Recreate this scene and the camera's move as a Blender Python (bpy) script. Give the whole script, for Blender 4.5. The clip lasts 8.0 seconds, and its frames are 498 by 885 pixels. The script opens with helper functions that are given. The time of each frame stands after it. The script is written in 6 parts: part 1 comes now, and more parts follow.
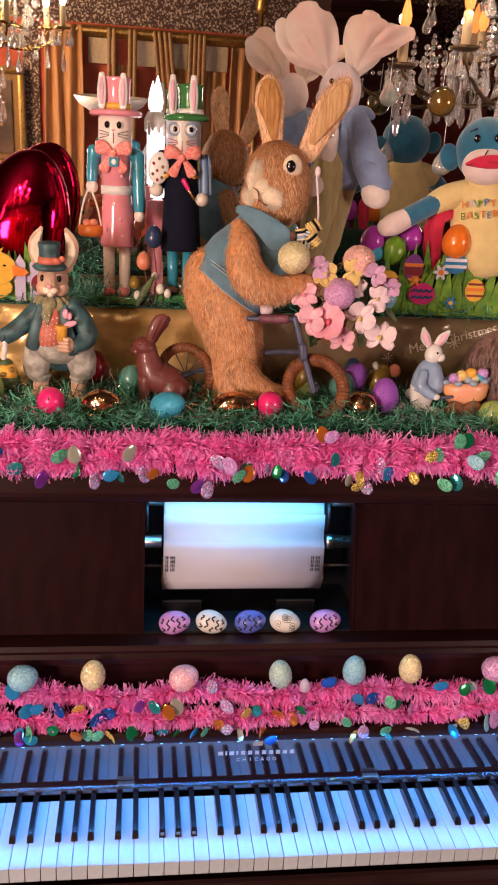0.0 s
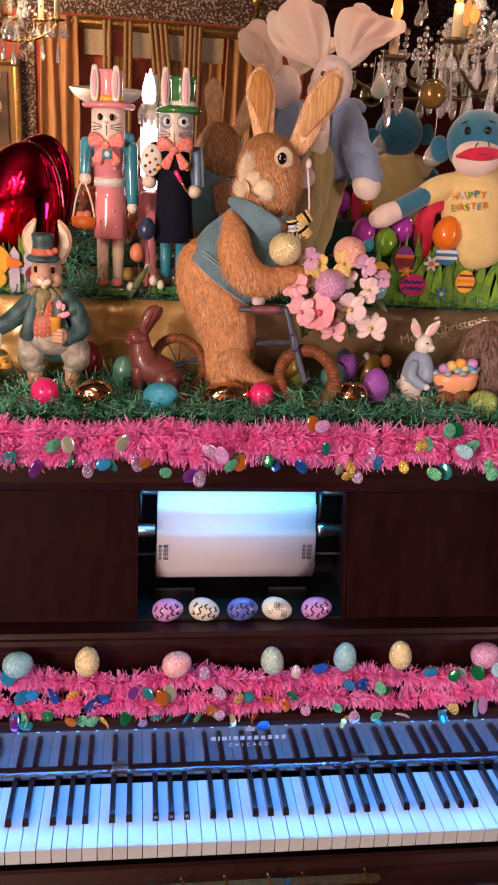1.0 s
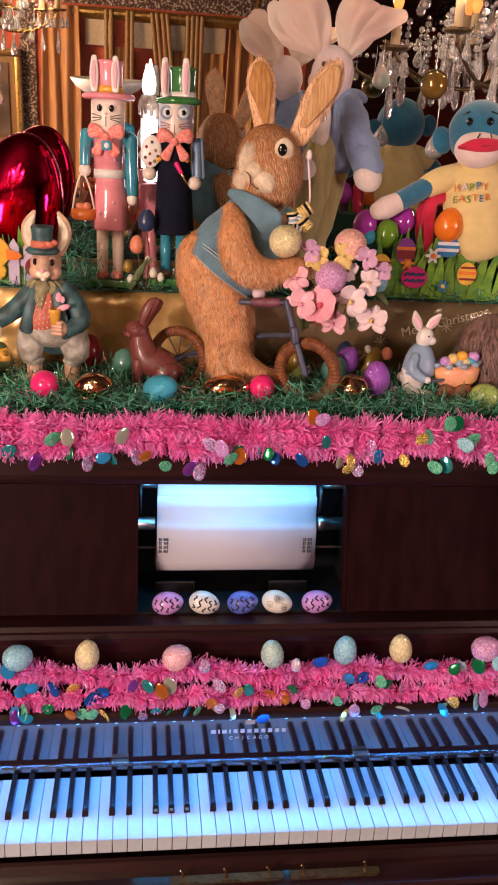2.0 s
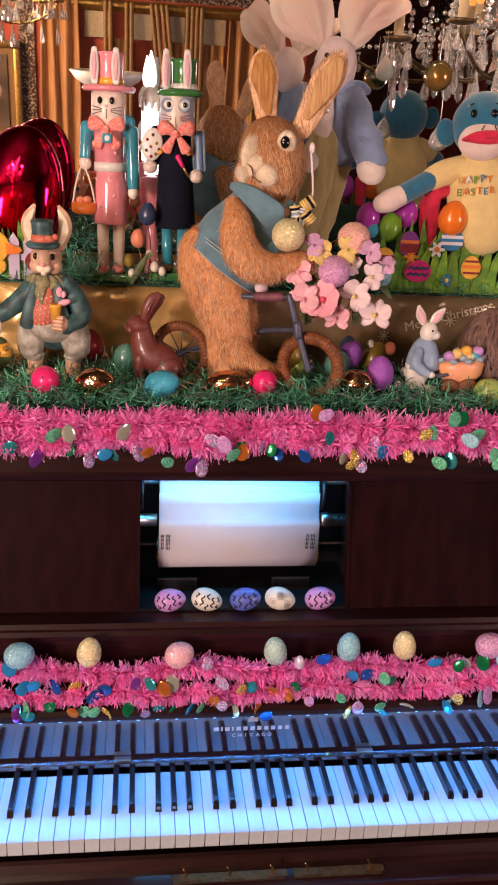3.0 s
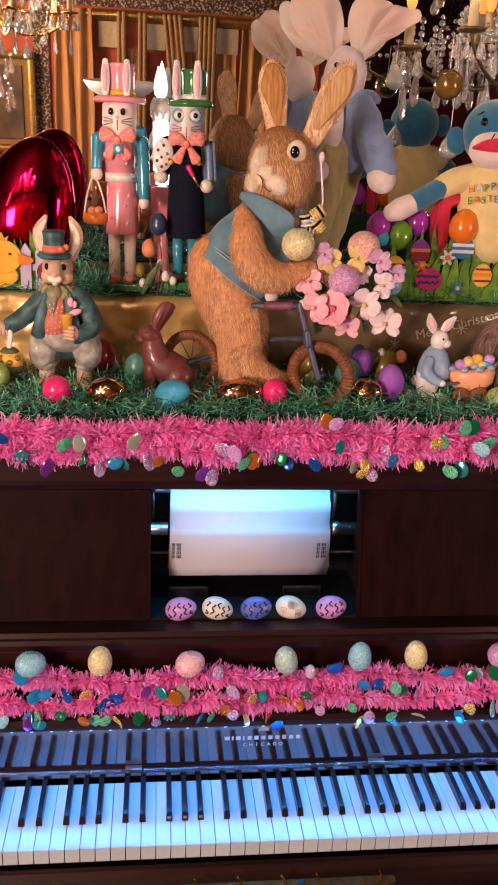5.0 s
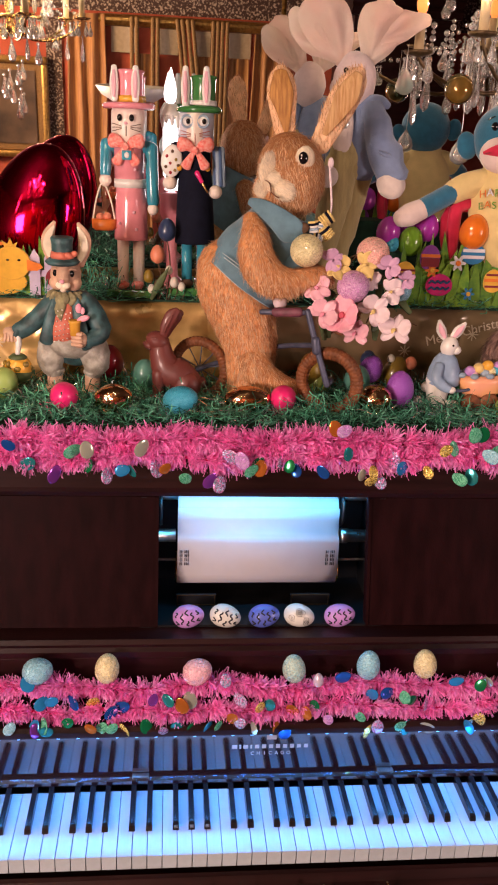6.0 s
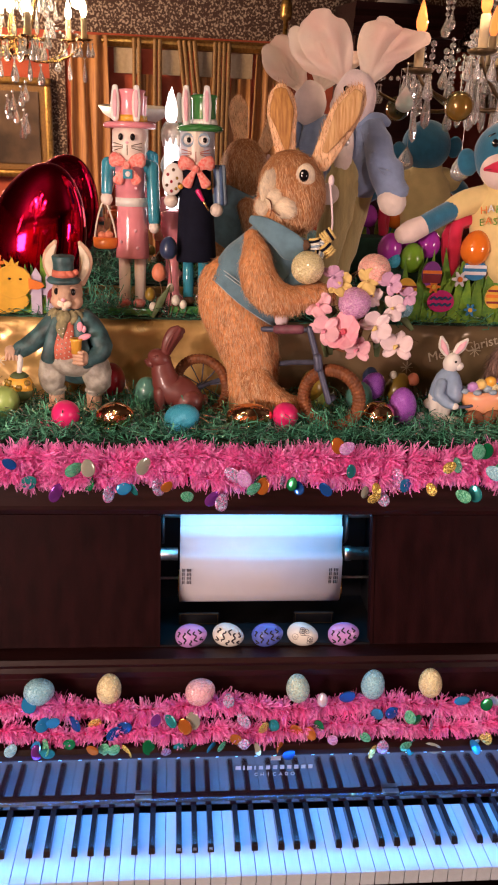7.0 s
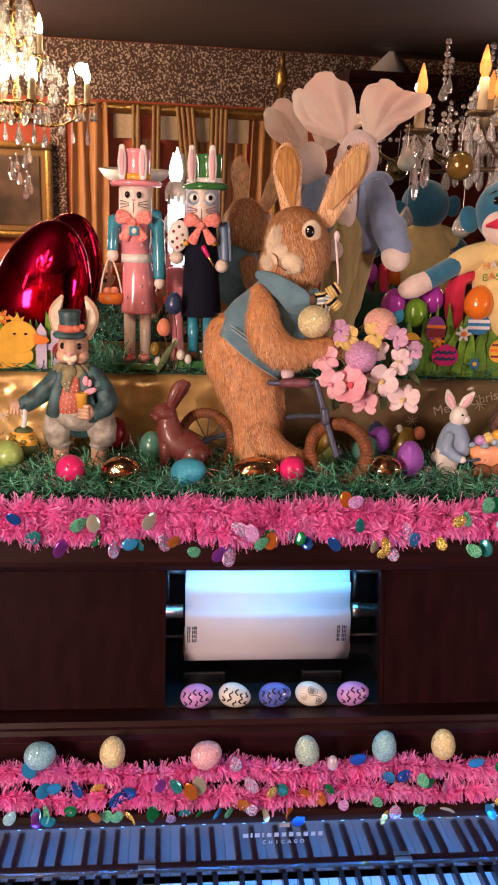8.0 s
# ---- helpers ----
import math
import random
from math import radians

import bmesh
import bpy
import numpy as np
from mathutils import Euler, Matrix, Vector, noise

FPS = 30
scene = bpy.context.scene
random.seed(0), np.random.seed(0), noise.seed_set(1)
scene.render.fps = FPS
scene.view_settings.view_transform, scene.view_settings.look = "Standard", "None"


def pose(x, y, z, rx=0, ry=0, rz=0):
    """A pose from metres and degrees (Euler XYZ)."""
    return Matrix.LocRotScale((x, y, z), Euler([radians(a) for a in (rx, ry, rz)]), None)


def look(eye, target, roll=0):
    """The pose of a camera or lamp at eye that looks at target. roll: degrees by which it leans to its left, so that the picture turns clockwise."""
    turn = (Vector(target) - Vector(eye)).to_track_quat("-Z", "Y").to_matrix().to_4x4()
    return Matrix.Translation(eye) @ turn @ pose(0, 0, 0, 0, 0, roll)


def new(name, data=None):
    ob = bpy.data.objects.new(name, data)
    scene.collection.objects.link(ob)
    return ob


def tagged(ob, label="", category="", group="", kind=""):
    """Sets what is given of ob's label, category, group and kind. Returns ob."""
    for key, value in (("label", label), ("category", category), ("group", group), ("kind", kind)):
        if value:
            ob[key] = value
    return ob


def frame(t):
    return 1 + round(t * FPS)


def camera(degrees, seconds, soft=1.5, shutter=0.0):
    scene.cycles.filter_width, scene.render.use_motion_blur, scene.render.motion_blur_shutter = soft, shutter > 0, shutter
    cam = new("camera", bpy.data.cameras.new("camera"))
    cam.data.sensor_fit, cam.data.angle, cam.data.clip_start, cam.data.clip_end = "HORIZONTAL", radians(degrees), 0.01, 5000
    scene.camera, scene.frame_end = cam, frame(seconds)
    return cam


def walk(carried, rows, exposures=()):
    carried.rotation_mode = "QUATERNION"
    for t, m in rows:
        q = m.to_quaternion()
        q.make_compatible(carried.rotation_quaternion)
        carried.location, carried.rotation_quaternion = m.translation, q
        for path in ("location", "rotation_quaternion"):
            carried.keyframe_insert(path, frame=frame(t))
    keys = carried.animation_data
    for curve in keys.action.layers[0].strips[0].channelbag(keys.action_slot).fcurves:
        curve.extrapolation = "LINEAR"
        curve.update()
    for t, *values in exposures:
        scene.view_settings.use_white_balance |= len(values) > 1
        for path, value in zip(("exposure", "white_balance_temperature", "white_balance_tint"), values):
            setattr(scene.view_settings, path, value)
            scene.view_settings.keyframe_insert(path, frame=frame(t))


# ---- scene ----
cam = camera(32.2, 8.0, soft=2.0)
PATH = [
    (0, (-0.142, -1.345, 1.773), (0.11, 0.543, 1.162), 3.2),
    (0.5, (-0.146, -1.355, 1.774), (0.128, 0.527, 1.154), 3.3),
    (1, (-0.134, -1.364, 1.774), (0.123, 0.518, 1.147), 3.2),
    (1.5, (-0.129, -1.364, 1.775), (0.123, 0.514, 1.137), 3.2),
    (3, (-0.132, -1.346, 1.775), (0.119, 0.525, 1.115), 3.1),
    (3.5, (-0.135, -1.347, 1.778), (0.123, 0.519, 1.107), 3.1),
    (4, (-0.139, -1.349, 1.779), (0.12, 0.522, 1.122), 3.1),
    (5.5, (-0.118, -1.343, 1.779), (0.076, 0.54, 1.134), 2.5),
    (6, (-0.116, -1.339, 1.783), (0.071, 0.546, 1.142), 2.5),
    (6.5, (-0.118, -1.339, 1.784), (0.076, 0.546, 1.143), 2.5),
    (7, (-0.112, -1.333, 1.782), (0.065, 0.565, 1.178), 2.1),
    (7.5, (-0.118, -1.321, 1.775), (0.072, 0.596, 1.239), 2.1),
    (8, (-0.132, -1.32, 1.771), (0.058, 0.614, 1.297), 2.0),
]
walk(cam, [(t, look(eye, aim, lean)) for t, eye, aim, lean in PATH])

# ---------------------------------------------------------------- light
world = bpy.data.worlds.new("world")
scene.world = world
world.use_nodes = True
wbg = world.node_tree.nodes["Background"]
wbg.inputs["Color"].default_value = (0.55, 0.42, 0.34, 1)
wbg.inputs["Strength"].default_value = 0.02


def lamp(name, kind, where, power, color, size=0.1, size_y=None, aim=None):
    d = bpy.data.lights.new(name, kind)
    d.energy, d.color = power, color
    if kind == "AREA":
        d.shape = "RECTANGLE"
        d.size, d.size_y = size, size_y or size
    else:
        d.shadow_soft_size = size
    ob = new(name, d)
    ob.matrix_world = look(where, aim) if aim else pose(*where)
    return ob


WARM = (1.0, 0.73, 0.50)
for cx, cy, cz in ((-0.37, -0.62, 2.14), (-0.63, -0.52, 2.17), (-0.58, -0.80, 2.17)):
    lamp("chandelier_light", "POINT", (cx, cy, cz), 4.6, WARM, 0.018)
for cx, cy, cz in ((0.444, 0.335, 2.085), (0.60, 0.315, 2.09), (0.332, 0.352, 2.055)):
    lamp("candelabrum_light", "POINT", (cx, cy, cz), 1.5, (1.0, 0.68, 0.44), 0.012)
# unseen fill lights, added: one on the curtains, two from the sides
lamp("curtain_fill", "AREA", (-1.80, -1.70, 2.20), 58, (1.0, 0.62, 0.36), 0.5, 0.4, (0.0, -2.98, 1.80))
lamp("side_fill", "AREA", (-1.80, -2.30, 1.60), 74, (1.0, 0.735, 0.65), 0.5, 0.6, (0.0, 0.1, 1.45))
lamp("side_fill", "AREA", (2.05, -1.55, 1.60), 34, (1.0, 0.73, 0.68), 0.5, 0.6, (0.1, 0.1, 1.35))
# led strips over the keys and inside the roll box
LED = (0.06, 0.34, 1.0)
lamp("key_led_light", "AREA", (0.05, -0.1250, 0.856), 4.2, LED, 1.4, 0.006, (0.05, -0.235, 0.74))
lamp("roll_led_light", "AREA", (0.050, 0.040, 1.214), 0.62, (0.05, 0.50, 1.0), 0.40, 0.008, (0.050, 0.060, 1.13))

# ---------------------------------------------------------------- materials
MATS = {}


def mat(name, color, rough=0.5, metal=0.0, grain=0.0, scale=60.0, color2=None, bump=0.0, bscale=None, coat=0.0,
        wave=None, fac_lo=0.35, fac_hi=0.65, sheen=0.0, trans=0.0, rvar=0.0, island=0.0, objrand=0.0, spec=0.5, stretch=None):
    """A node material: base colour broken by noise at two scales, with relief, and per-piece variation."""
    m = bpy.data.materials.new(name)
    m.use_nodes = True
    nt = m.node_tree
    b = nt.nodes["Principled BSDF"]
    N = nt.nodes.new
    L = nt.links.new
    b.inputs["Roughness"].default_value = rough
    b.inputs["Metallic"].default_value = metal
    b.inputs["Coat Weight"].default_value = coat
    b.inputs["Coat Roughness"].default_value = 0.08
    b.inputs["Sheen Weight"].default_value = sheen
    b.inputs["Transmission Weight"].default_value = trans
    b.inputs["Specular IOR Level"].default_value = spec
    tc = N("ShaderNodeTexCoord")
    src = tc.outputs["Object"]
    if stretch:
        mp = N("ShaderNodeMapping")
        mp.inputs["Scale"].default_value = stretch
        L(src, mp.inputs["Vector"])
        src = mp.outputs["Vector"]
    n1 = N("ShaderNodeTexNoise")
    n1.inputs["Scale"].default_value = scale
    n1.inputs["Detail"].default_value = 5
    L(src, n1.inputs["Vector"])
    ramp = N("ShaderNodeMapRange")
    ramp.inputs["From Min"].default_value, ramp.inputs["From Max"].default_value = fac_lo, fac_hi
    L(n1.outputs["Fac"], ramp.inputs["Value"])
    mix = N("ShaderNodeMix")
    mix.data_type = "RGBA"
    c2 = color2 or tuple(max(0.0, c * (1 - grain)) for c in color)
    mix.inputs["A"].default_value = (*c2, 1)
    mix.inputs["B"].default_value = (*color, 1)
    L(ramp.outputs["Result"], mix.inputs["Factor"])
    col = mix.outputs["Result"]
    n2 = N("ShaderNodeTexNoise")
    n2.inputs["Scale"].default_value = scale * 0.13
    L(src, n2.inputs["Vector"])
    hsv = N("ShaderNodeHueSaturation")
    vr = N("ShaderNodeMapRange")
    vr.inputs["To Min"].default_value, vr.inputs["To Max"].default_value = 1 - 0.35 * max(grain, 0.15), 1 + 0.35 * max(grain, 0.15)
    L(n2.outputs["Fac"], vr.inputs["Value"])
    val = vr.outputs["Result"]
    if island or objrand:
        rnd = N("ShaderNodeNewGeometry").outputs["Random Per Island"] if island else N("ShaderNodeObjectInfo").outputs["Random"]
        ir = N("ShaderNodeMapRange")
        a = island or objrand
        ir.inputs["To Min"].default_value, ir.inputs["To Max"].default_value = 1 - a, 1 + a
        L(rnd, ir.inputs["Value"])
        mu = N("ShaderNodeMath")
        mu.operation = "MULTIPLY"
        L(val, mu.inputs[0])
        L(ir.outputs["Result"], mu.inputs[1])
        val = mu.outputs[0]
    L(val, hsv.inputs["Value"])
    L(col, hsv.inputs["Color"])
    L(hsv.outputs["Color"], b.inputs["Base Color"])
    if rvar:
        rr = N("ShaderNodeMapRange")
        rr.inputs["To Min"].default_value, rr.inputs["To Max"].default_value = max(0.02, rough - rvar), rough + rvar
        L(n1.outputs["Fac"], rr.inputs["Value"])
        L(rr.outputs["Result"], b.inputs["Roughness"])
    if bump:
        n3 = N("ShaderNodeTexNoise")
        n3.inputs["Scale"].default_value = bscale or scale * 2
        n3.inputs["Detail"].default_value = 3
        L(src, n3.inputs["Vector"])
        bp = N("ShaderNodeBump")
        bp.inputs["Strength"].default_value = bump
        bp.inputs["Distance"].default_value = 0.002
        L(n3.outputs["Fac"], bp.inputs["Height"])
        L(bp.outputs["Normal"], b.inputs["Normal"])
    MATS[name] = m
    return m


def glow(name, color, strength):
    m = bpy.data.materials.new(name)
    m.use_nodes = True
    b = m.node_tree.nodes["Principled BSDF"]
    b.inputs["Base Color"].default_value = (*color, 1)
    b.inputs["Emission Color"].default_value = (*color, 1)
    b.inputs["Emission Strength"].default_value = strength
    return m


def glitter(name, color, color2, metal=0.18, rough=0.3, scale=620.0):
    """Sugar-grain glitter: tiny cells of differing tone and tilt."""
    m = mat(name, color, rough=rough, metal=metal)
    nt = m.node_tree
    b = nt.nodes["Principled BSDF"]
    N, L = nt.nodes.new, nt.links.new
    tc = N("ShaderNodeTexCoord")
    v = N("ShaderNodeTexVoronoi")
    v.inputs["Scale"].default_value = scale
    L(tc.outputs["Object"], v.inputs["Vector"])
    sep = N("ShaderNodeSeparateColor")
    L(v.outputs["Color"], sep.inputs["Color"])
    mix = N("ShaderNodeMix")
    mix.data_type = "RGBA"
    mix.inputs["A"].default_value, mix.inputs["B"].default_value = (*color, 1), (*color2, 1)
    L(sep.outputs["Red"], mix.inputs["Factor"])
    L(mix.outputs["Result"], b.inputs["Base Color"])
    rr = N("ShaderNodeMapRange")
    rr.inputs["To Min"].default_value, rr.inputs["To Max"].default_value = 0.08, 0.55
    L(sep.outputs["Blue"], rr.inputs["Value"])
    L(rr.outputs["Result"], b.inputs["Roughness"])
    # each grain tilts its own way
    sub = N("ShaderNodeVectorMath")
    sub.operation = "SUBTRACT"
    sub.inputs[1].default_value = (0.5, 0.5, 0.5)
    L(v.outputs["Color"], sub.inputs[0])
    sc = N("ShaderNodeVectorMath")
    sc.operation = "SCALE"
    sc.inputs["Scale"].default_value = 0.9
    L(sub.outputs["Vector"], sc.inputs[0])
    geo = N("ShaderNodeNewGeometry")
    add = N("ShaderNodeVectorMath")
    L(geo.outputs["Normal"], add.inputs[0])
    L(sc.outputs["Vector"], add.inputs[1])
    nrm = N("ShaderNodeVectorMath")
    nrm.operation = "NORMALIZE"
    L(add.outputs["Vector"], nrm.inputs[0])
    L(nrm.outputs["Vector"], b.inputs["Normal"])
    return m


wood = mat("mahogany", (0.022, 0.0055, 0.0055), 0.36, grain=0.55, scale=14, bump=0.12, bscale=220, coat=0.12, spec=0.3, rvar=0.08, stretch=(0.35, 3, 6))
wood_panel = mat("mahogany_panel", (0.016, 0.0034, 0.0042), 0.50, grain=0.45, scale=16, bump=0.15, bscale=260, coat=0.0, spec=0.06, rvar=0.1, stretch=(3, 3, 0.4))
fall_wood = mat("fallboard_varnish", (0.018, 0.007, 0.008), 0.10, grain=0.4, scale=20, coat=1.0, stretch=(0.3, 3, 3), rvar=0.04)
fall_wood.node_tree.nodes["Principled BSDF"].inputs["Coat IOR"].default_value = 2.6
black_box = mat("black_lacquer", (0.008, 0.008, 0.010), 0.4, grain=0.3, scale=30)
ivory = mat("ivory", (0.46, 0.51, 0.55), 0.22, grain=0.06, scale=90, rvar=0.06, objrand=0.05, stretch=(1, 0.2, 1))
ebony = mat("ebony", (0.012, 0.011, 0.013), 0.2, grain=0.3, scale=200, rvar=0.08)
ebony_worn = mat("ebony_worn", (0.22, 0.21, 0.21), 0.35, color2=(0.03, 0.03, 0.03), scale=400, rvar=0.1)
silver = mat("nickel", (0.66, 0.64, 0.62), 0.30, 1.0, grain=0.2, scale=120, rvar=0.08)
brass = mat("brass", (0.72, 0.47, 0.18), 0.25, 1.0, grain=0.3, scale=90, rvar=0.1)
dark_brass = mat("aged_brass", (0.17, 0.11, 0.055), 0.4, 0.8, grain=0.4, scale=120, rvar=0.1)
paper = mat("roll_paper", (0.48, 0.46, 0.50), 0.55, grain=0.05, scale=25, spec=0.3)
ink = mat("punched_hole", (0.02, 0.02, 0.03), 0.8)
gilt = mat("gilt_letter", (0.46, 0.44, 0.41), 0.35, 0.3, grain=0.2, scale=300)
felt_red = mat("red_felt", (0.22, 0.01, 0.015), 0.95, grain=0.3, scale=300, sheen=0.3)
pink_tinsel = mat("pink_tinsel", (1.0, 0.54, 0.92), 0.22, 0.0, grain=0.2, scale=34, island=0.38, color2=(1.0, 0.25, 0.66))
tnt = pink_tinsel.node_tree
tr = tnt.nodes.new("ShaderNodeBsdfTranslucent")
tr.inputs["Color"].default_value = (1.0, 0.44, 0.80, 1)
tmix = tnt.nodes.new("ShaderNodeMixShader")
tmix.inputs[0].default_value = 0.5
tnt.links.new(tnt.nodes["Principled BSDF"].outputs[0], tmix.inputs[1])
tnt.links.new(tr.outputs[0], tmix.inputs[2])
tnt.links.new(tmix.outputs[0], tnt.nodes["Material Output"].inputs["Surface"])
gold_wrap = mat("gold_wrap", (0.72, 0.46, 0.18), 0.32, 0.40, grain=0.3, scale=11, bump=0.55, bscale=34, rvar=0.14, color2=(0.40, 0.24, 0.08), coat=0.5)
olive_wrap = mat("olive_wrap", (0.30, 0.20, 0.11), 0.34, 0.25, grain=0.3, scale=10, bump=0.55, bscale=34, rvar=0.12, color2=(0.24, 0.17, 0.085), coat=0.5)
silver_print = mat("silver_print", (0.66, 0.56, 0.40), 0.4, 0.3)
shred = mat("green_shred", (0.13, 0.42, 0.28), 0.17, grain=0.4, scale=25, island=0.7, color2=(0.045, 0.21, 0.13))
ceil_m = mat("ceiling_brown", (0.030, 0.016, 0.011), 0.6, grain=0.4, scale=2)
red_wall = mat("coral_wall", (0.52, 0.11, 0.06), 0.8, grain=0.3, scale=8, color2=(0.34, 0.06, 0.03))
dark_wall = mat("maroon_wall", (0.085, 0.014, 0.010), 0.7, grain=0.4, scale=3)
drape = mat("gold_drape", (0.50, 0.235, 0.07), 0.6, grain=0.45, scale=24, bump=0.3, bscale=160, sheen=0.3, stretch=(6, 6, 0.25), color2=(0.29, 0.12, 0.04))
drape_dark = mat("bronze_braid", (0.30, 0.165, 0.055), 0.55, 0.2, grain=0.5, scale=160)
ecru = mat("ecru_lining", (0.52, 0.42, 0.30), 0.85, grain=0.15, scale=50)
gold_frame = mat("gilded_frame", (0.55, 0.33, 0.10), 0.32, 0.85, grain=0.45, scale=60, bump=0.4, bscale=140)
canvas = mat("dark_canvas", (0.05, 0.035, 0.028), 0.35, grain=0.8, scale=7, color2=(0.14, 0.09, 0.06))
carpet = mat("dark_carpet", (0.06, 0.02, 0.02), 0.95, grain=0.5, scale=30)
# scrolled wallpaper border: pale strokes on brown
scroll = mat("scroll_border", (0.42, 0.33, 0.27), 0.7, color2=(0.050, 0.021, 0.015), scale=85, fac_lo=0.52, fac_hi=0.60)
mirror_m = mat("mirror_glass", (0.86, 0.86, 0.85), 0.012, 1.0)
mirror_m.node_tree.nodes["Principled BSDF"].inputs["Roughness"].default_value = 0.01
led_bead = glow("led_bead", (0.2, 0.6, 1.0), 2.5)
flame_glow = glow("flame_bulb", (1.0, 0.27, 0.06), 1.25)
white_glow = glow("lit_bulb", (1.0, 0.80, 0.55), 60.0)


# ---------------------------------------------------------------- mesh builder
class B:
    """Collects vertices and faces of one mesh; u scales design units to metres."""

    def __init__(self, u=1.0):
        self.v, self.f, self.m, self.s, self.u, self.mats, self.k = [], [], [], [], u, [], 0

    def use(self, material):
        if material not in self.mats:
            self.mats.append(material)
        self.k = self.mats.index(material)
        return self

    def add(self, verts, faces, smooth=True):
        o = len(self.v)
        self.v += [tuple(c * self.u for c in p) for p in verts]
        self.f += [tuple(i + o for i in f) for f in faces]
        self.m += [self.k] * len(faces)
        self.s += [smooth] * len(faces)
        return self

    def ball(self, c, r, rot=(0, 0, 0), seg=20, rings=12, egg=0.0, wob=0.0):
        """Ellipsoid; egg > 0 narrows the top."""
        if not isinstance(r, (tuple, list)):
            r = (r, r, r)
        R = Euler([radians(a) for a in rot]).to_matrix()
        vs = []
        for i in range(rings + 1):
            th = math.pi * i / rings
            for j in range(seg):
                ph = 2 * math.pi * j / seg
                z = math.cos(th)
                k = 1 - egg * (z + 0.15)
                p = Vector((math.sin(th) * math.cos(ph) * r[0] * k, math.sin(th) * math.sin(ph) * r[1] * k, z * r[2]))
                if wob:
                    p *= 1 + wob * noise.noise(p * (2.2 / max(r)) + Vector(c))
                vs.append(R @ p + Vector(c))
        fs = [(i * seg + j, (i + 1) * seg + j, (i + 1) * seg + (j + 1) % seg, i * seg + (j + 1) % seg) for i in range(rings) for j in range(seg)]
        return self.add(vs, fs)

    def tube(self, pts, radii, seg=14, flat=1.0, caps=True, side=(0, 1, 0), smooth=True):
        """Swept oval along pts, with rounded ends; flat squeezes it along side."""
        P = [Vector(p) for p in pts]
        if not isinstance(radii, (list, tuple)):
            radii = [radii] * len(P)
        if 3 <= len(P) <= 10:          # round the path between the given points
            Q, rr = [], []
            for i in range(len(P) - 1):
                p0, p1, p2, p3 = P[max(i - 1, 0)], P[i], P[i + 1], P[min(i + 2, len(P) - 1)]
                r0, r1, r2, r3 = radii[max(i - 1, 0)], radii[i], radii[i + 1], radii[min(i + 2, len(P) - 1)]
                for k in range(3):
                    t = k / 3
                    w = (-0.5 * t + t * t - 0.5 * t ** 3, 1 - 2.5 * t * t + 1.5 * t ** 3, 0.5 * t + 2 * t * t - 1.5 * t ** 3, -0.5 * t * t + 0.5 * t ** 3)
                    Q.append(p0 * w[0] + p1 * w[1] + p2 * w[2] + p3 * w[3])
                    rr.append(max(0.02 * r1, r0 * w[0] + r1 * w[1] + r2 * w[2] + r3 * w[3]))
            P, radii = Q + [P[-1]], rr + [radii[-1]]
        rings = []
        for i, p in enumerate(P):
            t = (P[min(i + 1, len(P) - 1)] - P[max(i - 1, 0)]).normalized()
            a = Vector(side)
            a = a - t * a.dot(t)
            if a.length < 1e-4:
                a = Vector((1, 0, 0)) - t * t.x
            a.normalize()
            b = t.cross(a)
            rings.append((p, t, a, b, radii[i]))
        if caps:
            p, t, a, b, r = rings[0]
            pre = [(p - t * r * k * min(1, flat + 0.3), t, a, b, r * w) for k, w in ((0.95, 0.15), (0.7, 0.7), (0.35, 0.93))]
            p, t, a, b, r = rings[-1]
            post = [(p + t * r * k * min(1, flat + 0.3), t, a, b, r * w) for k, w in ((0.35, 0.93), (0.7, 0.7), (0.95, 0.15))]
            rings = pre + rings + post
        vs, n = [], len(rings)
        for p, t, a, b, r in rings:
            for j in range(seg):
                ph = 2 * math.pi * j / seg
                vs.append(p + a * (math.cos(ph) * r * flat) + b * (math.sin(ph) * r))
        fs = [(i * seg + j, i * seg + (j + 1) % seg, (i + 1) * seg + (j + 1) % seg, (i + 1) * seg + j) for i in range(n - 1) for j in range(seg)]
        fs += [tuple(range(seg - 1, -1, -1)), tuple((n - 1) * seg + j for j in range(seg))]
        return self.add(vs, fs, smooth)

    def lathe(self, prof, c=(0, 0, 0), seg=24, sy=1.0, rot=(0, 0, 0), smooth=True):
        """Turned profile [(radius, height)] round z."""
        R = Euler([radians(a) for a in rot]).to_matrix()
        vs = [R @ Vector((r * math.cos(2 * math.pi * j / seg), r * sy * math.sin(2 * math.pi * j / seg), z)) + Vector(c) for r, z in prof for j in range(seg)]
        n = len(prof)
        fs = [(i * seg + j, i * seg + (j + 1) % seg, (i + 1) * seg + (j + 1) % seg, (i + 1) * seg + j) for i in range(n - 1) for j in range(seg)]
        fs += [tuple(range(seg - 1, -1, -1)), tuple((n - 1) * seg + j for j in range(seg))]
        return self.add(vs, fs, smooth)

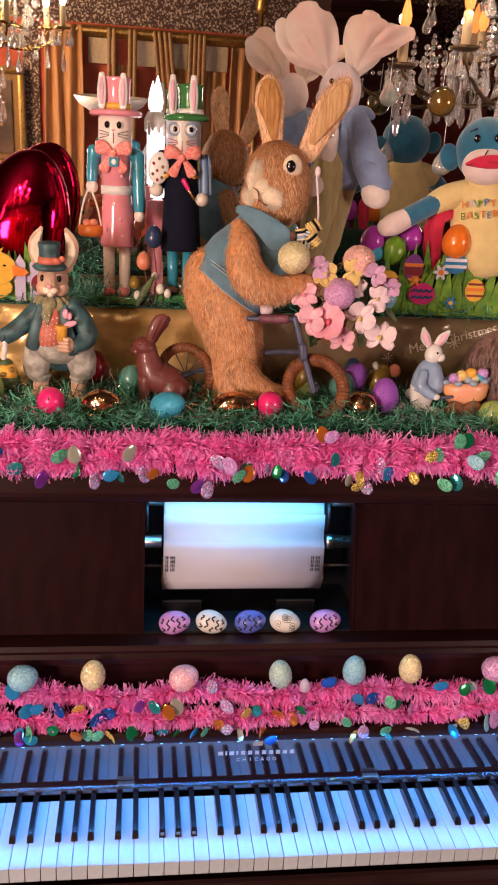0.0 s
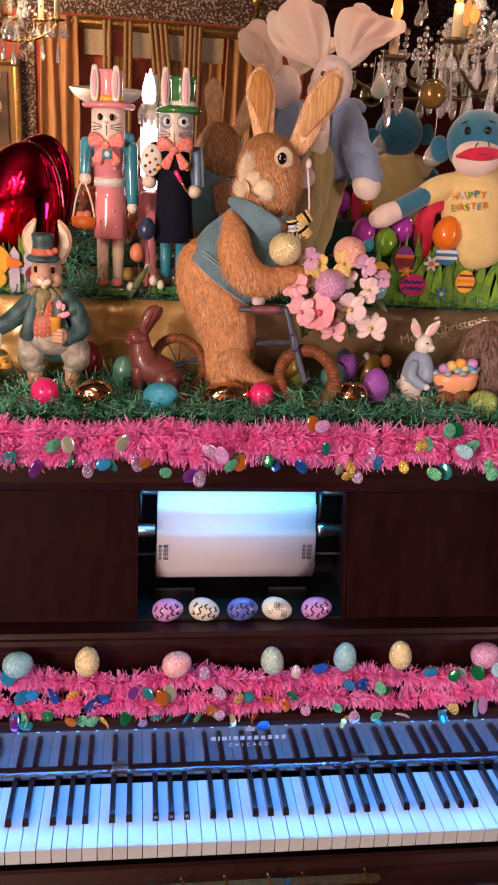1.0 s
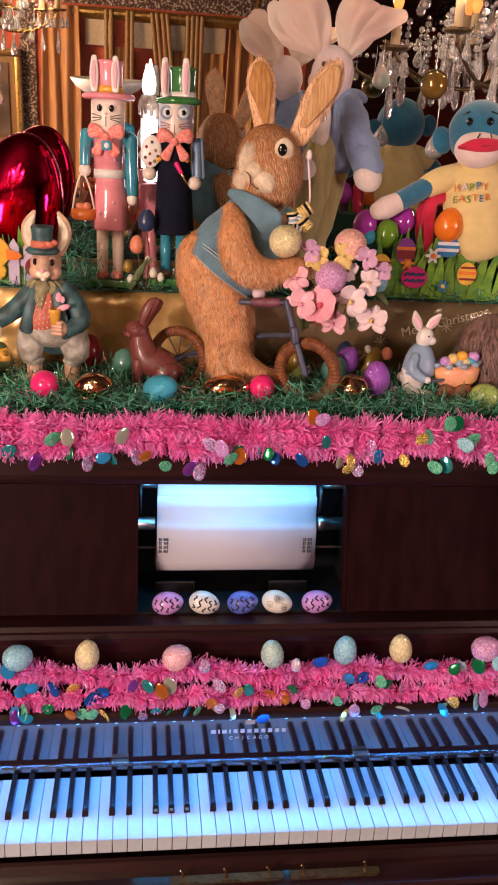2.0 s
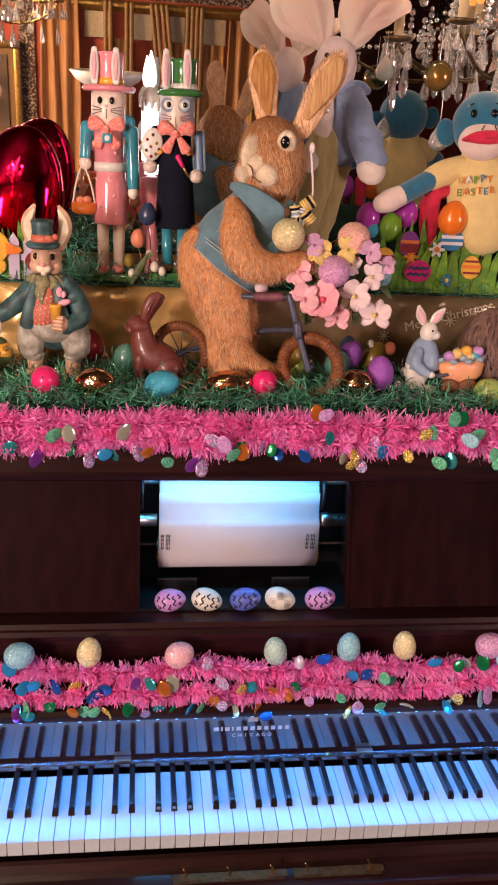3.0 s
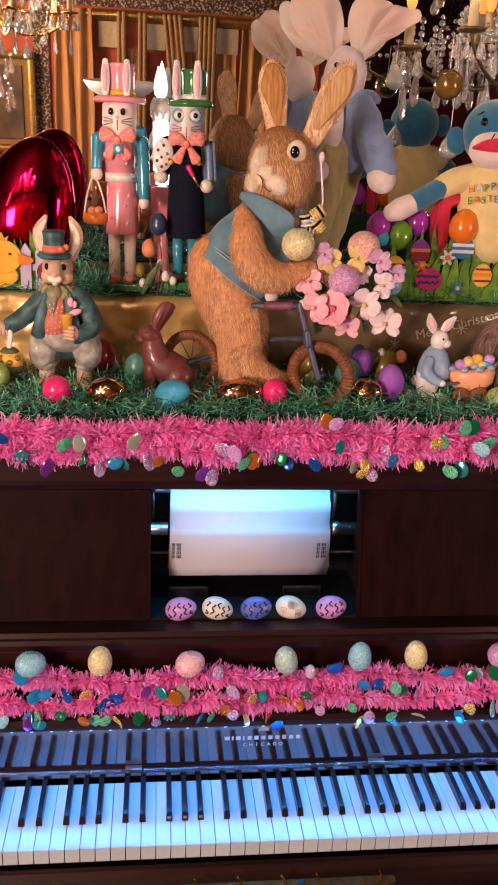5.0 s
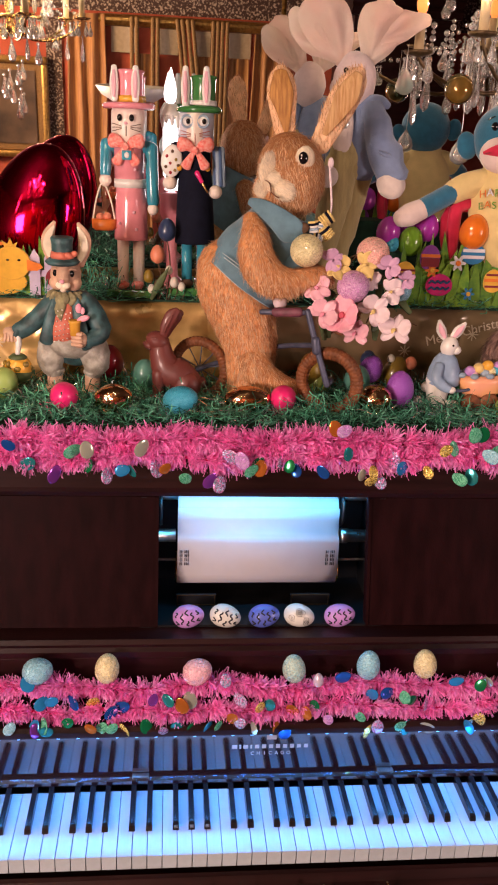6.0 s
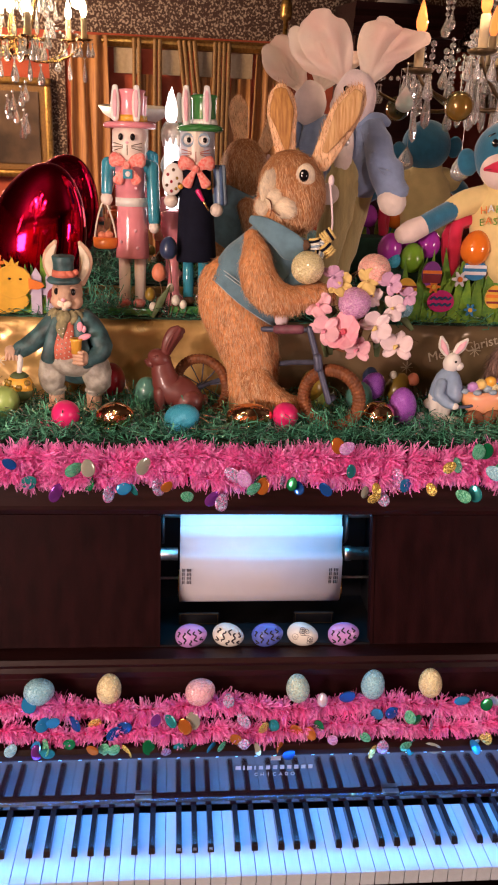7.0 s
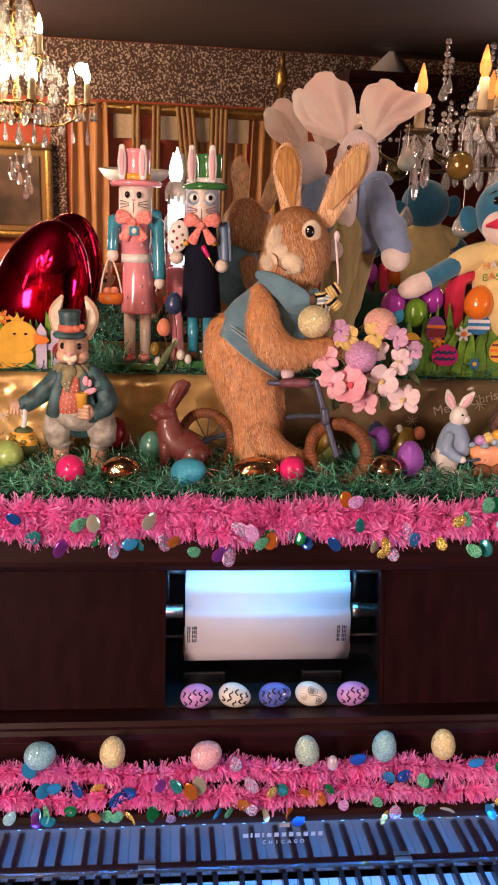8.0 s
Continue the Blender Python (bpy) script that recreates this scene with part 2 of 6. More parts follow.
    def box(self, lo, hi, bev=0.0, rot=None, c=None):
        """Box with chamfered edges."""
        (x0, y0, z0), (x1, y1, z1) = lo, hi
        bev = min(bev, (x1 - x0) * 0.45, (y1 - y0) * 0.45, (z1 - z0) * 0.45)
        vs, fs = [], []
        if bev <= 0:
            vs = [(x, y, z) for x in (x0, x1) for y in (y0, y1) for z in (z0, z1)]
            fs = [(0, 1, 3, 2), (4, 6, 7, 5), (0, 4, 5, 1), (2, 3, 7, 6), (0, 2, 6, 4), (1, 5, 7, 3)]
        else:
            bm = bmesh.new()
            bmesh.ops.create_cube(bm, size=1)
            for q in bm.verts:
                q.co = Vector((x0 + (q.co.x + 0.5) * (x1 - x0), y0 + (q.co.y + 0.5) * (y1 - y0), z0 + (q.co.z + 0.5) * (z1 - z0)))
            bmesh.ops.bevel(bm, geom=bm.edges[:], offset=bev, segments=2, affect="EDGES", profile=0.6)
            bm.verts.index_update()
            vs = [q.co.copy() for q in bm.verts]
            fs = [tuple(q.index for q in f.verts) for f in bm.faces]
            bm.free()
        if rot:
            R, cc = Euler([radians(a) for a in rot]).to_matrix(), Vector(c or (0, 0, 0))
            vs = [R @ (Vector(p) - cc) + cc for p in vs]
        return self.add(vs, fs, False)

    def slab(self, outline, y0, y1, bev=0.0):
        """Plate cut to an outline of (x, z), from y0 (front) to y1, with a softened front rim."""
        n = len(outline)
        cx, cz = sum(p[0] for p in outline) / n, sum(p[1] for p in outline) / n
        def ring(y, k):
            out = []
            for x, z in outline:
                d = math.hypot(x - cx, z - cz) or 1
                out.append((x - (x - cx) / d * k, y, z - (z - cz) / d * k))
            return out
        loops = ([ring(y0, bev), ring(y0 + bev, 0)] if bev else [ring(y0, 0)]) + [ring(y1, 0)]
        vs = [p for l in loops for p in l]
        fs = [tuple(range(n)), tuple((len(loops) - 1) * n + j for j in range(n - 1, -1, -1))]
        fs += [(i * n + j, (i + 1) * n + j, (i + 1) * n + (j + 1) % n, i * n + (j + 1) % n) for i in range(len(loops) - 1) for j in range(n)]
        return self.add(vs, fs, False)

    def prism(self, prof, x0, x1):
        """A (y, z) profile drawn out along x."""
        n = len(prof)
        vs = [(x0, y, z) for y, z in prof] + [(x1, y, z) for y, z in prof]
        fs = [tuple(range(n)), tuple(range(2 * n - 1, n - 1, -1))] + [(i, i + n, (i + 1) % n + n, (i + 1) % n) for i in range(n)]
        return self.add(vs, fs, False)

    def blades(self, count, length, width, seed, faces, droop=(0, 0, -1), lift=0.35, mats=None):
        """Coarse hairs lying over the faces of a range, combed towards droop."""
        rng = random.Random(seed)
        tris = []
        for fi in range(*faces):
            f = self.f[fi]
            ps = [Vector(self.v[i]) / self.u for i in f]
            if len(ps) < 3:
                continue
            nrm = (ps[1] - ps[0]).cross(ps[2] - ps[0])
            nrm2 = (ps[2] - ps[0]).cross(ps[-1] - ps[0]) if len(ps) > 3 else nrm
            nn = nrm + nrm2
            if nn.length > 1e-9 and len(ps) <= 4:
                tris.append((ps, nn.normalized(), nn.length))
        tot = sum(t[2] for t in tris)
        acc, cum = 0, []
        for t in tris:
            acc += t[2] / tot
            cum.append(acc)
        picks = np.searchsorted(cum, [rng.random() for _ in range(count)])
        vs, fs = [], []
        for k in picks:
            ps, nn, _ = tris[min(int(k), len(tris) - 1)]
            a, b = rng.random(), rng.random()
            p = (ps[0] * (1 - a) + ps[1] * a) * (1 - b) + (ps[-1] * (1 - a) + ps[-2] * a) * b
            d = Vector(droop) + Vector((rng.uniform(-.45, .45), rng.uniform(-.45, .45), rng.uniform(-.3, .3)))
            d = d - nn * d.dot(nn)
            if d.length < 1e-3:
                continue
            d.normalize()
            s = nn.cross(d) * width * rng.uniform(0.6, 1.2)
            ln = length * rng.uniform(0.5, 1.3)
            o = len(vs)
            vs += [p - s, p + s, p + d * ln + nn * ln * lift * rng.uniform(0.3, 1.2)]
            fs.append((o, o + 1, o + 2))
        mm = mats or [self.mats[self.k]]
        for j, mt in enumerate(mm):
            sub = fs[j::len(mm)]
            self.use(mt)
            used = [i for f in sub for i in f]
            self.add([vs[i] for i in used], [(3 * i, 3 * i + 1, 3 * i + 2) for i in range(len(sub))], False)
        return self

    def mesh(self, name):
        me = bpy.data.meshes.new(name)
        me.from_pydata([tuple(p) for p in self.v], [], self.f)
        for m in self.mats:
            me.materials.append(m)
        me.polygons.foreach_set("material_index", self.m)
        me.polygons.foreach_set("use_smooth", self.s)
        me.update()
        return me


def thing(name, b, m=None, label="", category="", group="", kind=""):
    ob = new(name, b.mesh(name) if b else None)
    if m is not None:
        ob.matrix_world = m
    return tagged(ob, label, category, group, kind)


def part(name, b, parent, label="", m=None, kind=""):
    ob = new(name, b.mesh(name) if isinstance(b, B) else b)
    ob.parent = parent
    if m is not None:
        ob.matrix_basis = m
    return tagged(ob, label, kind=kind)


def bx(material, lo, hi, bev=0.002):
    return B().use(material).box(lo, hi, bev)


# ---------------------------------------------------------------- room
WALL_Y, CEIL = 0.74, 2.442
ROOM = Matrix.Translation((-0.137, 0, -0.585)) @ Matrix.Diagonal((0.963, 1, 0.944, 1))      # place of the far wall's fittings
thing("floor", bx(carpet, (-2.6, -3.2, -0.1), (2.6, 0.9, 0.0), 0), None, "dark red carpeted floor of the parlour", "floor", kind="structure")
thing("ceiling", bx(ceil_m, (-2.6, -3.2, CEIL), (2.6, 0.9, CEIL + 0.1), 0), None, "dark brown painted ceiling", "ceiling", kind="structure")
thing("wall_north", bx(dark_wall, (-2.6, WALL_Y + 0.02, 0), (2.6, 0.9, CEIL), 0), None, "dark maroon wall behind the mirror", "wall", kind="structure")
thing("wall_east", bx(dark_wall, (2.1, -3.0, 0), (2.6, WALL_Y + 0.02, CEIL), 0), None, "dark maroon side wall", "wall", kind="structure")
thing("wall_west", bx(dark_wall, (-2.6, -3.0, 0), (-2.1, WALL_Y + 0.02, CEIL), 0), None, "dark maroon side wall", "wall", kind="structure")
thing("wall_south", bx(red_wall, (-2.6, -3.2, 0), (2.6, -3.0, CEIL), 0), None, "coral red papered wall with curtains", "wall", kind="structure")
thing("wallpaper_border", bx(scroll, (-2.1, -2.999, 2.13), (2.1, -2.985, CEIL - 0.004), 0.001), None, "brown wallpaper border with pale scrolls", "trim", kind="structure")
thing("trim", bx(scroll, (-0.565, -2.999, 0.63), (-0.475, -2.985, 2.866), 0.001), ROOM, "scrolled strip of wallpaper beside the curtain", "trim", kind="structure")
thing("picture_rail", B().use(gold_frame).prism([(-2.98, 2.80), (-2.955, 2.805), (-2.935, 2.83), (-2.935, 2.845), (-2.96, 2.862), (-2.98, 2.866)], -0.26, 0.75), ROOM, "gilded curtain cornice rail", "trim", kind="structure")

# curtains: folded sheets between the bands
def curtain(x0, x1, z0, z1, y, material, folds, depth, label, name="curtain"):
    b = B().use(material)
    n, rows = folds * 10, 8
    vs = []
    for i in range(rows + 1):
        z = z1 + (z0 - z1) * i / rows
        for j in range(n + 1):
            u = j / n
            vs.append((x0 + (x1 - x0) * u + 0.006 * math.sin(5 * z + 9 * u), y + depth * (0.5 + 0.5 * math.cos(2 * math.pi * folds * u)) + 0.004 * math.sin(3 * z), z))
    b.add(vs, [(i * (n + 1) + j, i * (n + 1) + j + 1, (i + 1) * (n + 1) + j + 1, (i + 1) * (n + 1) + j) for i in range(rows) for j in range(n)])
    ob = thing(name, b, ROOM, label, "curtain", "curtains of the room")
    md = ob.modifiers.new("cloth", "SOLIDIFY")
    md.thickness = 0.004
    return ob

curtain(-0.44, -0.22, 0.65, 2.86, -2.95, drape, 3, 0.03, "gold brocade curtain hanging beside coral wallpaper")
for xa, xb in ((-0.05, 0.06), (0.28, 0.40), (0.50, 0.62)):
    curtain(xa, xb, 0.65, 2.66, -2.965, drape, 2, 0.02, "gold brocade curtain panel below an ecru lining")
curtain(0.64, 0.80, 0.65, 2.80, -2.95, drape, 2, 0.03, "dark gold brocade curtain by the corner")
for xa, xb in ((-0.19, -0.03), (0.08, 0.20), (0.30, 0.39), (0.50, 0.63)):
    thing("valance", bx(ecru, (xa, -2.972, 2.66), (xb, -2.962, 2.80), 0.004), ROOM, "ecru lining showing under the cornice rail", "valance", "valance panels")
for i, xa in enumerate((-0.07, 0.05, 0.19, 0.25, 0.40, 0.455)):
    b = B().use(drape_dark)
    for k in range(2):
        b.tube([(xa + 0.028 * k, -2.925, 2.85), (xa + 0.028 * k + (0.02 if i in (2, 3) else 0), -2.92, 2.68), (xa + 0.028 * k + (0.05 if i in (2, 3) else 0.0), -2.925, 2.35), (xa + 0.028 * k, -2.93, 2.0)], [0.012, 0.012, 0.012, 0.01], 8, 0.5)
    thing("curtain_band", b, ROOM, "braided bronze band hanging from the cornice rail", "curtain band", "curtain bands")

# framed picture on the far wall
pic = thing("picture", None, pose(-0.933, -2.985, 1.612), "dark painting in a carved gilded frame", "picture")
for lo, hi in (((-0.26, 0, 0.232), (0.26, 0.05, 0.27)), ((-0.26, 0, -0.27), (0.26, 0.05, -0.232)), ((-0.26, 0, -0.230), (-0.222, 0.05, 0.230)), ((0.222, 0, -0.230), (0.26, 0.05, 0.230))):
    part("frame_bar", bx(gold_frame, lo, hi, 0.014), pic)
part("mount", bx(drape_dark, (-0.220, 0.0, -0.230), (0.220, 0.012, 0.230), 0), pic, "dark bronze slip")
part("canvas", bx(canvas, (-0.185, 0.0125, -0.195), (0.185, 0.022, 0.195), 0), pic)
# newel post with finial and the bookcase top in the corner
b = B().use(gold_frame).lathe([(0.012, 0), (0.014, 0.04), (0.03, 0.05), (0.035, 0.08), (0.03, 0.10), (0.034, 0.115), (0.02, 0.15), (0.012, 0.16), (0.016, 0.18), (0.004, 0.23)], (0, 0, 0), 14)
b.lathe([(0.014, -2.19), (0.014, 0)], (0, 0, 0), 10)
thing("finial_pole", b, pose(0.622, -2.80, 2.19), "gilded pole with an acorn finial", "pole")
cab = thing("tall_cabinet", None, pose(1.23, -2.72, -0.0), "dark wooden cabinet with a moulded cornice", "cabinet")
part("body", bx(wood, (-0.28, -0.25, 0), (0.28, 0.22, 2.17), 0.004), cab)
part("cornice", B().use(wood).prism([(-0.25, 2.174), (0.23, 2.174), (0.245, 2.21), (0.235, 2.23), (0.26, 2.26), (0.25, 2.29), (0.275, 2.325), (-0.25, 2.325)], -0.30, 0.30), cab)
thing("paper_cone", B().use(paper).lathe([(0.13, 0), (0.125, 0.01), (0.004, 0.13)], (0, 0, 0), 4), pose(1.21, -2.66, 2.329), "white folded paper cone on the cabinet", "paper")

# ---------------------------------------------------------------- mirror behind the piano
MIR = Matrix.Translation((0.0, 0.54, 1.9)) @ Matrix.Rotation(0.02, 4, "Z") @ Matrix.Rotation(0.05, 4, "X")
mir = thing("mirror", None, MIR, "large wall mirror hung tilting forward behind the piano", "mirror")
part("mirror_glass", bx(mirror_m, (-1.2, 0, -0.55), (1.2, 0.006, 0.46), 0), mir)
part("backing", bx(wood, (-1.2, 0.008, -0.55), (1.2, 0.022, 0.46), 0), mir)
for lo, hi in (((-1.28, -0.02, -0.57), (-1.2, 0.03, 0.48)), ((1.2, -0.02, -0.57), (1.28, 0.03, 0.48)), ((-1.2, -0.02, 0.46), (1.2, 0.03, 0.52)), ((-1.2, -0.02, -0.63), (1.2, 0.03, -0.55))):
    part("frame_bar", bx(wood, lo, hi, 0.01), mir, "dark wooden frame")

# ---------------------------------------------------------------- player piano
X0, X1 = -0.70, 0.80          # case width
OX0, OX1 = -0.130, 0.235      # roll opening
pi = thing("player_piano", None, None, "dark mahogany upright player piano with an open roll box", "piano")
PANEL = [(-0.022, 0.996), (0.033, 1.219)]      # slope of the upper panel

def panel_y(z):
    return PANEL[0][0] + (z - PANEL[0][1]) * (PANEL[1][0] - PANEL[0][0]) / (PANEL[1][1] - PANEL[0][1])

def sloped(material, x0, x1, z0, z1, front, back):
    return B().use(material).prism([(panel_y(z0) + front, z0), (panel_y(z0) + back, z0), (panel_y(z1) + back, z1), (panel_y(z1) + front, z1)], x0, x1)

part("upper_panel", sloped(wood_panel, X0, OX0 - 0.003, 0.996, 1.217, 0.0, 0.02), pi)
part("upper_panel", sloped(wood_panel, OX1 + 0.003, X1, 0.996, 1.217, 0.0, 0.02), pi)
part("panel_stile", sloped(wood_panel, OX0 - 0.005, OX0, 0.997, 1.2165, -0.003, 0.018), pi)
part("panel_stile", sloped(wood_panel, OX1, OX1 + 0.005, 0.997, 1.2165, -0.003, 0.018), pi)
part("top_rail", B().use(wood).prism([(0.030, 1.219), (0.026, 1.228), (0.030, 1.234), (0.035, 1.318), (0.06, 1.318), (0.06, 1.219)], X0, X1), pi)
part("lid", B().use(wood).prism([(-0.005, 1.322), (-0.014, 1.332), (-0.010, 1.346), (0.0, 1.350), (0.46, 1.350), (0.46, 1.322)], X0 - 0.02, X1 + 0.02), pi)
part("lower_rail", B().use(wood).prism([(-0.052, 0.955), (-0.060, 0.960), (-0.062, 0.972), (-0.058, 0.979), (-0.060, 0.985), (-0.056, 0.993), (0.03, 0.993), (0.03, 0.955)], X0, X1), pi)
part("apron", bx(wood, (X0, -0.050, 0.86), (X1, -0.02, 0.9545), 0.002), pi)
part("roll_box_back", bx(black_box, (OX0 - 0.03, 0.155, 0.98), (OX1 + 0.03, 0.165, 1.23), 0), pi)
part("roll_box_side", bx(black_box, (OX0 - 0.03, 0.032, 0.996), (OX0 - 0.02, 0.153, 1.216), 0), pi)
part("roll_box_side", bx(black_box, (OX1 + 0.02, 0.032, 0.996), (OX1 + 0.03, 0.153, 1.216), 0), pi)
part("roll_box_floor", bx(black_box, (OX0 - 0.03, -0.02, 0.994), (OX1 + 0.03, 0.153, 0.998), 0), pi)
part("roll_box_top", bx(black_box, (OX0 - 0.03, 0.062, 1.217), (OX1 + 0.03, 0.153, 1.224), 0), pi)
part("case_side", bx(wood, (X0 - 0.035, -0.32, 0.0), (X0 - 0.002, 0.46, 1.32), 0.004), pi)
part("case_side", bx(wood, (X1 + 0.002, -0.32, 0.0), (X1 + 0.035, 0.46, 1.32), 0.004), pi)
part("case_back", bx(wood, (X0, 0.44, 0.0), (X1, 0.46, 1.32), 0), pi)
part("keybed", bx(wood, (X0, -0.33, 0.60), (X1, -0.05, 0.665), 0.003), pi)
part("lower_panel", bx(wood_panel, (X0, -0.02, 0.05), (X1, 0.0, 0.598), 0.002), pi)
part("key_slip", B().use(wood).prism([(-0.275, 0.667), (-0.275, 0.708), (-0.279, 0.712), (-0.286, 0.710), (-0.294, 0.698), (-0.302, 0.693), (-0.334, 0.690), (-0.338, 0.684), (-0.338, 0.667)], X0, X1), pi)
part("key_rail", bx(felt_red, (X0, -0.135, 0.71), (X1, -0.125, 0.7375), 0.001), pi, "red felt strip behind the keys")

# spool of paper
roll = part("music_roll", B().use(paper).lathe([(0.004, -0.143), (0.034, -0.143), (0.034, 0.143), (0.004, 0.143)], (0.047, 0.098, 1.175), 32, 1.0, (0, 90, 0)), pi, "white paper music roll")
sheet = [(0.064, 1.182), (0.0635, 1.16), (0.061, 1.136), (0.052, 1.131), (0.049, 1.122), (0.047, 1.09), (0.048, 1.06), (0.054, 1.042), (0.066, 1.034)]
n = len(sheet)
b = B().use(paper)
b.add([(x, y, z) for x in (-0.097, 0.192) for y, z in sheet], [(i, i + 1, n + i + 1, n + i) for i in range(n - 1)])
ps = part("paper_sheet", b, roll)
ps.modifiers.new("paper", "SOLIDIFY").thickness = 0.0006
part("take_up_spool", B().use(paper).lathe([(0.004, -0.146), (0.028, -0.146), (0.028, 0.146), (0.004, 0.146)], (0.047, 0.078, 1.062), 32, 1.0, (0, 90, 0)), pi)
part("tracker_bar", B().use(silver).lathe([(0.004, 0), (0.0125, 0), (0.0135, 0.003), (0.0135, 0.012), (0.0115, 0.014), (0.0115, -0.1005 - (OX0 - 0.018))], (OX0 - 0.018, 0.062, 1.131), 24, 1, (0, 90, 0)), pi, "nickel tracker bar")
part("tracker_bar", B().use(silver).lathe([(0.004, 0), (0.0125, 0), (0.0135, 0.003), (0.0135, 0.012), (0.0115, 0.014), (0.0115, OX1 + 0.018 - (0.1955))], (0.1955, 0.062, 1.131), 24, 1, (0, 90, 0)), pi, "nickel tracker bar")
for xa, xb in ((OX0 - 0.018, -0.097), (0.192, OX1 + 0.018)):
    part("spindle", B().use(silver).lathe([(0.007, 0), (0.007, xb - xa)], (xa, 0.098, 1.192), 16, 1, (0, 90, 0)), pi, "nickel roll spindle")
    part("spindle", B().use(silver).lathe([(0.0025, 0), (0.0025, xb - xa)], (xa, 0.078, 1.076), 12, 1, (0, 90, 0)), pi, "nickel roll spindle")
    part("flange", B().use(black_box).lathe([(0.004, 0), (0.036, 0), (0.038, 0.003), (0.036, 0.006), (0.004, 0.006)], (xa + (0.018 if xa < 0 else 0.004), 0.098, 1.175), 28, 1, (0, 90, 0)), pi, "dark roll flange")
for xa in (-0.099, 0.1935):
    part("spool_flange", B().use(brass).lathe([(0.004, 0), (0.030, 0), (0.030, 0.0025), (0.004, 0.0025)], (xa - 0.001, 0.078, 1.062), 28, 1, (0, 90, 0)), pi, "brass spool end")
for cx in (-0.084, 0.178):
    b = B().use(ink)
    for dx in (-0.0085, -0.0055, 0.0, 0.003, 0.006):
        for k in range(4):
            z = 1.080 + 0.0078 * k
            b.box((cx + dx - 0.0005, 0.0455, z), (cx + dx + 0.0005, 0.0468, z + 0.0056), 0)
    part("punched_holes", b, roll, "rows of dark punched holes", kind="stuff")
for cx in (-0.062, 0.146):
    pl = part("name_plate", bx(black_box, (cx - 0.036, 0.047, 0.9985), (cx + 0.036, 0.052, 1.0215), 0.001), pi, "dark plate with worn gilt rim")
    b = B().use(dark_brass)
    for lo, hi in (((-0.034, 0.0455, 1.0195), (0.034, 0.047, 1.0206)), ((-0.034, 0.0455, 1.0000), (0.034, 0.047, 1.0010)), ((-0.034, 0.0455, 1.0011), (-0.0329, 0.047, 1.0194)), ((0.0329, 0.0455, 1.0011), (0.034, 0.047, 1.0194))):
        b.box((lo[0] + cx, lo[1], lo[2]), (hi[0] + cx, hi[1], hi[2]), 0)
    part("plate_rim", b, pl)

# fallboard with its lip, lettering bars and clips
fbo = part("fallboard", B().use(fall_wood).prism([(-0.1045, 0.756), (-0.1020, 0.838), (-0.085, 0.838), (-0.085, 0.756)], X0, X1), pi, "glossy dark fallboard mirroring the keys")
part("fallboard_lip", B().use(fall_wood).prism([(-0.108, 0.742), (-0.116, 0.744), (-0.119, 0.748), (-0.118, 0.753), (-0.112, 0.7565), (-0.1048, 0.7555), (-0.085, 0.7555), (-0.085, 0.742)], X0, X1), pi)
part("shelf", B().use(wood).prism([(-0.110, 0.839), (-0.116, 0.843), (-0.116, 0.852), (-0.110, 0.8585), (-0.03, 0.8585), (-0.03, 0.839)], X0, X1), pi)
FBM = Matrix.Translation((0.004, -0.1045, 0.756)) @ Matrix.Rotation(math.atan2(0.082, 0.0025), 4, "X")     # x along, y up the face
def fb_bar(x0, x1, s0, s1, name, material, label=""):
    b = B().use(material).box((x0, s0, 0.0006), (x1, s1, 0.0014), 0)
    o = part(name, b, fbo, label)
    o.matrix_basis = FBM
    return o
xs = -0.004
for w in (0.009, 0.003, 0.008, 0.003):
    fb_bar(xs, xs + w, 0.0485, 0.0555, "letter_bar", gilt)
    xs += w + 0.004
for k in range(8):
    fb_bar(0.036 + k * 0.0122, 0.036 + k * 0.0122 + 0.0072, 0.0485, 0.0555, "letter_bar", gilt)
fb_bar(0.056, 0.073, 0.066, 0.074, "emblem", gilt, "pale worn emblem")
for cx in (-0.158, 0.270):
    part("clip", bx(silver, (cx - 0.012, -0.116, 0.7575), (cx + 0.016, -0.106, 0.7600), 0.001), fbo, "small nickel clip")
# led strip under the shelf
strip = thing("led_strip", bx(black_box, (X0 + 0.02, -0.1155, 0.8410), (X1 - 0.02, -0.1075, 0.8425), 0), None, "coloured led strip fixed under the shelf edge", "light strip")
bead = bx(led_bead, (-0.0025, -0.0025, -0.001), (0.0025, 0.0025, 0.001), 0).mesh("led")
for k in range(44):
    part("led", bead, strip, m=pose(X0 + 0.05 + k * 0.0325, -0.1115, 0.8400))

# control levers below the keys
for xa, xb, nl in ((-0.075, 0.10, 3), (0.115, 0.255, 2)):
    pl = part("lever_plate", bx(dark_brass, (xa, -0.322, 0.6925), (xb, -0.303, 0.6950), 0.001), pi, "aged brass lever plate")
    for k in range(nl):
        x = xa + 0.02 + (xb - xa - 0.04) * k / max(1, nl - 1)
        part("lever", B().use(brass).tube([(x, -0.312, 0.695), (x + 0.001, -0.313, 0.704), (x - 0.004, -0.316, 0.716)], [0.0028, 0.0022, 0.0016], 8), pl, "small brass lever")
        part("slot", bx(dark_brass, (x - 0.008, -0.319, 0.6952), (x + 0.024, -0.306, 0.6962), 0), pl)
part("lever_shelf", bx(wood, (X0, -0.370, 0.60), (X1, -0.331, 0.664), 0.003), pi)

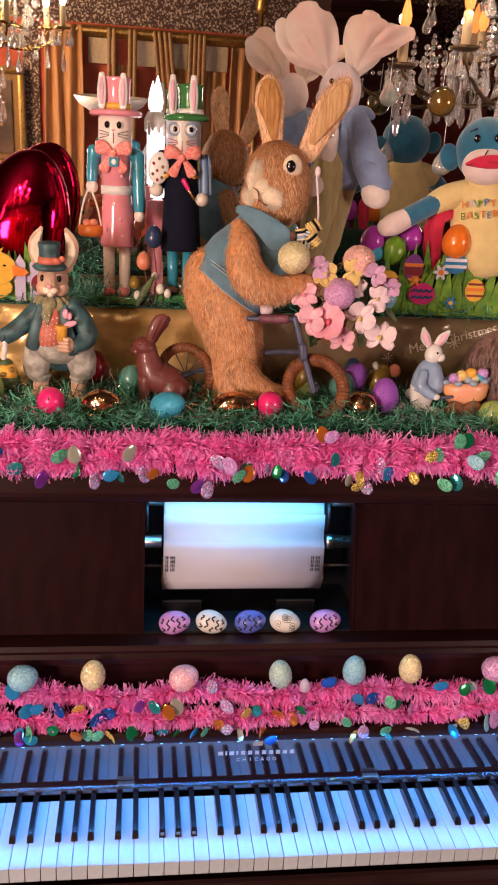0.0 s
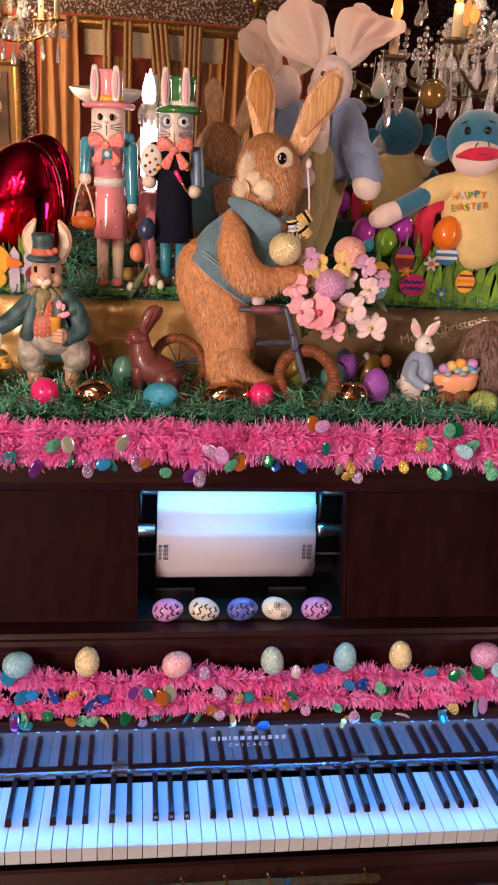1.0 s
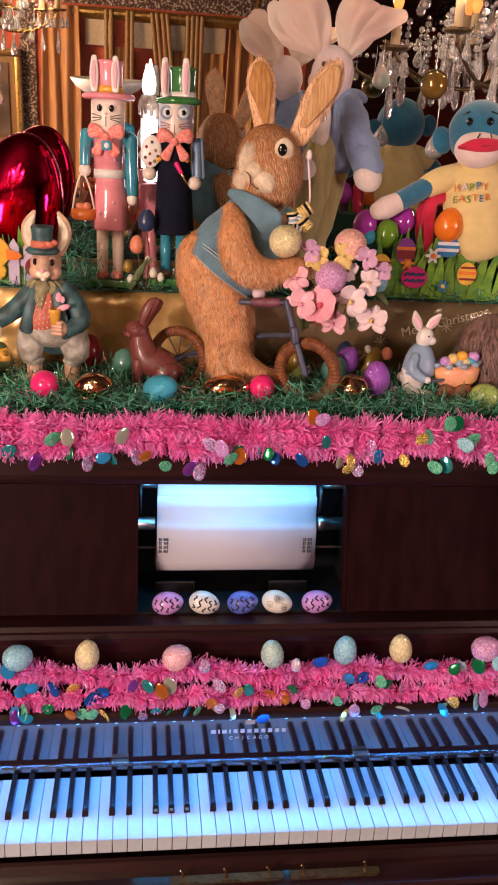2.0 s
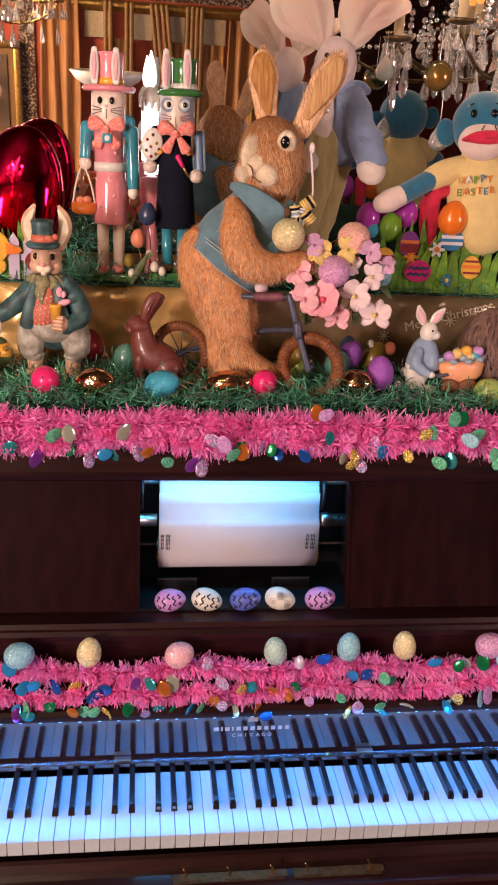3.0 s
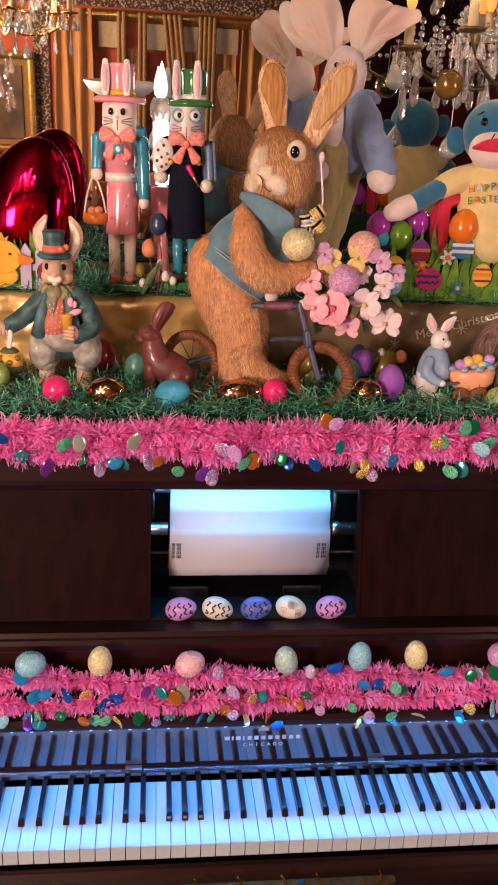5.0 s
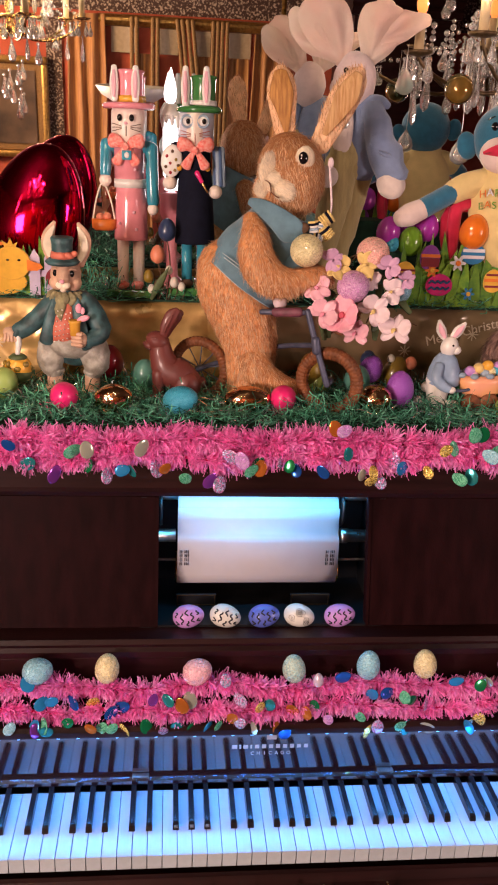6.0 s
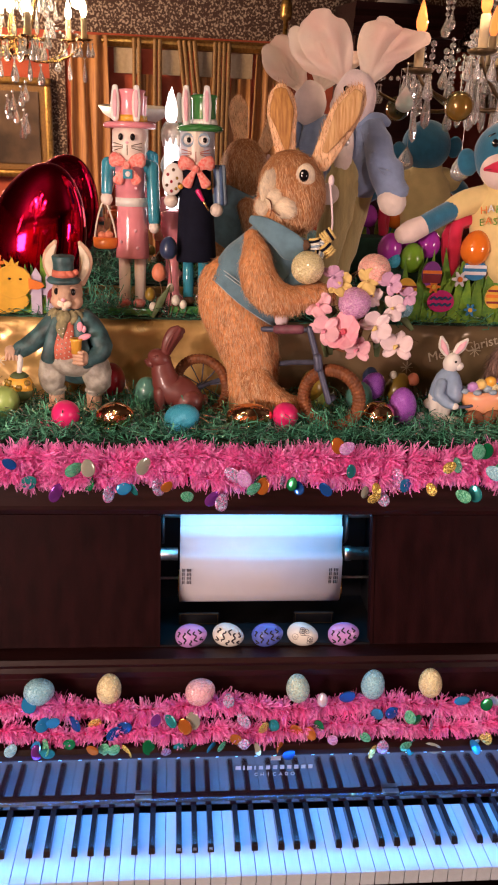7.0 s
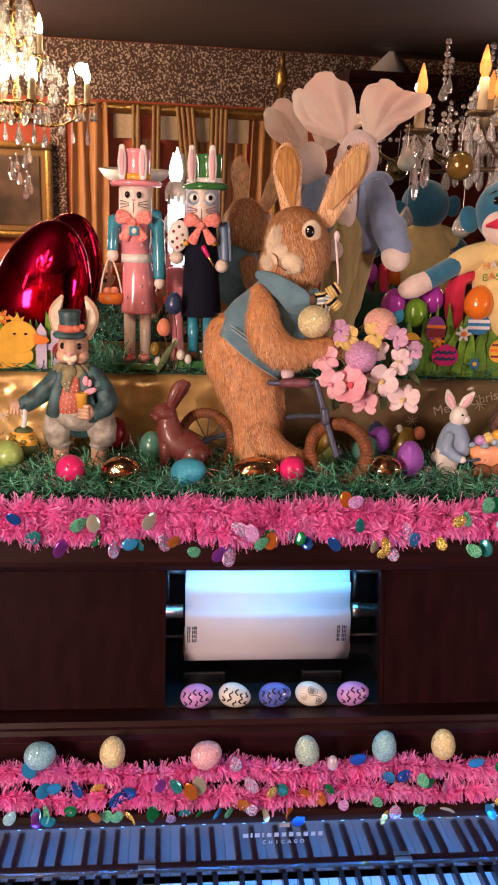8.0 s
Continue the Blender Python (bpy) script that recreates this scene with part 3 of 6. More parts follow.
# keys, the pieces that come last in the piano
WK = 0.0235
whites = "CDEFGAB"
def white_mesh():
    b = B().use(ivory)
    b.box((-0.0113, -0.2705, 0.7365), (0.0113, -0.126, 0.740), 0.0009)
    b.box((-0.0111, -0.2690, 0.7130), (0.0111, -0.126, 0.7363), 0.0006)
    return b.mesh("white_key")
def black_mesh(worn):
    b = B()
    prof = [(-0.219, 0.740), (-0.2155, 0.7485), (-0.212, 0.7515), (-0.126, 0.7525), (-0.126, 0.738), (-0.219, 0.738)]
    n = len(prof)
    def halfw(z):
        return 0.0052 if z < 0.742 else 0.0042 if z > 0.75 else 0.0048
    vs = [(-halfw(z), y, z) for y, z in prof] + [(halfw(z), y, z) for y, z in prof]
    b.use(ebony).add(vs, [tuple(range(n - 1, -1, -1)), tuple(range(n, 2 * n))] + [((i + 1) % n, (i + 1) % n + n, i + n, i) for i in range(n)], False)
    if worn:
        b.use(ebony_worn).box((-0.003, -0.2178, 0.7425), (0.003, -0.2150, 0.7475), 0)
    return b.mesh("black_key")
wm, bmh, bmw = white_mesh(), black_mesh(False), black_mesh(True)

# ---------------------------------------------------------------- materials of the display
sisal = mat("sisal_fur", (0.60, 0.27, 0.10), 0.7, grain=0.3, scale=130, color2=(0.40, 0.15, 0.05), island=0.34)
sisal_l = mat("sisal_light", (0.82, 0.53, 0.31), 0.65, grain=0.25, scale=60, island=0.26)
cream = mat("cream_fur", (0.92, 0.79, 0.61), 0.85, grain=0.15, scale=80, island=0.2)
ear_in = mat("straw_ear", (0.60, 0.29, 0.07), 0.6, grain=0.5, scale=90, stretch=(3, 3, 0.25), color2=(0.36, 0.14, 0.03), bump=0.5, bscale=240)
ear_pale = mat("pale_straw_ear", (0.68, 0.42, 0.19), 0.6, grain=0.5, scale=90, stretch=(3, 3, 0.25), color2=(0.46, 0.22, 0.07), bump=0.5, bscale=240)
denim = mat("blue_cloth", (0.135, 0.26, 0.34), 0.8, grain=0.3, scale=40, bump=0.35, bscale=900, sheen=0.2)
stitch = mat("pale_stitch", (0.45, 0.55, 0.60), 0.8)
gloss_black = mat("black_bead", (0.006, 0.006, 0.007), 0.06)
white_paint = mat("white_paint", (0.80, 0.76, 0.72), 0.35, grain=0.08, scale=40, rvar=0.08)
skin_tone = mat("pale_wood_paint", (0.85, 0.73, 0.64), 0.35, grain=0.12, scale=40)
pink_paint = mat("pink_gloss", (0.84, 0.30, 0.35), 0.16, grain=0.12, scale=25, coat=0.6)
teal_paint = mat("teal_gloss", (0.045, 0.30, 0.42), 0.18, grain=0.15, scale=30, coat=0.5)
yellow_paint = mat("yellow_gloss", (0.82, 0.42, 0.06), 0.25, grain=0.1, scale=40)
green_paint = mat("green_gloss", (0.05, 0.22, 0.055), 0.2, grain=0.2, scale=30, coat=0.4)
navy_cloth = mat("navy_cloth", (0.008, 0.009, 0.022), 0.85, grain=0.3, scale=50, bump=0.3, bscale=900, spec=0.15)
blue_grey = mat("blue_grey_paint", (0.30, 0.40, 0.52), 0.3, grain=0.1, scale=40)
coral_bow = mat("coral_gingham", (0.82, 0.13, 0.11), 0.7, color2=(0.86, 0.40, 0.34), scale=220, sheen=0.2)
red_line = mat("thin_whisker", (0.40, 0.10, 0.08), 0.6)
orange_paint = mat("orange_paint", (0.80, 0.20, 0.035), 0.35, grain=0.2, scale=50)
rope = mat("pale_cord", (0.72, 0.62, 0.50), 0.8)
gent_coat = mat("weathered_green_coat", (0.055, 0.140, 0.155), 0.5, grain=0.5, scale=45, bump=0.4, bscale=120, color2=(0.02, 0.045, 0.05))
gent_fur = mat("tan_resin", (0.72, 0.45, 0.31), 0.55, grain=0.3, scale=50, bump=0.3, bscale=200)
gent_pants = mat("grey_resin", (0.48, 0.46, 0.40), 0.5, grain=0.4, scale=55, bump=0.9, bscale=130, color2=(0.24, 0.22, 0.18))
dotted_vest = mat("coral_vest", (0.62, 0.16, 0.10), 0.55, grain=0.2, scale=60)
moss = mat("moss_scarf", (0.34, 0.30, 0.16), 0.8, grain=0.5, scale=80, bump=0.6, bscale=160)
choco = mat("milk_chocolate", (0.15, 0.032, 0.026), 0.50, grain=0.2, scale=25, coat=0.25, rvar=0.07, bump=0.1, bscale=70)
plush_w = mat("cream_plush", (0.78, 0.66, 0.60), 0.95, grain=0.14, scale=45, bump=0.5, bscale=300, sheen=0.6)
plush_pink = mat("blush_plush", (0.86, 0.62, 0.57), 0.95, color2=(0.86, 0.78, 0.71), scale=13, bump=0.6, bscale=220, sheen=0.25, fac_lo=0.42, fac_hi=0.66)
pnt = plush_pink.node_tree
ptr = pnt.nodes.new("ShaderNodeBsdfTranslucent")
ptr.inputs["Color"].default_value = (0.90, 0.79, 0.71, 1)
pmix = pnt.nodes.new("ShaderNodeMixShader")
pmix.inputs[0].default_value = 0.5
pnt.links.new(pnt.nodes["Principled BSDF"].outputs[0], pmix.inputs[1])
pnt.links.new(ptr.outputs[0], pmix.inputs[2])
pnt.links.new(pmix.outputs[0], pnt.nodes["Material Output"].inputs["Surface"])
plush_grey = mat("lilac_plush", (0.74, 0.59, 0.59), 0.95, grain=0.12, scale=45, bump=0.5, bscale=300, sheen=0.6)
blue_knit = mat("blue_knit", (0.22, 0.29, 0.46), 0.9, grain=0.2, scale=50, bump=0.5, bscale=700, sheen=0.4)
khaki = mat("straw_corduroy", (0.50, 0.41, 0.18), 0.9, grain=0.25, scale=30, bump=0.5, bscale=260, stretch=(3, 3, 0.3), sheen=0.3)
monk_blue = mat("blue_fleece", (0.020, 0.155, 0.27), 0.95, grain=0.2, scale=60, bump=0.4, bscale=500, sheen=0.5)
monk_yellow = mat("yellow_tee", (0.78, 0.60, 0.26), 0.9, grain=0.12, scale=40, bump=0.25, bscale=700, sheen=0.2)
monk_white = mat("pale_fleece", (0.78, 0.62, 0.58), 0.95, grain=0.1, scale=60, bump=0.3, bscale=500, sheen=0.4)
monk_red = mat("crimson_felt", (0.62, 0.012, 0.06), 0.85, grain=0.15, scale=60, sheen=0.3)
felt_green = mat("green_felt", (0.22, 0.40, 0.035), 0.95, grain=0.25, scale=60, objrand=0.3, sheen=0.3, color2=(0.08, 0.22, 0.03))
felt_yellow = mat("yellow_felt", (0.80, 0.44, 0.05), 0.95, grain=0.15, scale=60, sheen=0.3)
felt_orange = mat("orange_felt", (0.80, 0.21, 0.03), 0.95, grain=0.15, scale=60, sheen=0.3)
felt_lilac = mat("lilac_felt", (0.55, 0.47, 0.62), 0.95, grain=0.1, scale=60, sheen=0.3)
felt_white = mat("white_felt", (0.74, 0.72, 0.76), 0.95, grain=0.1, scale=60, sheen=0.3)
felt_magenta = mat("magenta_felt", (0.68, 0.02, 0.20), 0.95, grain=0.15, scale=60, sheen=0.3)
felt_navy = mat("navy_felt", (0.03, 0.07, 0.20), 0.95, grain=0.15, scale=60, sheen=0.3)
felt_blue = mat("blue_felt", (0.03, 0.20, 0.42), 0.95, grain=0.15, scale=60, sheen=0.3)
felt_maroon = mat("maroon_felt", (0.22, 0.02, 0.03), 0.95, grain=0.15, scale=60, sheen=0.3)
felt_purple = mat("purple_felt", (0.24, 0.05, 0.33), 0.95, grain=0.15, scale=60, sheen=0.3)
foil_red = mat("red_foil", (0.60, 0.004, 0.05), 0.07, 1.0, grain=0.1, scale=6, bump=0.25, bscale=20)
gold_foil = mat("copper_gold_foil", (0.80, 0.48, 0.25), 0.10, 1.0, grain=0.15, scale=30, bump=0.7, bscale=85)
lav_iron = mat("blue_grey_iron", (0.09, 0.10, 0.16), 0.45, 0.3, grain=0.3, scale=60)
wicker = mat("brown_wicker", (0.22, 0.068, 0.020), 0.6, grain=0.45, scale=70, bump=0.4, bscale=260)
petal_pink = mat("pink_petal", (0.86, 0.30, 0.42), 0.6, grain=0.2, scale=40, sheen=0.2, color2=(0.86, 0.44, 0.52), objrand=0.1)
petal_pale = mat("pale_petal", (0.84, 0.46, 0.54), 0.6, grain=0.1, scale=40, sheen=0.2, objrand=0.1)
petal_white = mat("white_petal", (0.80, 0.64, 0.68), 0.6, grain=0.1, scale=40, sheen=0.2)
petal_yellow = mat("yellow_petal", (0.80, 0.58, 0.20), 0.6, grain=0.2, scale=40, sheen=0.2)
petal_lilac = mat("lilac_petal", (0.66, 0.38, 0.58), 0.6, grain=0.2, scale=40, sheen=0.2)
heart = mat("flower_heart", (0.72, 0.10, 0.16), 0.7, grain=0.3, scale=120)
leaf_green = mat("olive_leaf", (0.10, 0.14, 0.05), 0.6, grain=0.4, scale=60)
twig = mat("twig", (0.14, 0.07, 0.035), 0.8, grain=0.4, scale=80)
crystal = bpy.data.materials.new("cut_crystal")
crystal.use_nodes = True
cb = crystal.node_tree.nodes["Principled BSDF"]
cb.inputs["Transmission Weight"].default_value = 0.75
cb.inputs["Roughness"].default_value = 0.03
cb.inputs["IOR"].default_value = 1.6
cb.inputs["Base Color"].default_value = (0.93, 0.92, 0.90, 1)
amber_glass = mat("amber_bauble", (0.30, 0.16, 0.03), 0.05, 0.5, color2=(0.02, 0.05, 0.03), scale=12, coat=0.6)
opal_glass = mat("opal_drop", (0.42, 0.52, 0.46), 0.08, 0.2, color2=(0.62, 0.42, 0.42), scale=20, coat=0.6)
candle_m = mat("candle_sleeve", (0.62, 0.48, 0.28), 0.5, grain=0.15, scale=40)
lit_plastic = glow("lit_plastic", (1.0, 0.95, 0.96), 3.2)
hair = mat("mauve_fibre", (0.22, 0.13, 0.11), 0.55, grain=0.4, scale=60, island=0.4, color2=(0.12, 0.07, 0.06))
g_blue = glitter("glitter_blue", (0.18, 0.48, 0.64), (0.42, 0.70, 0.80))
g_aqua = glitter("glitter_aqua", (0.28, 0.52, 0.55), (0.62, 0.72, 0.58))
g_yellow = glitter("glitter_yellow", (0.66, 0.56, 0.28), (0.85, 0.78, 0.50))
g_pink = glitter("glitter_pink", (0.80, 0.36, 0.46), (0.90, 0.62, 0.66))
g_coral = glitter("glitter_coral", (0.82, 0.36, 0.32), (0.92, 0.62, 0.52))
g_purple = glitter("glitter_purple", (0.40, 0.13, 0.48), (0.66, 0.42, 0.72))
g_orchid = glitter("glitter_orchid", (0.52, 0.20, 0.50), (0.80, 0.52, 0.74))
g_green = glitter("glitter_green", (0.03, 0.30, 0.16), (0.20, 0.62, 0.40))
g_gold = glitter("glitter_gold", (0.62, 0.42, 0.05), (0.90, 0.72, 0.25), 0.7)
g_multi = glitter("glitter_multi", (0.70, 0.15, 0.45), (0.35, 0.60, 0.80), 0.6)
CHARMS = [g_green, g_green, g_gold, g_blue, g_multi, mat("charm_green", (0.01, 0.22, 0.08), 0.15, 0.5), mat("charm_sky", (0.03, 0.28, 0.62), 0.15, 0.4), mat("charm_blue", (0.02, 0.12, 0.50), 0.12, 0.6), mat("charm_teal", (0.03, 0.30, 0.32), 0.12, 0.5), mat("charm_violet", (0.28, 0.06, 0.42), 0.12, 0.5), mat("charm_orange", (0.62, 0.20, 0.04), 0.12, 0.6), mat("charm_pearl", (0.52, 0.55, 0.45), 0.12, 0.5), g_gold, g_multi, g_purple]


def eggm(name, color, rough=0.3, color2=None, coat=0.4):
    return mat(name, color, rough, grain=0.12, scale=30, color2=color2, coat=coat, rvar=0.06)


e_hot = eggm("hot_pink_egg", (0.86, 0.025, 0.20))
e_blue = glitter("blue_sugar_egg", (0.03, 0.32, 0.50), (0.07, 0.42, 0.60), 0.1, 0.3, 1500.0)
e_purple = glitter("purple_sugar_egg", (0.26, 0.05, 0.42), (0.38, 0.12, 0.54), 0.1, 0.3, 1500.0)
e_red = eggm("dark_red_egg", (0.34, 0.006, 0.02))
e_teal = eggm("teal_egg", (0.10, 0.27, 0.22))
e_lime = eggm("lime_egg", (0.36, 0.50, 0.14))
e_navy = eggm("navy_egg", (0.03, 0.05, 0.12))
e_olive = eggm("amber_egg", (0.25, 0.16, 0.02))
e_orange = eggm("orange_egg", (0.85, 0.20, 0.02), 0.15)
e_violet = eggm("violet_egg", (0.42, 0.04, 0.42), 0.15)
e_salmon = eggm("salmon_egg", (0.75, 0.25, 0.14), 0.5)
e_green = eggm("green_egg", (0.18, 0.38, 0.03), 0.2)
e_white = eggm("white_bead", (0.75, 0.70, 0.60), 0.5)
e_ind = eggm("indigo_egg", (0.10, 0.14, 0.55))
e_lav = eggm("lavender_egg", (0.55, 0.28, 0.66))
e_cream = eggm("cream_egg", (0.74, 0.72, 0.66))


def spot(x, y, z, lean=0.0, turn=-5.0):
    return pose(x, y, z, 0, -lean, turn)


def egg(m, r, h, material, label, tilt=(0, 0, 0), name="egg", group="", wob=0.0):
    b = B().use(material).ball((0, 0, 0), (r, r, h), tilt, 28, 18, 0.10, wob)
    return thing(name, b, m, label, "egg", group)


# ---------------------------------------------------------------- boxes and paper grass
for x0, x1 in ((-0.72, 0.035), (0.045, 0.80)):
    b = B().use(gold_wrap if x0 < 0 else olive_wrap)
    nx, nz = 110, 26
    vs = []
    for i in range(nz + 1):
        for j in range(nx + 1):
            x, z = x0 + (x1 - x0) * j / nx, 1.351 + 0.158 * i / nz
            d = 0.008 * noise.noise(Vector((x * 9, z * 11, 1))) + 0.010 * abs(noise.noise(Vector((x * 20 + z * 16, z * 26 - x * 7, 4)))) + 0.004 * abs(noise.noise(Vector((x * 60 - z * 20, z * 50, 7))))
            bend = max(0.0, (i / nz - 0.86) / 0.14)
            vs.append((x, 0.27 + d - 0.004 + 0.016 * bend * bend, z + 0.002 * bend))
    b.add(vs, [(i * (nx + 1) + j, i * (nx + 1) + j + 1, (i + 1) * (nx + 1) + j + 1, (i + 1) * (nx + 1) + j) for i in range(nz) for j in range(nx)])
    b.box((x0, 0.283, 1.351), (x1, 0.455, 1.509), 0.004)
    gb = thing("gift_box", b, None, "long box wrapped in shiny gold paper" if x0 < 0 else "long box wrapped in olive brown printed paper", "gift box", "wrapped boxes")
    for k in range(4 if x0 > 0 else 5):
        cx, cz = x0 + 0.10 + 0.16 * k + 0.03 * (k % 2), 1.43 + 0.035 * ((k * 7) % 3 - 1)
        s = B().use(silver_print)
        for a in range(4):
            s.box((cx - 0.012, 0.2570, cz - 0.0008), (cx + 0.012, 0.2580, cz + 0.0008), 0, (0, 45 * a, 0), (cx, 0.2575, cz))
        part("printed_star", s, gb, "pale printed snowflake")


def words(name, text, size, material, parent, m, extrude=0.0004, label=""):
    cu = bpy.data.curves.new(name, "FONT")
    cu.body, cu.size, cu.extrude, cu.align_x = text, size, extrude, "CENTER"
    tmp = new(name, cu)
    me = bpy.data.meshes.new_from_object(tmp.evaluated_get(bpy.context.evaluated_depsgraph_get()))
    bpy.data.objects.remove(tmp)
    me.materials.clear()
    me.materials.append(material)
    ob = new(name, me)
    ob.parent = parent
    ob.matrix_basis = m
    return tagged(ob, label)


for k, ch in enumerate("CHICAGO"):
    words("letter", ch, 0.0092, gilt, fbo, FBM @ pose(0.0318 + k * 0.0105, 0.0355, 0.0010))
words("printed_greeting", "Merry Christmas", 0.026, silver_print, gb, pose(0.462, 0.255, 1.466, 90, -16, 0), label="pale slanted script")


def shreds(name, boxes, count, seed, label, material=shred):
    """Crinkled paper strands heaped inside boxes (x0, x1, y0, y1, z, height)."""
    rng = random.Random(seed)
    b = B().use(material)
    vs, fs = [], []
    area = [(q[1] - q[0]) * (q[3] - q[2]) for q in boxes]
    for q, a in zip(boxes, area):
        for _ in range(int(count * a / sum(area))):
            p = Vector((rng.uniform(q[0], q[1]), rng.uniform(q[2], q[3]), q[4] + q[5] * rng.random() ** 1.6))
            d = Vector((rng.uniform(-1, 1), rng.uniform(-0.7, 0.7), rng.uniform(-0.15, 0.25))).normalized()
            w, n, step = rng.uniform(0.0007, 0.0017), 6, rng.uniform(0.005, 0.010)
            o = len(vs)
            for i in range(n + 1):
                side = d.cross(Vector((0, 0, 1))).normalized().lerp(Vector((0, 0, 1)), rng.random() * 0.6) * w
                vs += [p - side, p + side]
                p = p + d * step
                d = (d + Vector((rng.uniform(-.55, .55), rng.uniform(-.45, .45), rng.uniform(-.40, .38) - (p.z - q[4] - q[5]) * 8))).normalized()
                p.z = max(p.z, q[4] + 0.001)
            fs += [(o + 2 * i, o + 2 * i + 1, o + 2 * i + 3, o + 2 * i + 2) for i in range(n)]
    b.add(vs, fs, False)
    return thing(name, b, None, label, "paper grass", kind="stuff")


shreds("paper_grass", [(0.085, 0.235, 0.0, 0.030, 1.352, 0.046), (-0.62, 0.76, 0.0, 0.10, 1.351, 0.028), (-0.62, 0.76, 0.10, 0.26, 1.351, 0.022)], 11500, 3, "crinkled shiny green paper grass heaped on the piano lid")
shreds("paper_grass", [(-0.62, 0.76, 0.265, 0.42, 1.510, 0.016), (-0.30, -0.20, 0.29, 0.40, 1.515, 0.075)], 3800, 4, "crinkled green paper grass on the wrapped boxes")
mylar = mat("iridescent_mylar", (0.55, 0.85, 0.72), 0.08, 0.85, color2=(0.85, 0.75, 0.90), scale=30, island=0.3)
shreds("mylar_shred", [(-0.62, 0.76, 0.01, 0.25, 1.354, 0.026), (-0.62, 0.76, 0.275, 0.42, 1.513, 0.018)], 2300, 6, "iridescent clear mylar strands among the paper grass", mylar)
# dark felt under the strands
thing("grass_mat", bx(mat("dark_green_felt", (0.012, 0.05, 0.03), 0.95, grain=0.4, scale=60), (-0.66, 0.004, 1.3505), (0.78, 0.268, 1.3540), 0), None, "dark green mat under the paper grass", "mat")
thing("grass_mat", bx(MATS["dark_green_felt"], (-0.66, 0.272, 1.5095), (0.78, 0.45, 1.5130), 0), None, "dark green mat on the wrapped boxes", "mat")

# ---------------------------------------------------------------- straw rabbit on its bicycle
def straw_rabbit():
    b = B(0.00098).use(sisal)
    f0 = len(b.f)
    b.tube([(18, 0, 12), (16, 0, 57), (17, 0, 90), (9, 0, 128), (-3, 0, 167), (-15, 2, 200), (-20, 4, 228)], [44, 45, 48, 55, 61, 63, 58], 24, 0.85)
    b.tube([(22, -22, 70), (40, -32, 44), (74, -38, 28), (104, -38, 20), (116, -38, 17)], [30, 28, 21, 15, 8], 18)
    b.ball((44, 22, 13), (42, 22, 15))
    b.tube([(16, -50, 317), (23, -60, 292), (24, -66, 268), (33, -70, 240), (54, -72, 221), (84, -68, 215), (110, -62, 221), (135, -56, 227)], [13, 24, 29, 32, 30, 24, 19, 15], 20)
    b.ball((145, -55, 227), (14, 12, 11), (0, 20, 0)).ball((149, -58, 218), (10, 8, 8), (0, 30, 0))
    b.tube([(80, 45, 290), (100, 60, 230), (150, 40, 205)], [26, 26, 18], 14)
    b.ball((84, 0, 386), (57, 52, 70), (0, -10, 0), 30, 20)
    b.ball((54, -14, 362), (35, 36, 34), (0, 0, 0))
    f1 = len(b.f)
    b.use(sisal_l).tube([(74, 2, 440), (70, 0, 470), (66, 0, 512), (64, 2, 540), (64, 3, 552)], [17, 19, 25, 20, 10], 18, 0.30)
    b.tube([(130, 4, 432), (146, 4, 462), (168, 6, 505), (188, 8, 538), (196, 9, 550)], [17, 21, 26, 20, 9], 18, 0.30)
    f2 = len(b.f)
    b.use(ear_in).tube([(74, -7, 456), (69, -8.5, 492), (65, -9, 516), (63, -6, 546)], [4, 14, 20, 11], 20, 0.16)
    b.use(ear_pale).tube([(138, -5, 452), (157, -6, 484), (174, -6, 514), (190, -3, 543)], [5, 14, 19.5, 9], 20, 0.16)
    b.blades(26000, 14, 0.5, 11, (f0, f1), (0.1, 0, -1), 0.36, [sisal, sisal_l, sisal_l])
    b.blades(2200, 11, 0.5, 12, (f1, f2), (-0.1, 0, 1), 0.2, [sisal_l, sisal])
    c0 = len(b.f)
    b.use(cream).ball((47, -38, 394), (19, 9, 27), (0, 14, 30), 22, 14).ball((35, -38, 363), (13, 13, 14), (0, 0, 0), 20, 14)
    cm = len(b.f)
    b.ball((56, -43, 376), (20, 9, 19), (0, 0, 10), 22, 14).ball((70, -46, 364), (19, 13, 17), (0, 12, -5), 22, 14)
    c1 = len(b.f)
    b.ball((104, -41, 413), (17, 7, 20), (0, 8, 18), 22, 14)
    c2 = len(b.f)
    b.blades(2600, 10, 0.5, 13, (c0, cm), (-0.2, 0, 0.9), 0.30, [cream])
    b.blades(3000, 9, 0.5, 15, (cm, c1), (0.8, 0, -0.5), 0.34, [cream])
    b.blades(900, 6, 0.5, 14, (c1, c2), (0.3, 0, -1), 0.2, [cream])
    b.use(gloss_black).ball((101, -48, 414), (8, 5, 10))
    # small white dot modelled as the glint on the eye
    b.use(white_paint).ball((98, -52.6, 418), 1.5)
    b.use(wicker).tube([(40, -53, 379), (47, -56, 374), (49, -57, 362), (46, -54, 350)], [0.7, 1.2, 1.0, 0.7], 8).tube([(49, -57, 361), (56, -60, 355), (62, -59, 352)], 1.1, 6)
    # vest leaning forwards, with collar flap, pocket welts and hem
    b.use(denim)
    v0 = len(b.v)
    b.tube([(-2, 0, 206), (1, 0, 210), (14, 0, 228), (36, 0, 260), (54, 0, 289), (66, 0, 312), (73, 0, 326)], [75, 76, 75, 71, 60, 51, 42], 44, 0.82, caps=False)
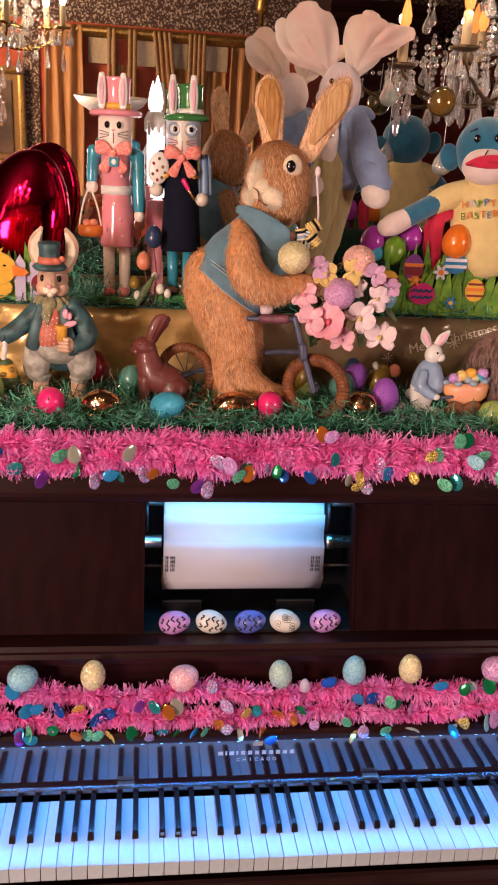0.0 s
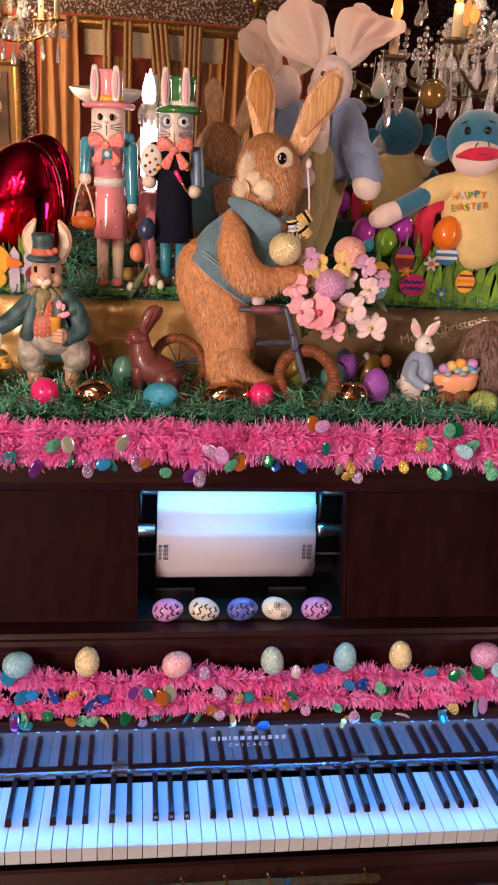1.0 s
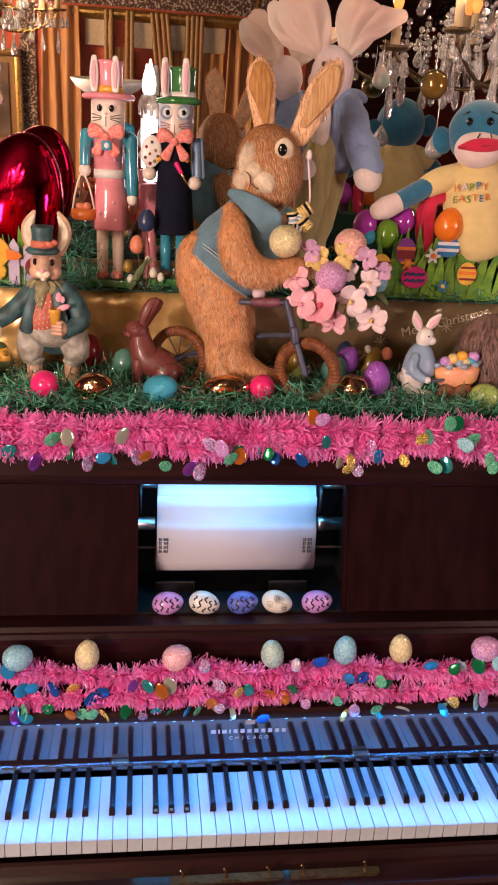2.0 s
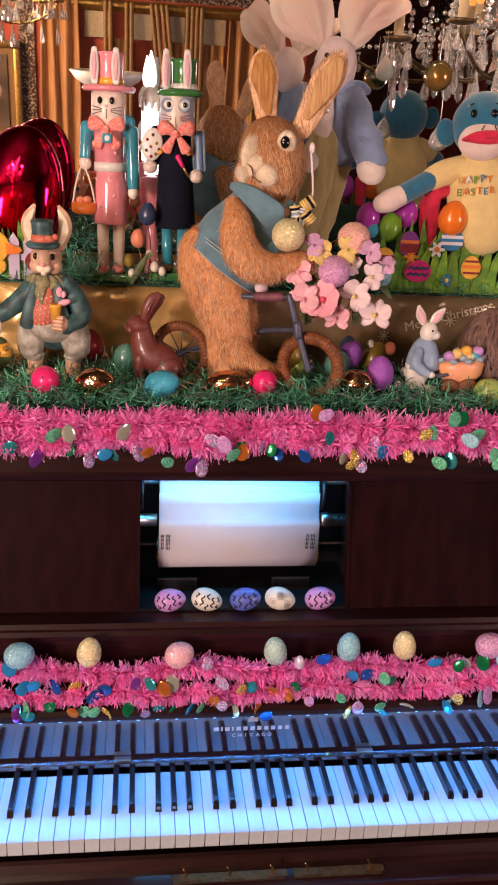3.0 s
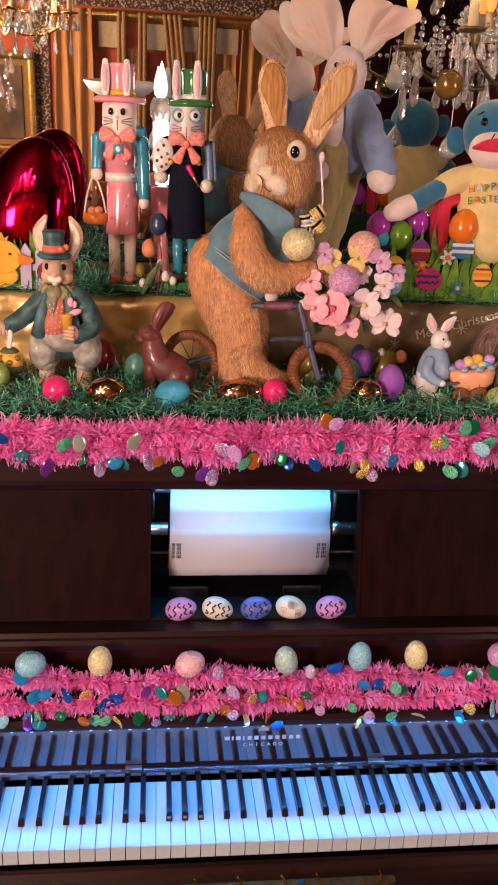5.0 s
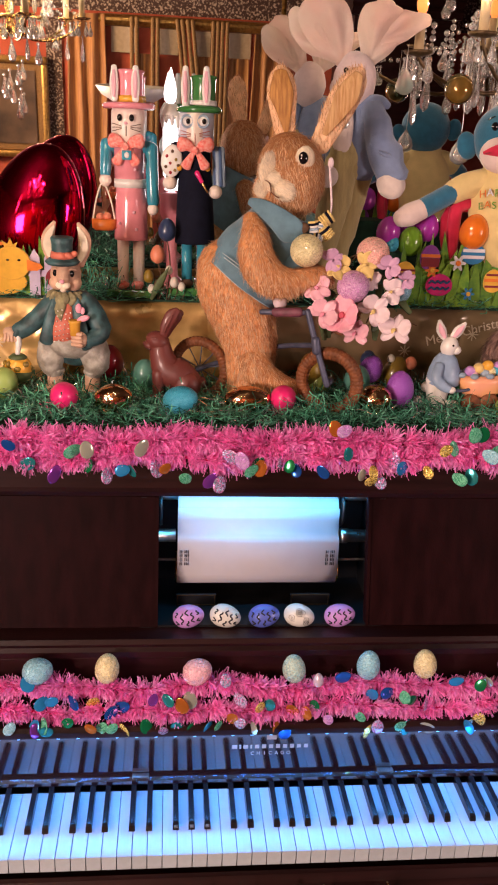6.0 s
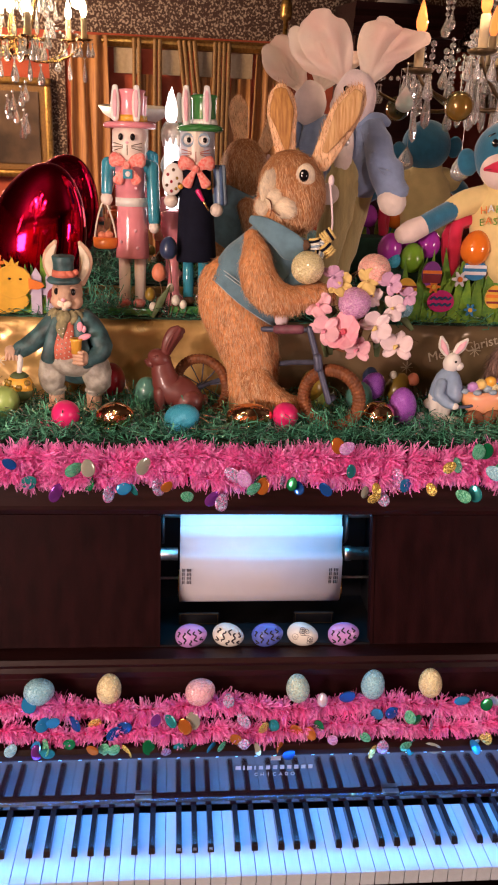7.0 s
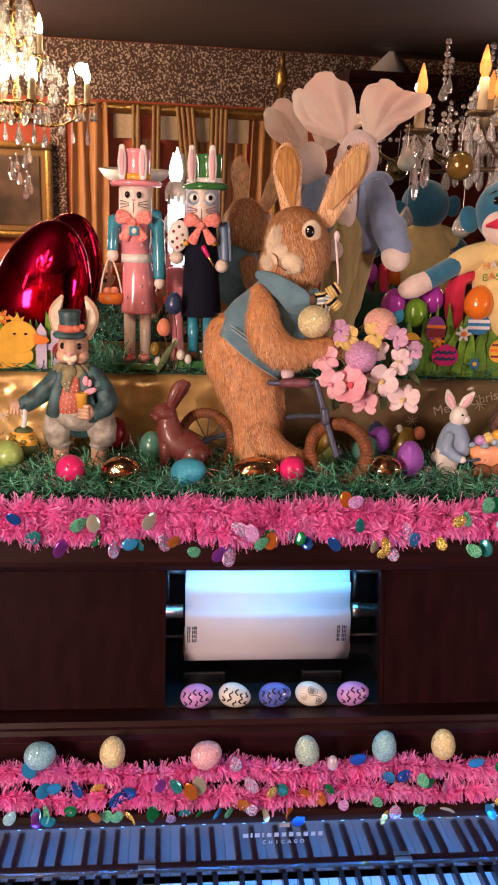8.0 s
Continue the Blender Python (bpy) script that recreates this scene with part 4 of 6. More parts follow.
    for i in range(v0, len(b.v)):          # soft creases of the cloth
        x, y, z = b.v[i]
        k = 1 + 0.05 * noise.noise(Vector((x * 40 + z * 25, y * 30, z * 12)))
        b.v[i] = (0.03 + (x - 0.03) * k, y * k, z)
    b.tube([(14, -34, 345), (34, -52, 337), (62, -62, 318), (86, -62, 297), (98, -56, 284)], [6, 13, 19, 22, 5], 16, 0.20)
    b.tube([(102, -30, 302), (112, -30, 284), (100, -34, 255), (84, -44, 236)], [8, 14, 18, 16], 12, 0.4)
    b.use(stitch).tube([(-57, -18, 253), (-40, -46, 238), (-6, -62, 209), (30, -58, 183), (54, -30, 164)], 0.8, 5)
    b.tube([(-30, -56, 262), (2, -66, 240)], 0.8, 5)
    b.tube([(-28, -57, 255), (4, -67, 233)], 0.8, 5)
    b.use(petal_white).ball((68, -36, 176), (12, 8, 12))
    # gold and navy bow at the neck, with a pale cord
    for k, (x, z, w, tilt) in enumerate(((142, 318, 15, -55), (142, 296, 15, 40), (122, 306, 13, 10), (128, 288, 11, 75), (134, 310, 9, -10))):
        for j in range(5):
            mt = (petal_yellow, petal_yellow, petal_yellow, navy_cloth, petal_yellow)[j] if k < 2 else (white_paint, blue_grey, white_paint, navy_cloth, petal_yellow)[j]
            c, q = math.cos(radians(tilt)), math.sin(radians(tilt))
            d0 = (j - 2) * w * 0.30
            b.use(mt).tube([(x - q * d0 - c * w * 0.6, -52, z + c * d0 - q * w * 0.6), (x - q * d0, -60, z + c * d0), (x - q * d0 + c * w * 0.6, -52, z + c * d0 + q * w * 0.6)], w * 0.16, 6)
    b.use(twig).ball((104, -56, 304), (9, 7, 9))
    b.use(petal_white).tube([(147, -20, 400), (150, -30, 360), (150, -40, 330), (142, -48, 308)], [1.8, 1.8, 1.6, 1.4], 8, 0.5)
    b.ball((149, -16, 406), (5, 4, 9))
    return b


thing("straw_rabbit", straw_rabbit(), spot(0.013, 0.150, 1.366, 2.0), "brown straw rabbit figure in a blue vest riding a bicycle", "figurine")

bike = thing("bicycle", None, pose(-0.060, 0.168, 1.352, 0, -1.5, -27), "small iron bicycle with wicker wheels carrying flowers", "toy bicycle")


def wheel(cx, cz, R, parent, spokes, r=0.0084):
    n = 96
    ty = B().use(wicker).tube([(cx + R * math.cos(a), 0, cz + R * math.sin(a)) for a in [2 * math.pi * k / n for k in range(n + 1)]], [r + 0.0010 * (k % 2) for k in range(n + 1)], 12, caps=False, smooth=False)
    w = part("wheel", ty, parent, "wheel wound with brown wicker")
    part("hub", B().use(lav_iron).lathe([(0.002, -0.009), (0.006, -0.009), (0.006, 0.009), (0.002, 0.009)], (cx, 0, cz), 12, 1, (90, 0, 0)), w)
    for i in range(spokes):
        a = 2 * math.pi * i / spokes + 0.2
        part("spoke", B().use(lav_iron).tube([(cx + 0.005 * math.cos(a), 0, cz + 0.005 * math.sin(a)), (cx + (R - 0.006) * math.cos(a), 0, cz + (R - 0.006) * math.sin(a))], 0.0010, 6), w)


wheel(0.0, 0.058, 0.049, bike, 10)
wheel(0.242, 0.0595, 0.0485, bike, 0, 0.0105)
def bar(name, pts, r, mt=lav_iron, label=""):
    part(name, B().use(mt).tube(pts, r, 10), bike, label)
bar("frame_tube", [(0.0, -0.010, 0.058), (0.05, 0.030, 0.075), (0.13, 0.040, 0.102), (0.222, -0.010, 0.122)], 0.0045)
bar("fork", [(0.205, -0.016, 0.178), (0.222, -0.016, 0.122), (0.243, -0.016, 0.058)], 0.0052)
bar("fork_joint", [(0.221, -0.018, 0.132), (0.2235, -0.018, 0.114)], 0.0075)
bar("handlebar", [(0.125, -0.020, 0.172), (0.165, -0.020, 0.174), (0.205, -0.012, 0.176), (0.225, 0.0, 0.180)], 0.0046)
bar("grip", [(0.150, -0.020, 0.1735), (0.190, -0.016, 0.1755)], 0.0078, mat("worn_grip", (0.20, 0.06, 0.09), 0.6, grain=0.4, scale=80))
# flower basket in front of the handlebar
bk = B().use(wicker)
for i in range(9):
    z, r = 0.146 + i * 0.0055, 0.022 + i * 0.0016
    bk.tube([(0.243 + r * math.cos(a), 0.052 + r * 0.8 * math.sin(a), z - 0.008 + 0.002 * math.sin(6 * a + i)) for a in [2 * math.pi * k / 24 for k in range(25)]], 0.0034, 6, caps=False)
part("basket", bk, bike, "brown wicker basket")


def petal_mesh(mt, R, wide, cup, curl, ruffle, seed):
    """One silk petal: narrow foot, broad middle, pointed curled tip and a ruffled rim."""
    rows, cols = 12, 8
    vs = []
    for i in range(rows + 1):
        t = i / rows
        w = R * wide * (0.12 + 0.88 * math.sin(math.pi * (t ** 0.9 * 0.86 + 0.02)) ** 0.6)
        for j in range(cols + 1):
            q = j / cols * 2 - 1
            y = -R * (cup * t + curl * t ** 3) + 0.22 * R * wide * q * q * (1 - 0.4 * t) + ruffle * R * math.sin(4.5 * q + seed + 3 * t) * t
            vs.append((w * q, y, R * (0.05 + 0.95 * t) - 0.10 * R * q * q * t))
    p = B().use(mt).add(vs, [(i * (cols + 1) + j, i * (cols + 1) + j + 1, (i + 1) * (cols + 1) + j + 1, (i + 1) * (cols + 1) + j) for i in range(rows) for j in range(cols)])
    return p.mesh("petal")


def flower(m, mt, R, orchid, label, hm, k):
    """Orchid: three narrow sepals, two broad petals and a lip; otherwise an open five-petalled blossom."""
    f = thing("flower", None, m, label, "flower", "flowers in the bicycle basket")
    broad = petal_mesh(mt, R, 0.54 if orchid else 0.58, 0.22 + 0.06 * (k % 3), 0.15 - 0.12 * (k % 2), 0.07, k)
    narrow = petal_mesh(mt, R * 1.05, 0.33, 0.10 + 0.08 * (k % 3), -0.25, 0.05, k + 2)
    turns = ((0, narrow), (125, narrow), (235, narrow), (72, broad), (-72, broad)) if orchid else tuple((72 * i + 8 * (i % 2), broad) for i in range(5))
    for i, (a, me) in enumerate(turns):
        o = part("petal", me, f, m=pose(0, 0.0016 * (i % 3), 0, 6 * ((i * 5 + k) % 3 - 1), a, 0))
        o.modifiers.new("thick", "SOLIDIFY").thickness = 0.0007
    if orchid:
        part("lip", B().use(hm).tube([(0, -R * 0.08, 0), (0, -R * 0.30, -R * 0.10), (0, -R * 0.38, -R * 0.30)], [R * 0.10, R * 0.14, R * 0.06], 10, 0.6), f)
    else:
        part("heart", B().use(hm).ball((0, -R * 0.10, 0), (R * 0.17, R * 0.12, R * 0.17), seg=12, rings=8), f)
    return f


for x, z, mt, R, n, lab in ((0.166, 1.533, petal_pink, 0.036, 6, "large pink silk blossom with a rose heart"), (0.125, 1.573, petal_pale, 0.026, 5, "pale pink silk blossom in the basket"), (0.135, 1.535, petal_pale, 0.028, 5, "pale pink silk blossom in the basket"),
                            (0.190, 1.505, petal_pale, 0.026, 5, "pale pink silk blossom in the basket"), (0.220, 1.542, petal_white, 0.030, 5, "white silk blossom with a yellow heart"), (0.256, 1.512, petal_white, 0.031, 5, "white silk blossom hanging over the basket rim"),
                            (0.249, 1.572, petal_white, 0.024, 5, "white silk blossom tinged with lilac"), (0.159, 1.608, petal_yellow, 0.024, 5, "yellow silk blossom in the basket"), (0.203, 1.614, petal_yellow, 0.024, 5, "yellow silk blossom in the basket"),
                            (0.240, 1.612, petal_lilac, 0.022, 4, "lilac silk blossom in the basket"), (0.146, 1.620, petal_lilac, 0.022, 4, "lilac silk blossom in the basket"), (0.272, 1.592, petal_lilac, 0.018, 4, "lilac silk blossom in the basket"), (0.215, 1.588, petal_white, 0.020, 5, "small white silk blossom")):
    k = int(z * 1000) % 7
    flower(pose(x, 0.046 + 0.10 * (z - 1.5) + 0.003 * k, z, -24 + 9 * k, 23 * k, -34 + 12 * k), mt, R * 0.90, mt is not petal_pink, lab, petal_yellow if mt is petal_white else heart if mt is petal_pink else petal_pink if mt is petal_pale else mt, k)
for x, y, z, r, mt, lab in ((0.104, 0.065, 1.634, 0.027, g_yellow, "pale yellow glittered egg among the flowers"), (0.219, 0.09, 1.630, 0.0275, g_coral, "coral glittered egg among the flowers"),
                            (0.185, 0.066, 1.578, 0.027, g_orchid, "orchid purple glittered egg among the flowers"), (0.273, 0.105, 1.568, 0.021, g_blue, "blue glittered egg among the flowers")):
    egg(spot(x, y, z), r, r * 1.03, mt, lab, (80, 0, 20), wob=0.02, group="glitter eggs in the basket")
tw = B().use(twig)
rng = random.Random(9)
for k in range(26):
    x, z = rng.uniform(0.15, 0.27), rng.uniform(1.49, 1.62)
    tw.tube([(x, 0.10, z), (x + rng.uniform(-.02, .02), 0.085, z + 0.015), (x + rng.uniform(-.035, .035), 0.08, z + rng.uniform(0.0, 0.03))], [0.0012, 0.001, 0.0006], 5)
tw.use(leaf_green)
for k in range(14):
    x, z = rng.uniform(0.13, 0.28), rng.uniform(1.50, 1.60)
    tw.tube([(x, 0.095, z), (x + rng.uniform(-.02, .02), 0.085, z - 0.02)], [0.008, 0.004], 8, 0.15)
thing("greenery", tw, None, "brown twigs and olive leaves filling the flower basket", "twigs", kind="stuff")

# ---------------------------------------------------------------- figurines on the lid
def gent_rabbit():
    b = B(0.00103)
    b.use(gent_fur)
    for x in (-31, 33):
        b.tube([(x, 0, 6), (x, 0, 38)], [13, 13], 14)
        b.ball((x - 2, -12, 7), (14, 22, 8))
    b.ball((-9, -6, 200), (25, 26, 27), (0, 0, 0), 26, 18).ball((-21, -12, 187), (14, 15, 13)).ball((4, -12, 187), (14, 15, 13))
    b.tube([(-9, -24, 212), (-8, -32, 196)], [11, 11], 14)
    b.use(cream).ball((-13, -35, 186), (7, 6, 6)).ball((-3, -35, 186), (7, 6, 6)).ball((-8, -33, 179), (5, 6, 5))
    b.use(petal_pink).ball((-8, -43, 193), (4, 3, 3))
    b.use(gloss_black).ball((-22, -27, 204), (4, 3.5, 5.5)).ball((5, -27, 204), (4, 3.5, 5.5))
    b.use(gent_fur).tube([(-28, -25, 210), (-22, -29, 212), (-16, -29, 209)], 1.6, 8).tube([(0, -29, 209), (5, -29, 212), (11, -25, 210)], 1.6, 8)
    # baggy trousers gathered at the ankle
    b.use(gent_pants)
    w0 = len(b.v)
    b.tube([(-31, 0, 34), (-36, -2, 46), (-36, -2, 62), (-30, 0, 80)], [15, 22, 26, 26], 24)
    b.tube([(34, 0, 36), (38, -2, 48), (38, -2, 64), (30, 0, 82)], [15, 22, 26, 26], 24)
    b.ball((1, -3, 86), (46, 37, 27), (0, 0, 0), 30, 18)
    for i in range(w0, len(b.v)):
        x, y, z = b.v[i]
        k = 1 + 0.10 * noise.noise(Vector((x * 55 + z * 30, y * 40, z * 95)))
        b.v[i] = (x * (0.5 + 0.5 * k), y * k, z)
    for x in (-31, 34):
        b.lathe([(14, 32), (17, 35), (16, 39), (13, 40)], (x, 0, 0), 18)
    # open coat with lapels, tails and pockets
    b.use(gent_coat)
    w0 = len(b.v)
    b.tube([(2, 8, 84), (0, 6, 112), (-4, 3, 142), (-7, 0, 166)], [44, 41, 34, 20], 28, 0.72)
    b.tube([(-28, -4, 154), (-50, -10, 130), (-72, -18, 112), (-85, -21, 104)], [18, 17, 15, 14], 18)
    b.tube([(20, -4, 156), (42, -10, 130), (49, -20, 108), (34, -36, 98)], [18, 18, 17, 12], 18)
    for i in range(w0, len(b.v)):
        x, y, z = b.v[i]
        k = 0.0025 * noise.noise(Vector((x * 60, y * 60, z * 70)))
        b.v[i] = (x + k, y - k, z + k)
    b.tube([(-24, -24, 162), (-30, -33, 128), (-38, -30, 92)], [6, 10, 12], 14, 0.35)
    b.tube([(10, -24, 162), (17, -33, 128), (26, -32, 88)], [6, 10, 14], 14, 0.35)
    b.lathe([(13, 0), (16, 2), (16, 7), (13, 9)], (-83, -20, 100), 14, 1, (0, -62, 0))
    b.use(dotted_vest).tube([(-9, -27, 92), (-8, -32, 116), (-7, -26, 150)], [19, 19, 12], 18, 0.5)
    b.use(white_paint)
    for i in range(26):
        x, z = -22 + (i * 7 % 27), 94 + i * 2.1
        b.ball((x, -42.4 + abs(x + 8) ** 2 * 0.012 + abs(z - 108) * 0.07, z), 1.3, seg=6, rings=4)
    # ruffled neckcloth
    b.use(moss)
    for k in range(9):
        a = math.pi * (1.0 + k / 8)
        b.tube([(-8 + 22 * math.cos(a), -2 + 22 * math.sin(a), 170), (-8 + 29 * math.cos(a + 0.1), -2 + 27 * math.sin(a + 0.1), 162), (-8 + 25 * math.cos(a), -4 + 26 * math.sin(a), 153)], [5, 7, 3], 10, 0.5)
    b.tube([(-10, -28, 160), (-14, -35, 146), (-12, -38, 132)], [8, 9, 3], 10, 0.5)
    b.use(gent_fur).ball((-96, -24, 100), (15, 11, 11), (0, 20, 0)).ball((20, -45, 100), (13, 10, 14))
    for k in range(4):
        b.tube([(10, -50, 93 + 6 * k), (24, -55, 93 + 6 * k)], [3.4, 3.2], 8)
        b.tube([(-104 + 5 * k, -32, 100), (-106 + 6 * k, -33, 90)], [3.2, 2.6], 8)
    b.use(white_paint).tube([(-86, -28, 98), (-84, -30, 84), (-86, -30, 68)], [6, 5, 4], 10)
    b.use(yellow_paint).lathe([(8, 0), (9, 20), (11, 24), (9, 25), (4, 22)], (13, -48, 108), 16)
    b.use(petal_pink).ball((26, -44, 135), (11, 5, 5), (0, -20, 0)).ball((17, -36, 150), (5, 4, 8)).ball((23, -34, 146), (4, 3, 6))
    for x0, x1, x2 in ((-31, -40, -29), (13, 20, 10)):
        b.use(gent_fur).tube([(x0, 2, 216), (x1, 4, 242), (x1 + (2 if x1 < 0 else -1), 5, 262), (x2, 5, 281)], [7, 10.5, 10, 3], 16, 0.45)
        b.use(cream).tube([(x0, -4, 222), (x1 + 1, -2.5, 242), (x1 + (3 if x1 < 0 else -2), -1, 260), (x2, 1.5, 275)], [4, 7, 6, 2], 12, 0.2)
    b.use(gent_coat).lathe([(4, 220), (25, 219), (28, 223), (24, 227), (18.5, 229), (17, 234), (16.5, 250), (18.5, 260), (17, 262), (4, 261)], (-11, -6, 0), 28, 0.95, (4, 0, 0))
    b.use(dotted_vest).lathe([(19, 229), (19, 233), (17.6, 240)], (-11, -6, 0), 28, 0.95, (4, 0, 0))
    b.ball((3, -40, 234), (7, 4, 5), (0, 20, 0)).ball((11, -36, 237), (5, 4, 5))
    # painted egg hanging from the hand
    b.use(yellow_paint).ball((-86, -30, 44), (23, 21, 22))
    b.use(leaf_green).ball((-86, -30, 36), (22.6, 21.2, 18)).lathe([(14, 58), (16, 62), (10, 67)], (-86, -30, 0), 12)
    b.use(e_olive)
    for i in range(9):
        b.ball((-86 + 21 * math.sin(i * 0.7 - 2.7), -30 - 19 * abs(math.cos(i * 0.7 - 2.7)), 46 + (i % 2) * 7), (4.5, 4, 5), seg=8, rings=5)
    return b


thing("rabbit_figurine", gent_rabbit(), spot(-0.284, 0.160, 1.366, -0.7), "resin rabbit figurine in green coat and top hat", "figurine")


def choc_rabbit():
    b = B(0.00100).use(choco)
    w0 = len(b.v)
    b.tube([(26, 0, 26), (10, 0, 40), (-10, 0, 50), (-19, 0, 70), (-23, 0, 90)], [25, 29, 27, 22, 18], 26, 0.85)
    b.ball((-27, 0, 100), (21, 17, 17), (0, 25, 0), 24, 16).ball((-40, 0, 93), (11, 11, 9), (0, 20, 0))
    b.ball((24, -13, 26), (24, 16, 24), (0, -20, 0), 24, 16)
    for i in range(w0, len(b.v)):          # moulded tufts of fur
        x, y, z = b.v[i]
        k = 0.0012 * noise.noise(Vector((x * 260 + z * 160, y * 200, z * 150)))
        b.v[i] = (x + k, y + k, z)
    b.tube([(-17, -5, 110), (-12, -7, 128), (-2, -6, 146), (6, -5, 153)], [7, 10, 11, 7], 16, 0.5)
    b.tube([(-14, 7, 110), (-6, 9, 128), (6, 9, 144), (12, 9, 148)], [7, 10, 10, 6], 16, 0.5)
    b.tube([(-14, -11, 118), (-9, -12.5, 132), (-1, -11, 146)], [2, 3, 2], 8)
    b.tube([(-24, -10, 44), (-26, -12, 24), (-27, -13, 6)], [13, 10, 9], 16).tube([(-12, 12, 40), (-16, 12, 6)], [12, 9], 14)
    b.ball((-30, -14, 5), (11, 8, 5)).ball((16, -16, 6), (26, 11, 7)).ball((48, 4, 28), (9, 10, 10))
    b.ball((-33, -14, 104), (3.4, 3, 3.6)).tube([(-36, -15, 108), (-29, -16, 108)], 1.3, 6)
    b.tube([(-48, -6, 92), (-40, -10, 88)], 1.0, 6).ball((-50, 0, 96), (3, 4, 3))
    return b


thing("chocolate_rabbit", choc_rabbit(), spot(-0.107, 0.130, 1.366, 0.9), "glossy milk chocolate rabbit sitting in paper grass", "chocolate figure")


blue_jacket = mat("blue_glaze", (0.32, 0.44, 0.62), 0.42, grain=0.3, scale=40, coat=0.15)


def bunny_small():
    b = B(0.00100)
    b.use(white_paint).tube([(-8, 0, 8), (-6, 0, 26), (-3, 0, 46)], [17, 20, 24], 22, 0.85).ball((-12, -10, 6), (17, 11, 7)).ball((10, -12, 6), (20, 10, 7))
    b.ball((-24, 6, 34), (10, 9, 10))
    b.use(blue_jacket).lathe([(24, 38), (29, 42), (30, 52), (27, 68), (20, 86), (12, 95), (6, 97)], (0, 0, 0), 28, 0.88, (0, 5, 0))
    b.tube([(-8, -20, 76), (-14, -28, 58), (-2, -32, 44), (8, -32, 38)], [9, 10, 9, 7], 14)
    b.use(white_paint).ball((13, -2, 107), (15, 14, 18), (0, 24, 0), 22, 16).ball((24, -5, 101), (9, 9, 8)).ball((12, -34, 37), (7, 6, 6))
    b.tube([(6, 2, 120), (-1, 3, 136), (-4, 4, 152)], [5, 9, 3], 14, 0.45).tube([(18, 2, 120), (29, 3, 133), (41, 4, 145)], [5, 9, 3], 14, 0.45)
    b.use(petal_pale).tube([(5, -3, 123), (-1, -1.5, 136), (-4, 1, 147)], [2.5, 5, 1.5], 8, 0.2).tube([(20, -3, 123), (29, -1, 133), (38, 1, 142)], [2.5, 5, 1.5], 8, 0.2)
    b.use(gloss_black).ball((17, -15, 111), 2.0).ball((32, -6, 102), (1.6, 2, 1.6))
    b.use(lav_iron).tube([(6, -32, 36), (36, -26, 33), (60, -20, 38)], 3, 8)
    return b


thing("rabbit_figurine", bunny_small(), spot(0.367, 0.105, 1.366, 5.0), "white ceramic rabbit in a blue jacket pushing a cart", "figurine")
cart = thing("egg_cart", None, spot(0.438, 0.095, 1.366, 5.5), "orange eggshell cart loaded with small pastel eggs", "toy cart")
shell = B(0.00100).use(mat("apricot_shell", (0.86, 0.42, 0.12), 0.35, color2=(0.84, 0.38, 0.26), scale=14, coat=0.2))
shell.lathe([(6, 14), (24, 18), (38, 34), (42, 52), (38, 64), (36, 62), (30, 58), (6, 56)], (0, 0, 0), 26, 0.75)
part("shell", shell, cart)
for i in range(9):
    part("shell_rim", B(0.00100).use(blue_grey).ball((38 * math.cos(i * 0.7), 28 * math.sin(i * 0.7), 64), (8, 7, 5), seg=8, rings=5), cart)
for x in (-24, 8):
    w = B(0.00100).use(wicker).lathe([(3, -5), (15, -5), (17, -3), (17, 3), (15, 5), (3, 5)], (x, -24, 16), 20, 1, (90, 0, 0))
    w = part("wheel", w, cart, "brown wooden wheel")
    part("hub", B(0.00100).use(twig).lathe([(1, -2), (5, -2), (5, 2), (1, 2)], (x, -30, 16), 12, 1, (90, 0, 0)), w)
for x, z, mt in ((-22, 70, e_lav), (-8, 74, petal_yellow), (8, 78, yellow_paint), (22, 68, e_blue), (2, 64, blue_grey), (28, 76, e_lav), (-16, 62, g_pink), (14, 66, g_yellow)):
    egg(cart.matrix_world @ pose(x * 0.001, -0.008, z * 0.001), 0.010, 0.012, mt, "tiny pastel egg heaped in the cart", (60, 20, x), group="eggs in the cart")

# shaggy fibre dome at the end of the lid
b = B(0.00104).use(hair)
b.ball((0, 0, 74), (58, 56, 76), (0, 0, 0), 28, 18)
b.blades(5200, 30, 1.6, 21, (0, len(b.f)), (0.1, 0, -1), 0.10, [hair])
rng = random.Random(8)
for k in range(46):
    a = rng.uniform(-math.pi, 0)
    b.tube([(57 * math.sin(th) * math.cos(a + 0.08 * math.sin(th * 9 + k)) * 1.02, 56 * math.sin(th) * math.sin(a + 0.08 * math.sin(th * 9 + k)) * 1.02, 74 + 77 * math.cos(th)) for th in [0.15 + i * 0.25 for i in range(10)]], [3.2] * 10, 6)
thing("fibre_animal", b, spot(0.520, 0.140, 1.355, 6), "shaggy mauve brown fibre figure beside a green egg", "figurine")

